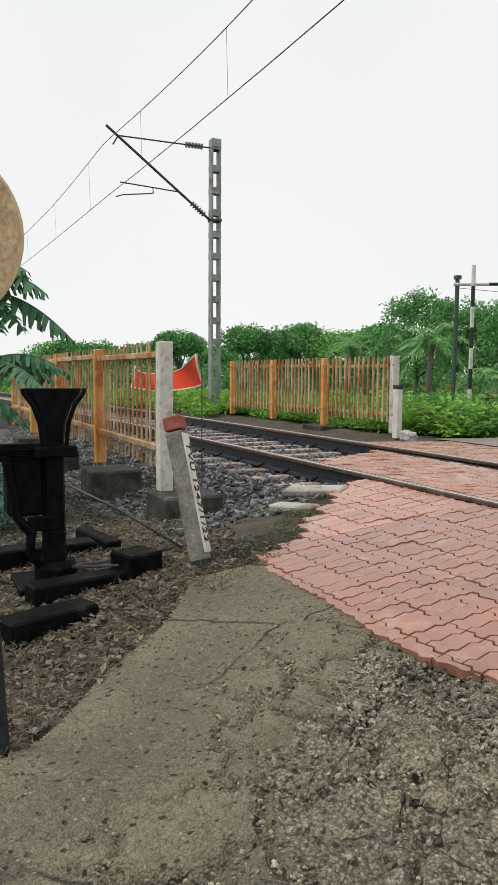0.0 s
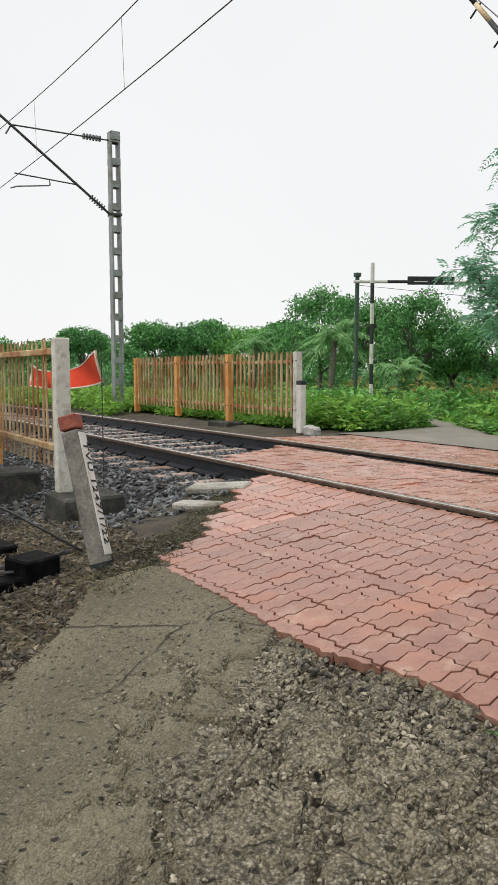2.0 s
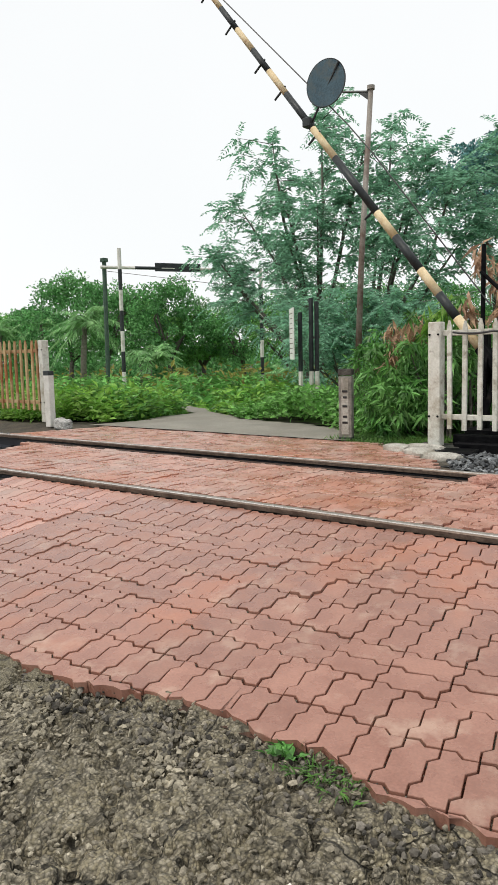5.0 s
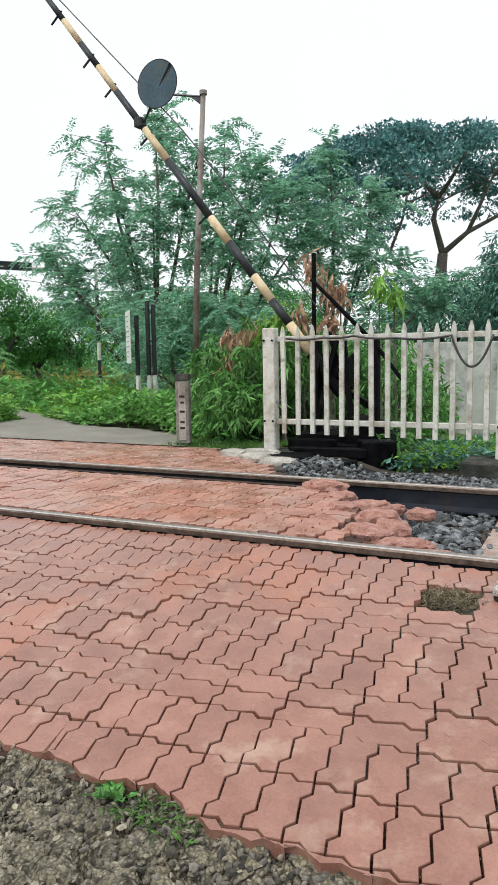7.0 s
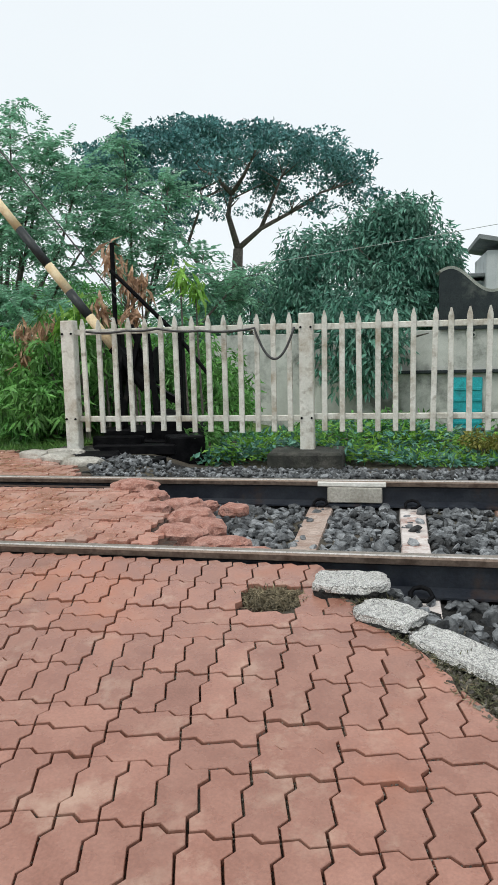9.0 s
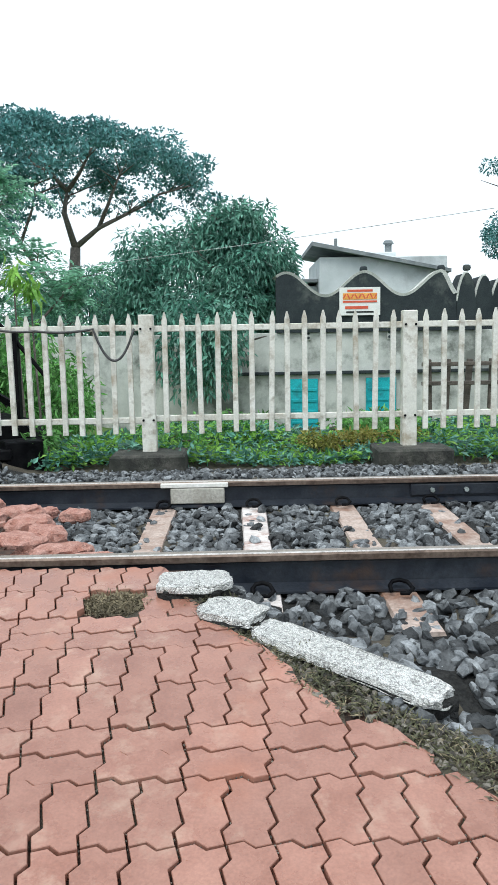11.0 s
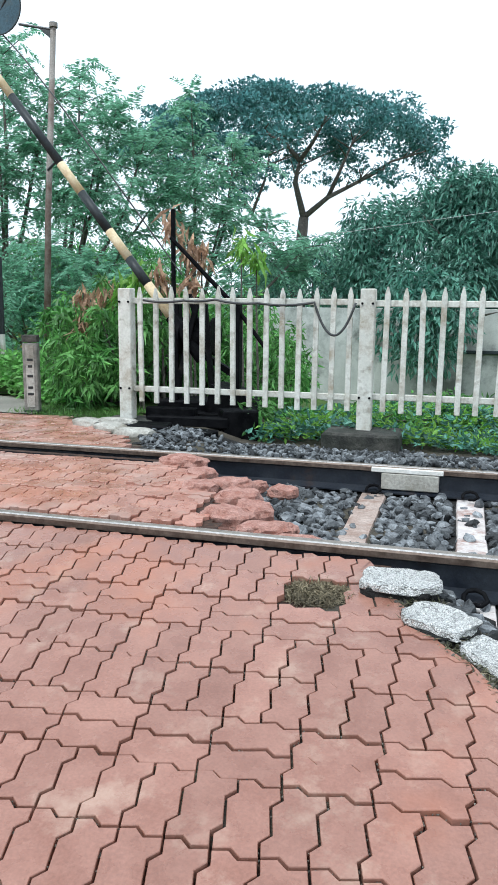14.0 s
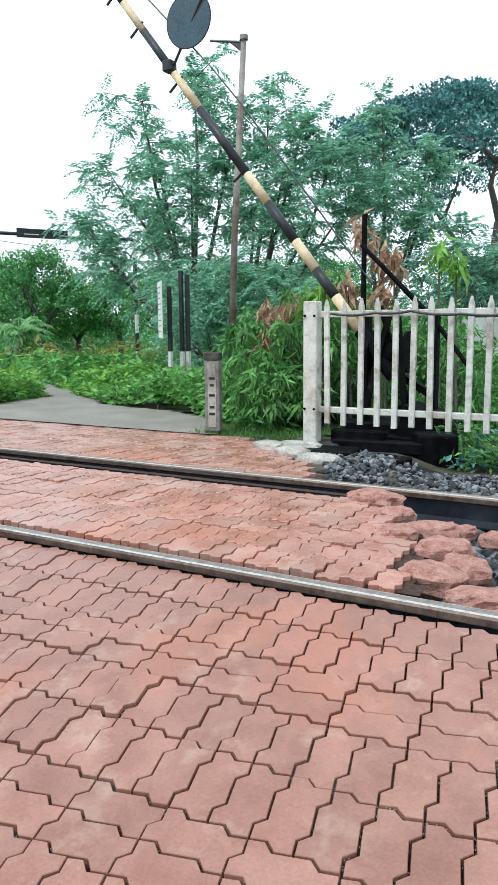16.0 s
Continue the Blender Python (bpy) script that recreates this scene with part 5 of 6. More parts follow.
for i, x in enumerate((5.52, 5.88, 6.23, 6.58, 6.94, 7.3, 7.7)):
    h = 2.13 - 0.045 * i
    hump = [(x - 0.17, 1.62), (x - 0.13, 1.86 - 0.03 * i), (x - 0.08, h - 0.1), (x - 0.03, h - 0.01), (x + 0.03, h), (x + 0.09, h - 0.07), (x + 0.14, h - 0.22), (x + 0.18, 1.66)]
    gb = part("gable", Shape().prism([(x - 0.18, 1.1), *hump, (x + 0.19, 1.1)][::-1], 1, WY - 0.05 + 0.12 * i, WY + 0.5 + 0.12 * i), M["walldark"], yw)
    # Pale strip up the left slope only: the lit side put into colour.
    part("coping", Shape().tube([(q[0], WY - 0.03 + 0.12 * i, q[1]) for q in hump[:5]], 0.028, 6), M["ridge"], gb, "pale coping of lichen and painted-in lit edge")
for x in (3.66, 5.08, 5.55):
    part("finial", Shape().lump((x, WY + 0.05, 2.22), (0.07, 0.07, 0.06), rng, 0.05, 2), M["walldark"], yw)
for x in (2.60, 4.17):
    v_ = part("vent_grille", Shape().box((x, WY - 0.012, 1.04), (0.17, 0.03, 0.17), 0.004), M["wallwhite"], yw)
    # Solid dark discs: the shade inside the vent's holes is their colour.
    for dx in (-0.04, 0.04):
        for dz in (-0.04, 0.04):
            part("vent_hole", Shape().tube([(x + dx, WY - 0.02, 1.04 + dz), (x + dx, WY - 0.032, 1.04 + dz)], 0.027, 10), M["walldark"], v_)
for x, w in ((2.55, 0.52), (3.98, 0.56)):
    d = part("shutter", Shape().box((x, WY - 0.02, -0.32), (w, 0.05, 1.15), 0.01), M["turquoise"], yw, "turquoise painted shutter")
    for i in range(5):
        part("slat", Shape().box((x, WY - 0.05, -0.75 + i * 0.2), (w * 0.9, 0.02, 0.05), 0.004), M["turquoise"], d)
part("plinth", Shape().box((5.6, WY - 0.05, -0.9), (8.6, 0.2, 0.5), 0.02), M["concrete"], yw)
sg = thing("shop_sign", (3.57, WY - 0.1, 1.55), "white sign with orange and red writing on gable", "sign")
part("panel", Shape().box((3.57, WY - 0.10, 1.640), (0.74, 0.03, 0.50), 0.004), M["signwhite"], sg)
for c, s_, m_ in (((3.57, 1.830), (0.46, 0.04), "signred"), ((3.57, 1.730), (0.62, 0.115), "signorange"), ((3.57, 1.635), (0.62, 0.035), "signred"), ((3.51, 1.530), (0.42, 0.05), "signred"), ((3.57, 1.450), (0.5, 0.03), "inkblack")):
    part("text_bar", Shape().box((c[0], WY - 0.119, c[1]), (s_[0], 0.006, s_[1]), 0.001), M[m_], sg)
for i in range(9):
    part("text_bar", Shape().box((3.29 + i * 0.07, WY - 0.1235, 1.730), (0.022, 0.004, 0.085 + 0.02 * (i % 2)), 0.001, Matrix.Rotation(0.5 * (-1) ** i, 3, 'Y')), M["signred"], sg)

hs = thing("house", (5.0, 15, -0.9), "pale plastered house with sloping grey roof", "house")
part("wall", Shape().box((4.9, 16.3, 0.95), (3.1, 2.6, 4.0), 0.02), M["housewall"], hs)
part("roof", Shape().prism([(3.16, 3.30), (6.5, 2.62), (6.5, 2.54), (3.16, 3.2)], 1, 14.8, 17.8), M["roofgrey"], hs, "thin sloping grey roof")
part("side_wall", Shape().box((6.0, 16.6, 0.8), (1.2, 2.4, 3.6), 0.02), M["housewall"], hs)
part("parapet", Shape().box((5.0, 16.4, 3.12), (0.9, 0.5, 0.14), 0.02), M["housewall"], hs)
part("vent_cap", Shape().tube([(5.3, 16.4, 3.15), (5.3, 16.4, 3.4), (5.3, 16.4, 3.42), (5.3, 16.4, 3.5)], [0.09, 0.09, 0.15, 0.1], 12), M["roofgrey"], hs)
part("pipe", Shape().tube([(3.75, 15.0, 3.1), (3.75, 15.0, 3.38)], 0.04, 8), M["roofgrey"], hs)
ls = thing("low_shed", (2.9, 15.5, -0.9), "low pale shed beside the house", "shed")
part("wall", Shape().box((2.7, 16.2, 0.7), (1.6, 1.6, 3.2), 0.02), M["housewall"], ls)
part("roof", Shape().box((2.7, 16.2, 2.42), (1.9, 1.9, 0.1), 0.02), M["roofgrey"], ls)
rk = thing("timber_rack", (5.3, 9.2, -0.8), "old timber fence posts with rails beside wall", "timber rack")
for x in (4.55, 4.85, 5.2, 5.6, 6.1):
    part("post", Shape().box((x, 9.2 + rng.normal() * 0.1, -0.1), (0.1, 0.08, 1.4), 0.01, Matrix.Rotation(rng.normal() * 0.03, 3, 'Y')), M["timber"], rk)
for z in (0.52, 0.2):
    part("rail", Shape().box((5.3, 9.15, z), (1.8, 0.05, 0.07), 0.01), M["timber"], rk)

# ---------------- trees ----------------
def tree(name, at, clumps, radius, per, ll, lw, leafm, barkm, r0, label, droop=0.2, ends=10, forks=3, out=0.8):
    t = thing(name, at, label, "tree")
    idx = rng.choice(len(clumps), min(ends, len(clumps)), replace=False)
    part("trunk", limbs(at, [clumps[i] for i in idx], r0, forks=forks), M[barkm], t, smooth=True)
    part("crown", crown(clumps, radius, per, ll, lw, droop, out), M[leafm], t)
    return t


def umbrella(at, rx, h, z0, n):
    """Clump centres on a flat-topped dome with gaps."""
    a, r = rng.uniform(0, 2 * math.pi, n), np.sqrt(rng.uniform(0.02, 1, n))
    z = at[2] + z0 + (h - z0) * (1 - r ** 2.2) ** 0.6 + rng.normal(size=n) * 0.25
    c = np.column_stack([at[0] + rx * r * np.cos(a), at[1] + rx * 0.8 * r * np.sin(a), z])
    return c[np.sin(c[:, 0] * 1.1 + 2) + np.sin(c[:, 1] * 1.3) + np.sin(c[:, 2] * 2.1) > -1.25]


def blob(at, rx, ry, rz, n, hollow=0.35, low=-0.8):
    d = ball(n * 2, hollow)
    d = d[d[:, 2] > low][:n]
    return np.asarray(at) + d * (rx, ry, rz) * rng.uniform(0.85, 1.1, (len(d), 1))


# great umbrella tree behind the yard
rt = thing("rain_tree", (-4.4, 33, -1.2), "great spreading dark tree with flat-topped open crown", "tree")
rtc = umbrella((-7.4, 33, 0), 8.3, 10.6, 7.75, 320)
low = np.column_stack([rng.uniform(-14.5, -1.5, 20), rng.uniform(30, 36, 20), rng.uniform(6.2, 7.9, 20)])
rtc = np.concatenate([rtc, low[np.abs(low[:, 0] + 6.2) > 1.3]])
s = Shape()
hub = Vector((-6.25, 33, 5.6))
s.tube([(-6.3, 33, -1.2), (-6.5, 33, 2.5), hub], [0.42, 0.34, 0.24], 8)
for a, b, e, w in ((hub, (-6.7, 33, 7.2), (-6.5, 33, 8.3), 0.17), ((-6.5, 33, 8.2), (-7.2, 33, 9.0), (-8.6, 34, 9.9), 0.12), ((-6.5, 33, 8.2), (-5.9, 33, 9.0), (-5.2, 32.6, 10.0), 0.12),
                   (hub, (-5.1, 33, 6.5), (-2.4, 32.8, 7.7), 0.15), ((-5.1, 33, 6.5), (-4.6, 33, 7.6), (-3.9, 33, 9.2), 0.11), ((-3.4, 32.9, 7.3), (-2.2, 33, 8.0), (-0.6, 33, 8.4), 0.08),
                   ((-6.4, 33, 2.6), (-8.2, 33, 4.9), (-10.4, 33, 8.2), 0.16), ((-9.4, 33, 6.9), (-10.8, 33.4, 7.6), (-13.0, 33.5, 8.4), 0.09), ((-8.8, 33, 5.9), (-8.2, 33, 7.4), (-8.0, 33, 8.6), 0.08)):
    a, b, e = Vector(a), Vector(b), Vector(e)
    s.tube([a, b, e], [w, w * 0.75, w * 0.35], 7)
    for _ in range(5):
        p = b.lerp(e, rng.uniform(0.2, 1.0))
        s.tube([p, p + Vector((rng.normal() * 0.7, rng.normal() * 0.5, rng.uniform(0.3, 0.9)))], [0.045, 0.012], 5)
part("trunk", s, M["bark"], rt, smooth=True)
part("crown", crown(rtc, rng.uniform(0.45, 1.0, len(rtc)), 115, 0.21, 0.14, -0.05, 0.9, 0.36), M["leaf_dark"], rt)

tree("mango_tree", (0.7, 14.2, -0.9), np.concatenate([blob((0.6, 14, 1.8), 2.15, 1.7, 1.85, 190), blob((1.5, 13.6, 2.65), 0.95, 1.1, 1.3, 70), blob((0.75, 9.8, 0.85), 0.6, 0.35, 0.85, 18)]), 0.42, 120, 0.19, 0.062, "leaf_mango", "bark", 0.22, "dense round mango tree with drooping dark leaves", 0.7, 12)
tree("mango_tree", (-2.6, 17, -0.9), blob((-2.4, 16.5, 1.0), 2.2, 1.5, 1.7, 140), 0.45, 90, 0.2, 0.06, "leaf_mango", "bark", 0.2, "dark leafy tree filling behind the barrier", 0.8, 10)
tree("shade_tree", (8.6, 12.2, -0.9), np.concatenate([blob((7.25, 12, 3.0), 0.95, 0.8, 0.55, 60), blob((7.35, 12, 4.35), 0.9, 0.6, 0.3, 26)]), 0.2, 110, 0.085, 0.04, "leaf_dark", "bark", 0.14, "dark branch of a tree overhanging the yard", 0.3, 10)


def feather_tree(at, ends, r0, label, n_fr=150, size=0.55, mt="leaf_feather", per=3):
    """Open tree of thin limbs whose twigs carry long fronds of tiny leaflets."""
    t = thing("feather_tree", at, label, "tree")
    s = Shape()
    base = Vector(at)
    P, W, tips = [], [], []
    for e in ends:
        e = Vector(e)
        b = base.lerp(e, 0.35)
        b = Vector((base.x * 0.6 + b.x * 0.4, base.y * 0.6 + b.y * 0.4, b.z))
        c = b.lerp(e, 0.55) + Vector(rng.normal(size=3) * 0.15)
        pts = [base + Vector((rng.normal() * 0.1, rng.normal() * 0.1, 0)), b, c, e]
        s.tube(pts, [r0, r0 * 0.8, r0 * 0.5, r0 * 0.15], 6)
        for _ in range(n_fr // len(ends)):
            u = rng.uniform(0.15, 1.0) ** 0.7
            p = b.lerp(c, u * 2) if u < 0.5 else c.lerp(e, u * 2 - 1)
            d = Vector(rng.normal(size=3) * (1, 1, 0.55) + (0, 0, 0.35)).normalized()
            q = p + d * rng.uniform(0.3, 1.0)
            s.tube([p, q], [r0 * 0.16, r0 * 0.06], 4)
            tips += [(q, d), (p.lerp(q, 0.6), d)]
        up_ = (e - c).normalized()
        tips += [(c.lerp(e, k), up_) for k in (0.55, 0.7, 0.8, 0.9, 0.96, 1.0, 1.0)]
    at_, way_, ln_ = [], [], []
    for q, d in tips:
        for _ in range(per):
            fd = (d * 0.6 + Vector(rng.normal(size=3) * 0.8)).normalized()
            L = size * rng.uniform(0.6, 1.2)
            sd_ = fd.cross(Vector((0, 0, 1))).normalized() if abs(fd.z) < 0.95 else Vector((1, 0, 0))
            for k in range(9):
                w = (k + 1) / 9
                p = q + fd * L * w + Vector((0, 0, -0.35 * L * w * w))
                for sg_ in (-1, 1):
                    at_.append(p[:])
                    way_.append((sd_ * sg_ + fd * 0.45 + Vector((0, 0, -0.25)))[:])
                    ln_.append(0.15 * size / 0.55 * (1.1 - 0.6 * abs(w - 0.4)))
    part("trunk", s, M["bark"], t, smooth=True)
    ln_ = np.array(ln_)
    part("crown", leaves(np.array(at_), np.array(way_) + rng.normal(size=(len(at_), 3)) * 0.15, ln_, ln_ * 0.36), M[mt], t)
    return t


feather_tree((-9.0, 12.4, -0.7), [(-12.3, 12.2, 3.7), (-11.2, 12, 4.8), (-9.9, 11.8, 6.1), (-8.6, 12, 6.6), (-7.4, 12, 5.6), (-10.6, 13, 3.4), (-9.4, 11.6, 4.6), (-8.4, 11.5, 4.4), (-12.0, 12.6, 3.0)], 0.075, "open feathery tree with thin dark limbs", 135)
feather_tree((-7.6, 12.6, -0.7), [(-7.0, 12.5, 6.0), (-6.0, 12.2, 5.2), (-5.2, 12, 4.7), (-6.4, 12, 4.2), (-8.0, 12, 4.6), (-5.0, 12.4, 3.6)], 0.07, "tall feathery tree beside the lamp pole", 84)
feather_tree((-4.6, 13.2, -0.7), [(-4.6, 13, 5.4), (-3.6, 13, 4.4), (-5.2, 13, 4.6), (-2.8, 12.8, 2.9), (-3.8, 12.8, 3.2), (-2.0, 13, 2.4)], 0.07, "feathery tree behind the raised boom", 78)
feather_tree((-6.6, 9.8, -0.5), [(-7.3, 9.8, 1.9), (-6.2, 9.6, 2.2), (-5.4, 9.6, 1.9), (-6.8, 9.4, 1.3), (-4.8, 9.8, 1.7), (-8.2, 10, 1.6)], 0.035, "low feathery shrub behind the notice board", 120, 0.42)

# distant trees, by bearing from the crossing
def away(deg, d, h):
    return (1.4 - d * math.sin(radians(deg)), -3.4 + d * math.cos(radians(deg)), h)


for deg, d, h, w, mt in ((52.3, 42, 5.8, 3.2, "leaf_far"), (49.6, 40, 5.0, 3.0, "leaf_far"), (47.0, 42, 4.3, 2.6, "leaf_green"), (44.8, 38, 4.9, 2.6, "leaf_far"), (42.2, 40, 3.4, 2.8, "leaf_green"), (39.0, 38, 3.7, 2.8, "leaf_far"), (35.5, 36, 3.8, 3.0, "leaf_green"), (32, 34, 4.0, 3.0, "leaf_far"), (28, 34, 4.0, 3, "leaf_far"), (24, 32, 4.0, 3, "leaf_far"),
                          (57.5, 60, 4.4, 3.6, "leaf_green"), (60.8, 62, 5.3, 3.8, "leaf_far"), (63.2, 66, 4.6, 3.0, "leaf_far"), (65.2, 62, 5.2, 2.6, "leaf_dark"), (70.4, 60, 4.6, 2.4, "leaf_dark"), (73, 75, 3.8, 4, "leaf_far"), (76.5, 80, 4.0, 4, "leaf_far"), (79.5, 80, 4.0, 4, "leaf_far"), (67.5, 80, 3.9, 3.6, "leaf_far"), (55, 52, 4.3, 3, "leaf_far")):
    x, y, z = away(deg, d, 0)
    zb, h = -1.0, h * 0.86
    flat = mt == "leaf_dark"
    hh = h + 0.3
    cl = blob((x, y, hh * (0.62 if not flat else 0.8)), w * 0.8, w * 0.8, hh * (0.42 if not flat else 0.16), 70, 0.3, -0.9)
    if not flat:
        cl = np.concatenate([cl, blob((x + rng.normal() * 0.8, y, hh * 0.85), w * 0.4, w * 0.4, hh * 0.2, 16)])
    tree("tree", (x, y, zb), cl, (0.5 * d / 50 + 0.12) * rng.uniform(0.6, 1.3, len(cl)), 80, 0.21 * d / 45, 0.13 * d / 45, "leaf_far" if flat else mt, "bark", 0.16, "distant leafy green tree in the wood edge", 0.2, 6, 1, 0.35)


def palm(at, h, n, L, label, lean=(0.3, 0)):
    t = thing("palm_tree", at, label, "palm")
    top = Vector(at) + Vector((lean[0], lean[1], h))
    part("trunk", Shape().tube([Vector(at), Vector(at).lerp(top, 0.5) + Vector((lean[0] * -0.2, 0, 0)), top], [0.16, 0.13, 0.11], 8), M["bark_pale"], t, smooth=True)
    s = Shape()
    A_, W_, L_ = [], [], []
    for i in range(n):
        a = 2 * math.pi * i / n * 2.4 + rng.normal() * 0.2
        el = rng.uniform(-0.5, 1.1)
        d = Vector((math.cos(a) * math.cos(el), math.sin(a) * math.cos(el), math.sin(el)))
        pts = [top + d * L * u + Vector((0, 0, -0.55 * L * u * u)) for u in np.linspace(0, 1, 7)]
        s.tube(pts, [0.03, 0.025, 0.02, 0.018, 0.014, 0.01, 0.005], 4)
        sd_ = d.cross(Vector((0, 0, 1))).normalized()
        for k in range(26):
            u = 0.12 + 0.88 * k / 25
            p = top + d * L * u + Vector((0, 0, -0.55 * L * u * u))
            for g in (-1, 1):
                A_.append(p[:])
                W_.append((sd_ * g + d * 0.5 + Vector((0, 0, -0.75)))[:])
                L_.append(L * 0.30 * (1.1 - 0.75 * u))
    part("frond_rib", s, M["leaf_palm"], t)
    L_ = np.array(L_)
    part("frond_leaves", leaves(np.array(A_), np.array(W_), L_, L_ * 0.11), M["leaf_palm"], t)
    return t


palm(away(51.4, 34, -0.9), 3.4, 26, 2.1, "leafy coconut palm in front of the wood")
palm(away(54.4, 48, -0.9), 4.2, 22, 2.0, "slender palm with spiky crown")
palm(away(57.3, 50, -0.9), 3.9, 20, 1.8, "slender palm with spiky crown in the wood")
palm(away(46.6, 33, -0.9), 1.8, 22, 1.8, "young palm with low arching fronds")
palm(away(36.0, 27, -0.9), 0.9, 18, 1.6, "young palm with low arching fronds")

# continuous wood edge behind them
wc = []
for deg in np.arange(2, 84, 0.55):
    for d in (46, 58, 72):
        x, y, _ = away(deg + rng.normal() * 0.4, d + rng.normal() * 3 + (12 if deg > 55 else 0), 0)
        wc.append((x, y, rng.uniform(-0.5, 0.022 * d + 0.4)))
        wc.append((x, y, rng.uniform(-0.8, 1.2)))
solo("far_wood", crown(wc, 1.1, 80, 0.31, 0.2, 0.2, 0.35), M["leaf_far"], "dense green wood edge in the distance", "wood", "stuff")
wc = []
for deg in np.arange(-40, 14, 0.8):
    for d in (22, 30):
        x, y, _ = away(deg, d + rng.normal() * 2, 0)
        wc.append((x, y, rng.uniform(-0.8, 1.0 + (1.2 if deg > 2 else 0))))
solo("back_wood", crown(wc, 0.9, 60, 0.22, 0.1, 0.4), M["leaf_mango"], "dark shrubs filling behind the yard", "shrubs", "stuff")

# ---------------- shrubs, weeds, grass ----------------
def shrub(name, at, r, h, n, per, ll, lw, mt, label, droop=0.4, stems=7):
    t = thing(name, at, label, "shrub")
    c = blob((at[0], at[1], at[2] + h * 0.55), r, r, h * 0.45, n, 0.2, -0.95)
    for i in rng.choice(len(c), min(stems, len(c)), replace=False):
        part("stem", Shape().tube([at, Vector(at).lerp(Vector(c[i]), 0.5) + Vector((0, 0, 0.1)), c[i]], [0.018, 0.012, 0.005], 5), M["bark"], t)
    part("leaves", crown(c, min(0.3, r * 0.4), per, ll, lw, droop), M[mt], t)
    return t


for x, y, r, h, mt in ((-2.9, 5.0, 0.5, 1.2, "leaf_sapling"), (-2.35, 4.75, 0.45, 1.35, "leaf_sapling"), (-3.5, 5.6, 0.5, 1.1, "leaf_sapling"), (-2.2, 5.4, 0.5, 1.5, "leaf_sapling"), (-2.6, 4.35, 0.4, 0.7, "leaf_sapling")):
    sap = shrub("mango_sapling", (x, y, float(ground_z(x, y))), r, h, 30, 22, 0.15, 0.042, mt, "leafy mango sapling with long drooping leaves", 0.55)
    hub = np.repeat(blob((x, y, float(ground_z(x, y)) + h * 0.62), r * 1.05, r * 1.05, h * 0.5, 34, 0.6, -0.7), 15, axis=0)
    an = rng.uniform(0, 2 * math.pi, len(hub))
    tagged(part("foliage", leaves(hub + rng.normal(size=hub.shape) * 0.015, np.column_stack([np.cos(an), np.sin(an), rng.uniform(-1.5, 0.25, len(hub))]), rng.uniform(0.13, 0.22, len(hub)), 0.036, 0.5), M["leaf_sapling"], sap), kind="stuff")
def tuft(c, n, mt, name, label, ll=0.2, lw=0.045):
    """A drooping whorl of young leaves on a stem."""
    a = rng.uniform(0, 2 * math.pi, n)
    w = np.column_stack([np.cos(a), np.sin(a), rng.uniform(-3.2, -0.2, n)])
    t = thing(name, (c[0], c[1], float(ground_z(c[0], c[1]))), label, "shrub")
    part("stem", Shape().tube([(c[0] + 0.05, c[1], float(ground_z(c[0], c[1]))), (c[0], c[1] + 0.03, c[2] * 0.6), c], [0.016, 0.012, 0.008], 5), M["bark"], t)
    part("leaves", leaves(np.tile(c, (n, 1)) + rng.normal(size=(n, 3)) * (0.04, 0.04, 0.08), w, rng.uniform(0.6, 1.1, n) * ll, lw, 0.5), M[mt], t)
for c, mt in (((-2.95, 4.9, 1.18), "leaf_brown"), ((-2.62, 4.8, 1.22), "leaf_brown"), ((-2.85, 4.7, 0.85), "leaf_brown"), ((-1.75, 4.7, 1.95), "leaf_brown"), ((-1.62, 4.8, 1.75), "leaf_brown"), ((-1.5, 4.9, 1.62), "leaf_brown"), ((-1.95, 4.8, 1.35), "leaf_brown"), ((-1.55, 4.75, 1.30), "leaf_brown"), ((-2.35, 4.6, 1.25), "leaf_bright"), ((-2.2, 4.7, 1.05), "leaf_bright"), ((-1.1, 5.1, 1.75), "leaf_bright"), ((-0.95, 5.2, 1.6), "leaf_bright"), ((-2.1, 4.55, 1.4), "leaf_bright")):
    tuft(c, 34, mt, "mango_shoot", "drooping brown young mango leaves" if mt == "leaf_brown" else "bright yellow-green young mango leaves", 0.26)
for i in range(18):
    x, y = rng.uniform(-3.8, -0.9), rng.uniform(5.6, 8.2)
    shrub("shrub", (x, y, float(ground_z(x, y))), 0.55, rng.uniform(0.9, 1.6), 26, 34, 0.15, 0.045, "leaf_sapling", "dark leafy shrub in shade behind the fence", 0.7)
for i in range(16):
    x, y = rng.uniform(-0.6, 5.5), rng.uniform(3.9, 6.4)
    shrub("weed", (x, y, float(ground_z(x, y))), 0.4, rng.uniform(0.25, 0.4) if x < 1.5 else rng.uniform(0.2, 0.32), 18, 30, 0.09, 0.04, "leaf_sapling", "bright green weeds below the white fence", 0.2)
for i in range(5):
    x = 2.1 + i * 0.22
    shrub("yellow_weed", (x, 4.1 + rng.normal() * 0.1, float(ground_z(x, 4.1))), 0.2, 0.3, 12, 26, 0.07, 0.03, "leaf_yellow", "low yellowing weed below the white fence", 0.1, 3)


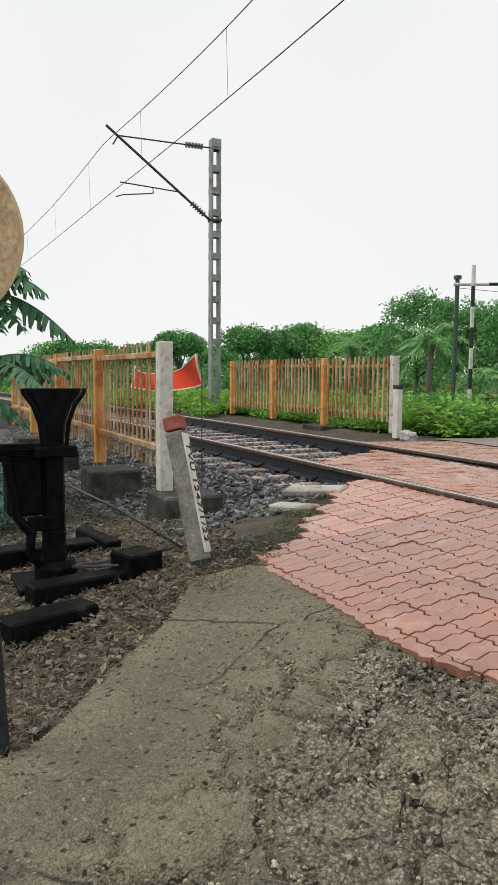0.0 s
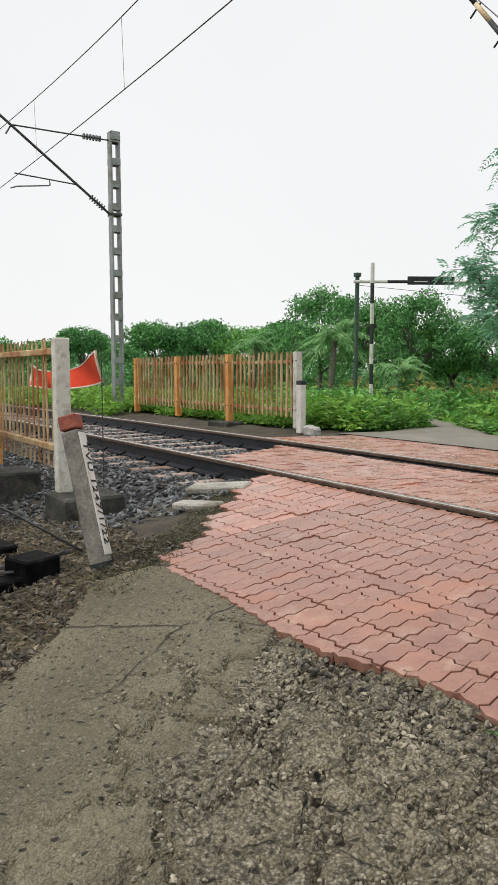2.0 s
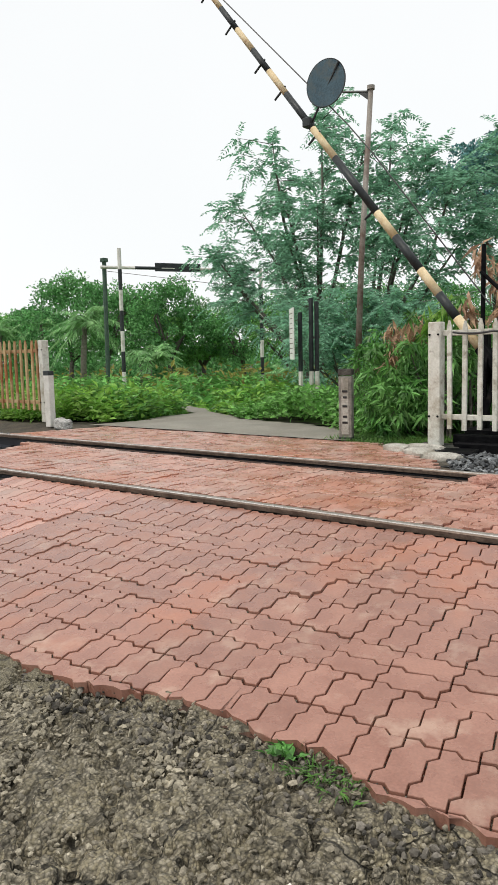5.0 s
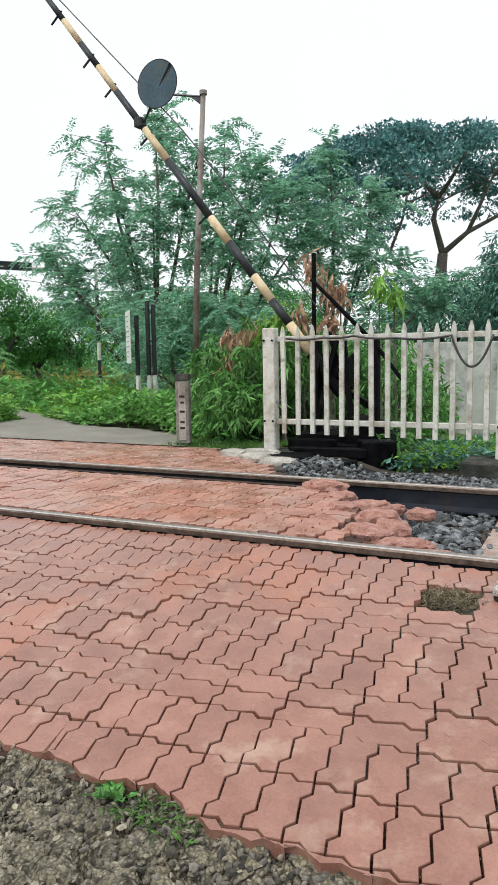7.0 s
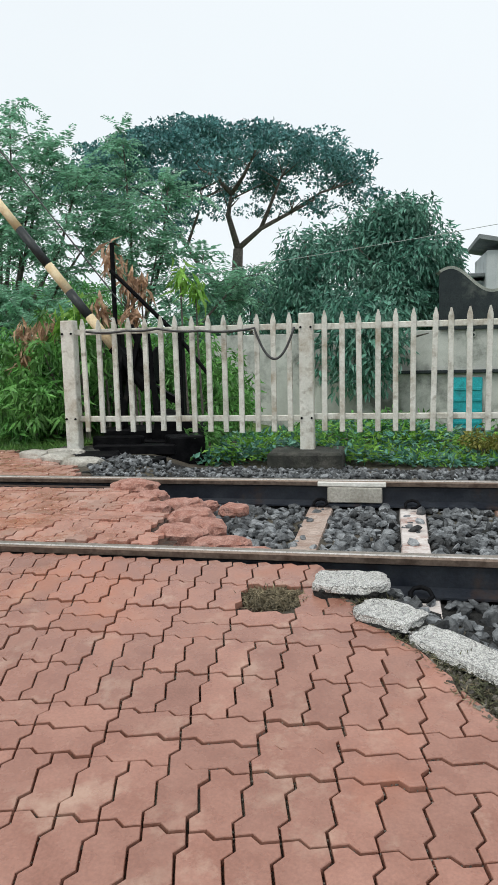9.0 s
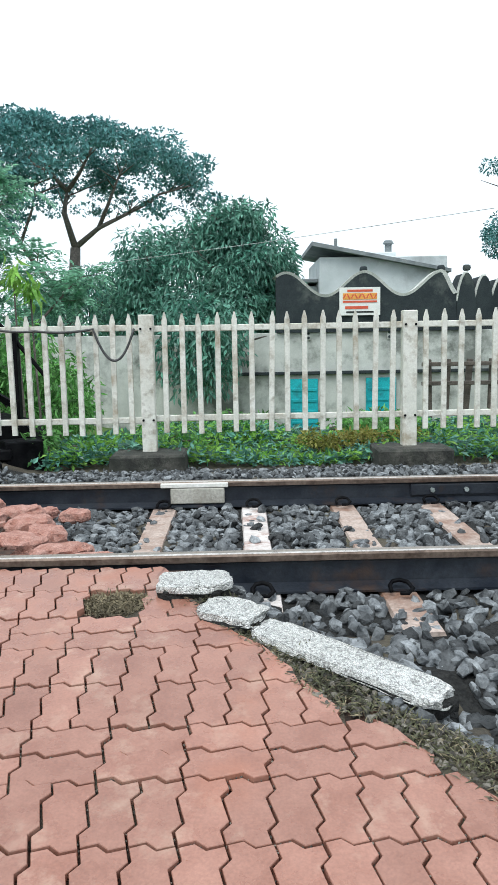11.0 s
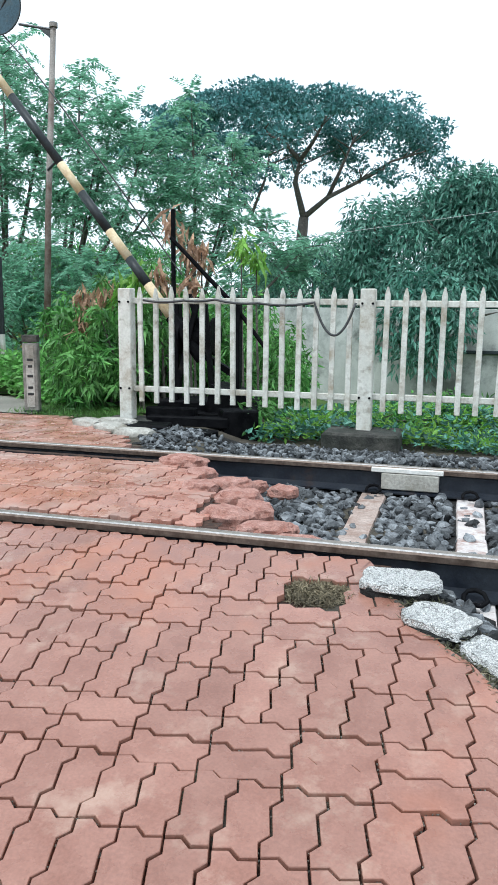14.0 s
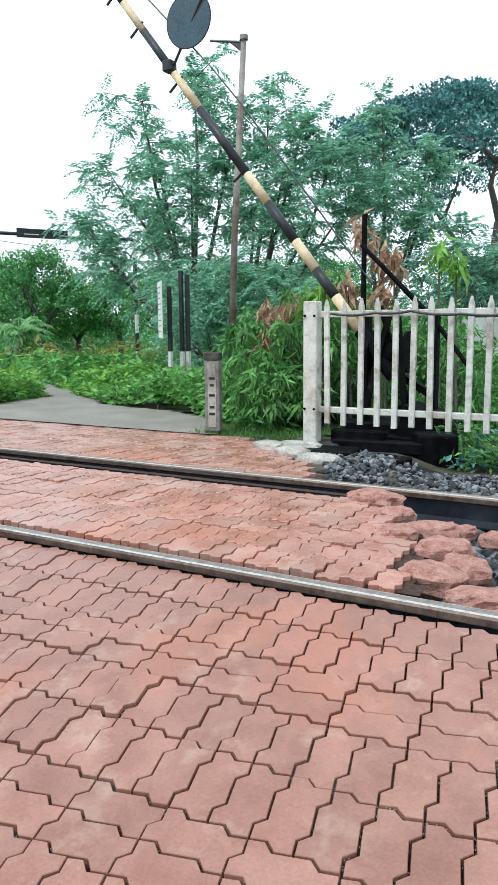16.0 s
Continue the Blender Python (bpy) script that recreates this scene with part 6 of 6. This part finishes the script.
def weeds(name, x0, x1, y0, y1, n, h, ll, lw, mt, label, ok=None):
    p = scatter(n, x0, x1, y0, y1, ok or (lambda x, y: x == x))
    hh = h * rng.uniform(0.2, 1.0, len(p)) * (0.65 + 0.35 * np.sin(p[:, 0] * 2.1 + np.sin(p[:, 1] * 2)))
    at = np.column_stack([p, ground_z(p[:, 0], p[:, 1]) + hh])
    w = rng.normal(size=(len(p), 3)) * (1, 1, 0.4) + (0, 0, 0.2)
    return solo(name, leaves(at, w, rng.uniform(0.6, 1.2, len(p)) * ll, rng.uniform(0.7, 1.2, len(p)) * lw), M[mt], label, "weeds", "stuff")


def off_road(x, y):
    l = np.interp(y, [3.6, 4.9, 6.8, 7.4, 9.2, 13, 20], [-7.2, -7.5, -8.3, -8.9, -11.0, -16.2, -26])
    r = np.interp(y, [3.6, 4.5, 5.6, 6.0, 7.2, 9.2, 13, 20], [-2.9, -3.3, -4.8, -6.3, -7.9, -10.4, -15.7, -25.4])
    return (x < l - 0.1) | (x > r + 0.1)


weeds("green_weeds", -32, -7.2, 4.0, 9.5, 60000, 0.62, 0.16, 0.075, "leaf_bright", "lush low green weeds behind the rusty fence", off_road)
weeds("green_weeds", -9, -2.6, 4.4, 12, 42000, 0.55, 0.13, 0.065, "leaf_shrub", "lush low green weeds beside the far road", off_road)
weeds("green_weeds", -34, -9, 9.5, 24, 60000, 1.0, 0.26, 0.12, "leaf_green", "taller green weeds round the height gauge", off_road)
weeds("pale_weeds", -22, -8, 11, 22, 5000, 1.35, 0.26, 0.10, "leaf_yellow", "yellow-green flowering weeds beyond the road", off_road)
weeds("green_weeds", -0.45, 7, 3.55, 5.0, 7500, 0.26, 0.085, 0.032, "leaf_bright", "bright weeds along the white fence foot")
weeds("dark_weeds", -0.6, 7, 3.5, 6.5, 14000, 0.24, 0.10, 0.04, "leaf_mango", "dark low weeds behind the white fence")
weeds("green_weeds", -20, -8.3, 3.62, 4.9, 16000, 0.30, 0.13, 0.06, "leaf_bright", "bright weeds round the rusty fence foot")
weeds("green_weeds", -60, -14.8, 2.9, 6, 30000, 0.6, 0.2, 0.1, "leaf_bright", "green weeds along the line")
weeds("green_weeds", -16, -4.5, -5.5, -2.4, 16000, 0.28, 0.12, 0.05, "leaf_mango", "dark weeds beside the near fence", lambda x, y: (x < -5.2) | (y < -3.6))


def blades(name, p, h, mt, label, lift=0.0, flat=0.3, zf=ground_z, wide=0.006):
    n = len(p)
    at = np.column_stack([p, zf(p[:, 0], p[:, 1]) + lift])
    w = rng.normal(size=(n, 3)) * (1, 1, flat) + (0, 0, flat)
    return solo(name, leaves(at, w, rng.uniform(0.5, 1.2, n) * h, wide, 0.3), M[mt], label, "grass", "stuff")


edge = scatter(42000, 0.9, 2.9, -2.3, -0.3, lambda x, y: ~in_crossing(x, y) & (np.abs(x - right_edge(y) - 0.09) < 0.10 + 0.03 * np.sin(23 * y)))
blades("dry_grass", edge, 0.042, "olivegrass", "short dry grass between paving and stones", 0.015, 0.3, ground_z, 0.0045)
blades("dry_roots", edge[::4] - (0.045, 0.0), 0.04, "drygrass", "brown dry roots along the paving edge", 0.02, 0.15, ground_z, 0.004)
e2 = scatter(20000, -3.9, -1.9, -2.3, -0.2, lambda x, y: ~in_crossing(x, y) & (np.abs(x - np.interp(y, [-2.2, -1.4, -0.6, 0], [-2.25, -2.72, -3.52, -3.98])) < 0.26))
blades("dry_grass", e2[:5000], 0.07, "olivegrass", "straggling grass at the paving's edge", 0.0)
blades("edge_grass", e2[5000:], 0.07, "grass", "fresh green grass at the paving's west edge", 0.0, 0.6)
e3 = scatter(26000, -4.5, -0.7, -4.0, -1.7, lambda x, y: x < np.interp(y, *ASPH_L) - 0.01)
blades("dry_litter", e3[:19000], 0.06, "drygrass", "dry grass and straw litter in the dirt", 0.014, 0.2)
blades("dirt_weeds", e3[19000:], 0.06, "olivegrass", "small dull weeds among the litter", 0.01, 0.5)
dl = e3[:1000]
solo("dead_leaves", leaves(np.column_stack([dl, ground_z(dl[:, 0], dl[:, 1]) + 0.02]), rng.normal(size=(len(dl), 3)) * (1, 1, 0.25), 0.06, 0.03), M["deadleaf"], "brown dead leaves lying in the dirt", "leaves", "stuff")
e4 = scatter(170, 0.22, 0.50, -1.90, -1.78, lambda x, y: x == x)
blades("grass_tuft", e4, 0.038, "grass", "small grass tuft at the paving's front edge", 0.0, 0.4, lambda x, y: road_z(x, y) - 0.02)
e5 = scatter(4200, 0.66, 1.0, -0.5, -0.24, lambda x, y: ((x - 0.83) / 0.14) ** 2 + ((y + 0.37) / 0.1) ** 2 < 1)
blades("grass_tuft", e5, 0.035, "drygrass", "grass tuft growing in a hole in paving", 0.03, 0.4, lambda x, y: road_z(x, y) - 0.05)
e6 = scatter(5000, -3.4, -1.9, 3.6, 4.6, lambda x, y: x > -3.2)
blades("verge_grass", e6, 0.10, "grass", "fresh green grass below the mango saplings", 0.0, 0.8)

ep = scatter(13000, 0.95, 3.0, -2.4, -0.3, lambda x, y: np.abs(x - right_edge(y) - 0.14) < 0.16)
solo("edge_grit", rocks(np.column_stack([ep, ground_z(ep[:, 0], ep[:, 1]) + 0.012]), rng.uniform(0.005, 0.016, len(ep))), M["ballast_brown"], "dirt and grit along the paving edge", "grit", "stuff")
fp = scatter(1100, -2.0, 2.3, -2.0, -1.78, lambda x, y: rng.uniform(size=len(x)) < 0.9 + 0 * x)
solo("edge_grit", rocks(np.column_stack([fp, road_z(fp[:, 0], fp[:, 1]) - 0.030]), rng.uniform(0.005, 0.016, len(fp))), M["ballast_brown"], "loose stones along the paving front", "grit", "stuff")

wp = np.column_stack([rng.uniform(0.16, 0.26, 26), rng.uniform(-1.85, -1.80, 26)])
solo("small_weed", leaves(np.column_stack([wp, road_z(wp[:, 0], wp[:, 1]) - 0.012]), rng.normal(size=(26, 3)) * (1, 1, 0.3) + (0, 0, 0.5), 0.04, 0.024), M["leaf_sapling"], "small leafy weed at the paving's front edge", "weed")
sc = Shape().lump((0.51, -2.2, float(road_z(0.51, -2.2)) - 0.024), (0.020, 0.011, 0.008), rng, 0.5, 3, 0.8)
solo("paper_scrap", sc, M["whitecloth"], "crumpled white paper scrap on stony ground", "litter")

# banana plants by the near fence
def banana(at, h, n, L, label):
    t = thing("banana_plant", at, label, "banana plant")
    top = Vector(at) + Vector((0, 0, h))
    part("stem", Shape().tube([at, top], [0.11, 0.07], 10), M["bark_pale"], t, smooth=True)
    for i in range(n):
        a = 2 * math.pi * i / n + rng.normal() * 0.3
        el = rng.uniform(0.15, 0.95)
        d = Vector((math.cos(a) * math.cos(el), math.sin(a) * math.cos(el), math.sin(el)))
        sd_ = d.cross(Vector((0, 0, 1))).normalized()
        s = Shape()
        N = 20
        rib = [top + d * L * u + Vector((0, 0, -0.62 * L * u * u)) for u in np.linspace(0, 1, N + 1)]
        s.tube(rib, [0.016 * (1.15 - k / N) for k in range(N + 1)], 5)
        for k in range(2, N):
            u = k / N
            w = 0.20 * L * math.sin(math.pi * min(1, 0.06 + 0.94 * u)) ** 0.55
            for g in (-1, 1):
                hang = rng.uniform(0.35, 1.3)
                e = rib[k + 1] - rib[k]
                o = sd_ * g * w * math.cos(hang) + Vector((0, 0, -w * math.sin(hang))) + e * 0.5
                cut = rng.uniform(0.82, 1.12)
                m_ = o * 0.55 + Vector((0, 0, 0.02))
                s.add([rib[k], rib[k] + e * 0.97, rib[k] + e * cut + m_, rib[k] + m_, rib[k] + e * cut * 0.8 + o, rib[k] + e * 0.2 + o], [(0, 1, 2, 3), (3, 2, 4, 5)])
        part("leaf", s, M["leaf_banana"], t)
    return t


banana((-6.33, -3.18, -0.6), 2.25, 15, 1.2, "banana plant with torn dark green leaves")
banana((-7.6, -3.5, -0.6), 1.2, 8, 1.2, "banana plant with torn leaves behind the lever stand")
banana((-5.6, -3.15, -0.6), 1.5, 9, 1.05, "low banana plant with arching leaves")

# closing belt of trees behind the camera
wc = []
for a in np.arange(95, 318, 2.2):
    d = 26 + rng.normal() * 3
    x, y = 1.4 - d * math.sin(radians(a)), -3.4 + d * math.cos(radians(a))
    if abs(y - 0.9) > 4:
        wc += [(x, y, rng.uniform(-0.5, 2)), (x, y, rng.uniform(1, 4))]
solo("near_wood", crown(wc, 1.5, 40, 0.4, 0.24, 0.2), M["leaf_far"], "green trees closing the near side", "wood", "stuff")

# ---------------- paving of the crossing ----------------
pavement = solo("pavement", sheet(np.arange(-7.2, 2.5, 0.06), np.arange(-1.92, 3.9, 0.06), lambda x, y: road_z(x, y) - 0.024,
                lambda x, y: (in_crossing(x, y) or in_crossing(x - 0.1, y) or in_crossing(x + 0.1, y)) and y > -1.80 and clear_rail(np.array(x), np.array(y - 0.0)) and not (abs(y - 0.13) < 0.03) and not (abs(y - 1.61) < 0.03)), M["bedding"],
                "red interlocking block paving of the level crossing", "pavement", "structure")
PW, PL, GAP, TOOTH = 0.1121, 0.2188, 0.0033, 0.0108


def inset(out, d):
    """The outline drawn in by d on every side."""
    n, res = len(out), []
    for k in range(n):
        a, b, c = Vector(out[k - 1]), Vector(out[k]), Vector(out[(k + 1) % n])
        e, g = (b - a).normalized(), (c - b).normalized()
        n1, n2 = Vector((-e.y, e.x)), Vector((-g.y, g.x))
        m = (n1 + n2) / max(0.4, 1 + n1.dot(n2))
        res.append((b.x + m.x * d, b.y + m.y * d))
    return res


def paver_shape(nx, ny):
    """One interlocking block of nx by ny half-lengths, a slanted tooth in every side: a flat top and a worn rim."""
    a, b, t = PW, PL / 2, TOOTH
    out = []
    for k in range(nx):
        out += [(k * a, 0), ((k + 0.37) * a, t), ((k + 0.61) * a, -t)]
    for k in range(ny):
        out += [(nx * a, k * b), (nx * a - t, (k + 0.39) * b), (nx * a + t, (k + 0.63) * b)]
    for k in range(nx):
        out += [((nx - k) * a, ny * b), ((nx - k - 0.39) * a, ny * b - t), ((nx - k - 0.63) * a, ny * b + t)]
    for k in range(ny):
        out += [(0, (ny - k) * b), (t, (ny - k - 0.37) * b), (-t, (ny - k - 0.61) * b)]
    out = [(p[0] - nx * a / 2, p[1] - ny * b / 2) for p in out]
    low, top = inset(out, GAP), inset(out, GAP + 0.0014)
    n = len(out)
    v = [(*p, -0.045) for p in low] + [(*p, -0.002) for p in low] + [(*p, 0.0) for p in top]
    f = [tuple(range(2 * n, 3 * n))] + [(r * n + i, r * n + (i + 1) % n, (r + 1) * n + (i + 1) % n, (r + 1) * n + i) for r in range(2) for i in range(n)]
    return v, f


UP, LAY = paver_shape(1, 2), paver_shape(2, 1)
cells = []
y = -1.167 - 4 * PL
while y < 3.8:
    for (dy, hh, w_, shift) in ((0, PL / 2, 2 * PW, 0.0), (PL / 2, PL / 2, 2 * PW, 0.0), (PL, PL, PW, 0.0), (2 * PL, PL, PW, 0.0)):
        yc = y + dy + hh / 2
        for i in range(-70, 30):
            xc = 0.712 + (i + 0.5) * w_ + shift * 0.25
            if -7.1 < xc < 2.5:
                cells.append((xc, yc + 0.022 * min(1.0, max(0.0, (0.8 - xc) / 1.2)), w_ < 0.2))
    y += 3 * PL


def block_ok(x, y):
    if not (in_crossing(x, y) or (y < -1.6 and y + 0.06 > front_edge(x) and in_crossing(x, y + 0.08)) or (y < 0 and x > 0.9 and in_crossing(x - 0.05, y)) or (y < 0 and x < -2 and in_crossing(x + 0.06, y))):
        return False
    if abs(y) < 0.095 or abs(y - 1.745) < 0.095 or abs(y - 0.12) < 0.075 or abs(y - 1.62) < 0.075:
        return False
    return ((x - 0.83) / 0.14) ** 2 + ((y + 0.37) / 0.13) ** 2 > 1


cells = [c for c in cells if block_ok(c[0], c[1])]


def slope_at(x, y):
    return float(road_z(x, y + 0.05) - road_z(x, y - 0.05)) / 0.1


meshes = {}
for key, (v, f) in ((True, UP), (False, LAY)):
    me = bpy.data.meshes.new("block")
    me.from_pydata(v, [], f)
    me.materials.append(M["paver"])
    meshes[key] = me
near_cells = sorted((c for c in cells if c[1] < -0.05), key=lambda c: (c[0] - 0.6) ** 2 + (c[1] + 1.3) ** 2)
far_cells = near_cells[300:] + [c for c in cells if c[1] >= -0.05]
acc_v, acc_f = [], []
for x, y, up in far_cells:
    v, f = UP if up else LAY
    edge_ = 0.16 if (y > 0.1 and x > -0.5) else 0.0
    m = pose(x, y, float(road_z(x, y)) + rng.normal() * (0.002 + 0.012 * edge_), math.degrees(math.atan(slope_at(x, y))) + rng.normal() * (0.8 + 8 * edge_), rng.normal() * (0.8 + 8 * edge_), rng.normal() * (0.6 + 12 * edge_))
    k = len(acc_v)
    acc_v += [m @ Vector(p) for p in v]
    acc_f += [tuple(i + k for i in q) for q in f]
# Paler than the near blocks: dry tone plus sky sheen put into the colour.
rest = link("paving_blocks", (acc_v, acc_f), M["paver_pale"])
rest.parent = pavement
tagged(rest, "worn red blocks between and beyond the rails, sky sheen painted in", kind="stuff")
for x, y, up in near_cells[:300]:
    shape_ = meshes[up]
    v, f = UP if up else LAY
    if y - (PL if up else PL / 2) / 2 < float(front_edge(x)) + 0.02:
        v = [(p[0], max(p[1], float(front_edge(x + p[0])) + 0.010 * math.sin(67 * (x + p[0])) + 0.006 * math.sin(151 * (x + p[0])) - y), p[2]) for p in v]
        shape_ = bpy.data.meshes.new("block")
        shape_.from_pydata(v, [], f)
        shape_.materials.append(M["paver"])
    if x > right_edge(y) - 0.16:
        lim = [float(right_edge(y + p[1])) + 0.006 * math.sin(41 * (y + p[1])) - x for p in v]
        if min(lim) < 0.12:
            shape_ = bpy.data.meshes.new("block")
            shape_.from_pydata([(min(p[0], q), p[1], p[2]) for p, q in zip(v, lim)], [], f)
            shape_.materials.append(M["paver"])
    ob = new("block", shape_)
    ob.matrix_basis = pose(x, y, float(road_z(x, y)) + float(rng.normal()) * 0.002, math.degrees(math.atan(slope_at(x, y))) + float(rng.normal()) * 0.55, float(rng.normal()) * 0.6, float(rng.normal()) * 0.3)
    ob.parent = pavement
# dirt and grit caught in the joints
def tooth_at(d, unit_):
    return float(np.interp(d / unit_ % 1.0, [0, 0.37, 0.61, 1], [0, TOOTH, -TOOTH, 0]))


jp = []
for x, y, up in near_cells:
    w, h = (PW, PL) if up else (2 * PW, PL / 2)
    if noise.noise(Vector((x * 1.7, y * 1.7, 4))) > -0.12:
        for _ in range(16):
            u = rng.uniform(-0.5, 0.5)
            jp.append((x + w * u, y + h / 2 + tooth_at(w * u + w / 2, PW) + rng.normal() * 0.0012) if rng.uniform() < 0.5 else (x + w / 2 + tooth_at(h / 2 - h * u, PL / 2) + rng.normal() * 0.0012, y + h * u))
jp = np.array(jp)
jp = jp[in_crossing(jp[:, 0], jp[:, 1])]
jo = solo("joint_grit", rocks(np.column_stack([jp, road_z(jp[:, 0], jp[:, 1]) - 0.006]), rng.uniform(0.0018, 0.0038, len(jp))), M["ballast_brown"], "dirt and fine grit in the paving joints", "grit", "stuff")
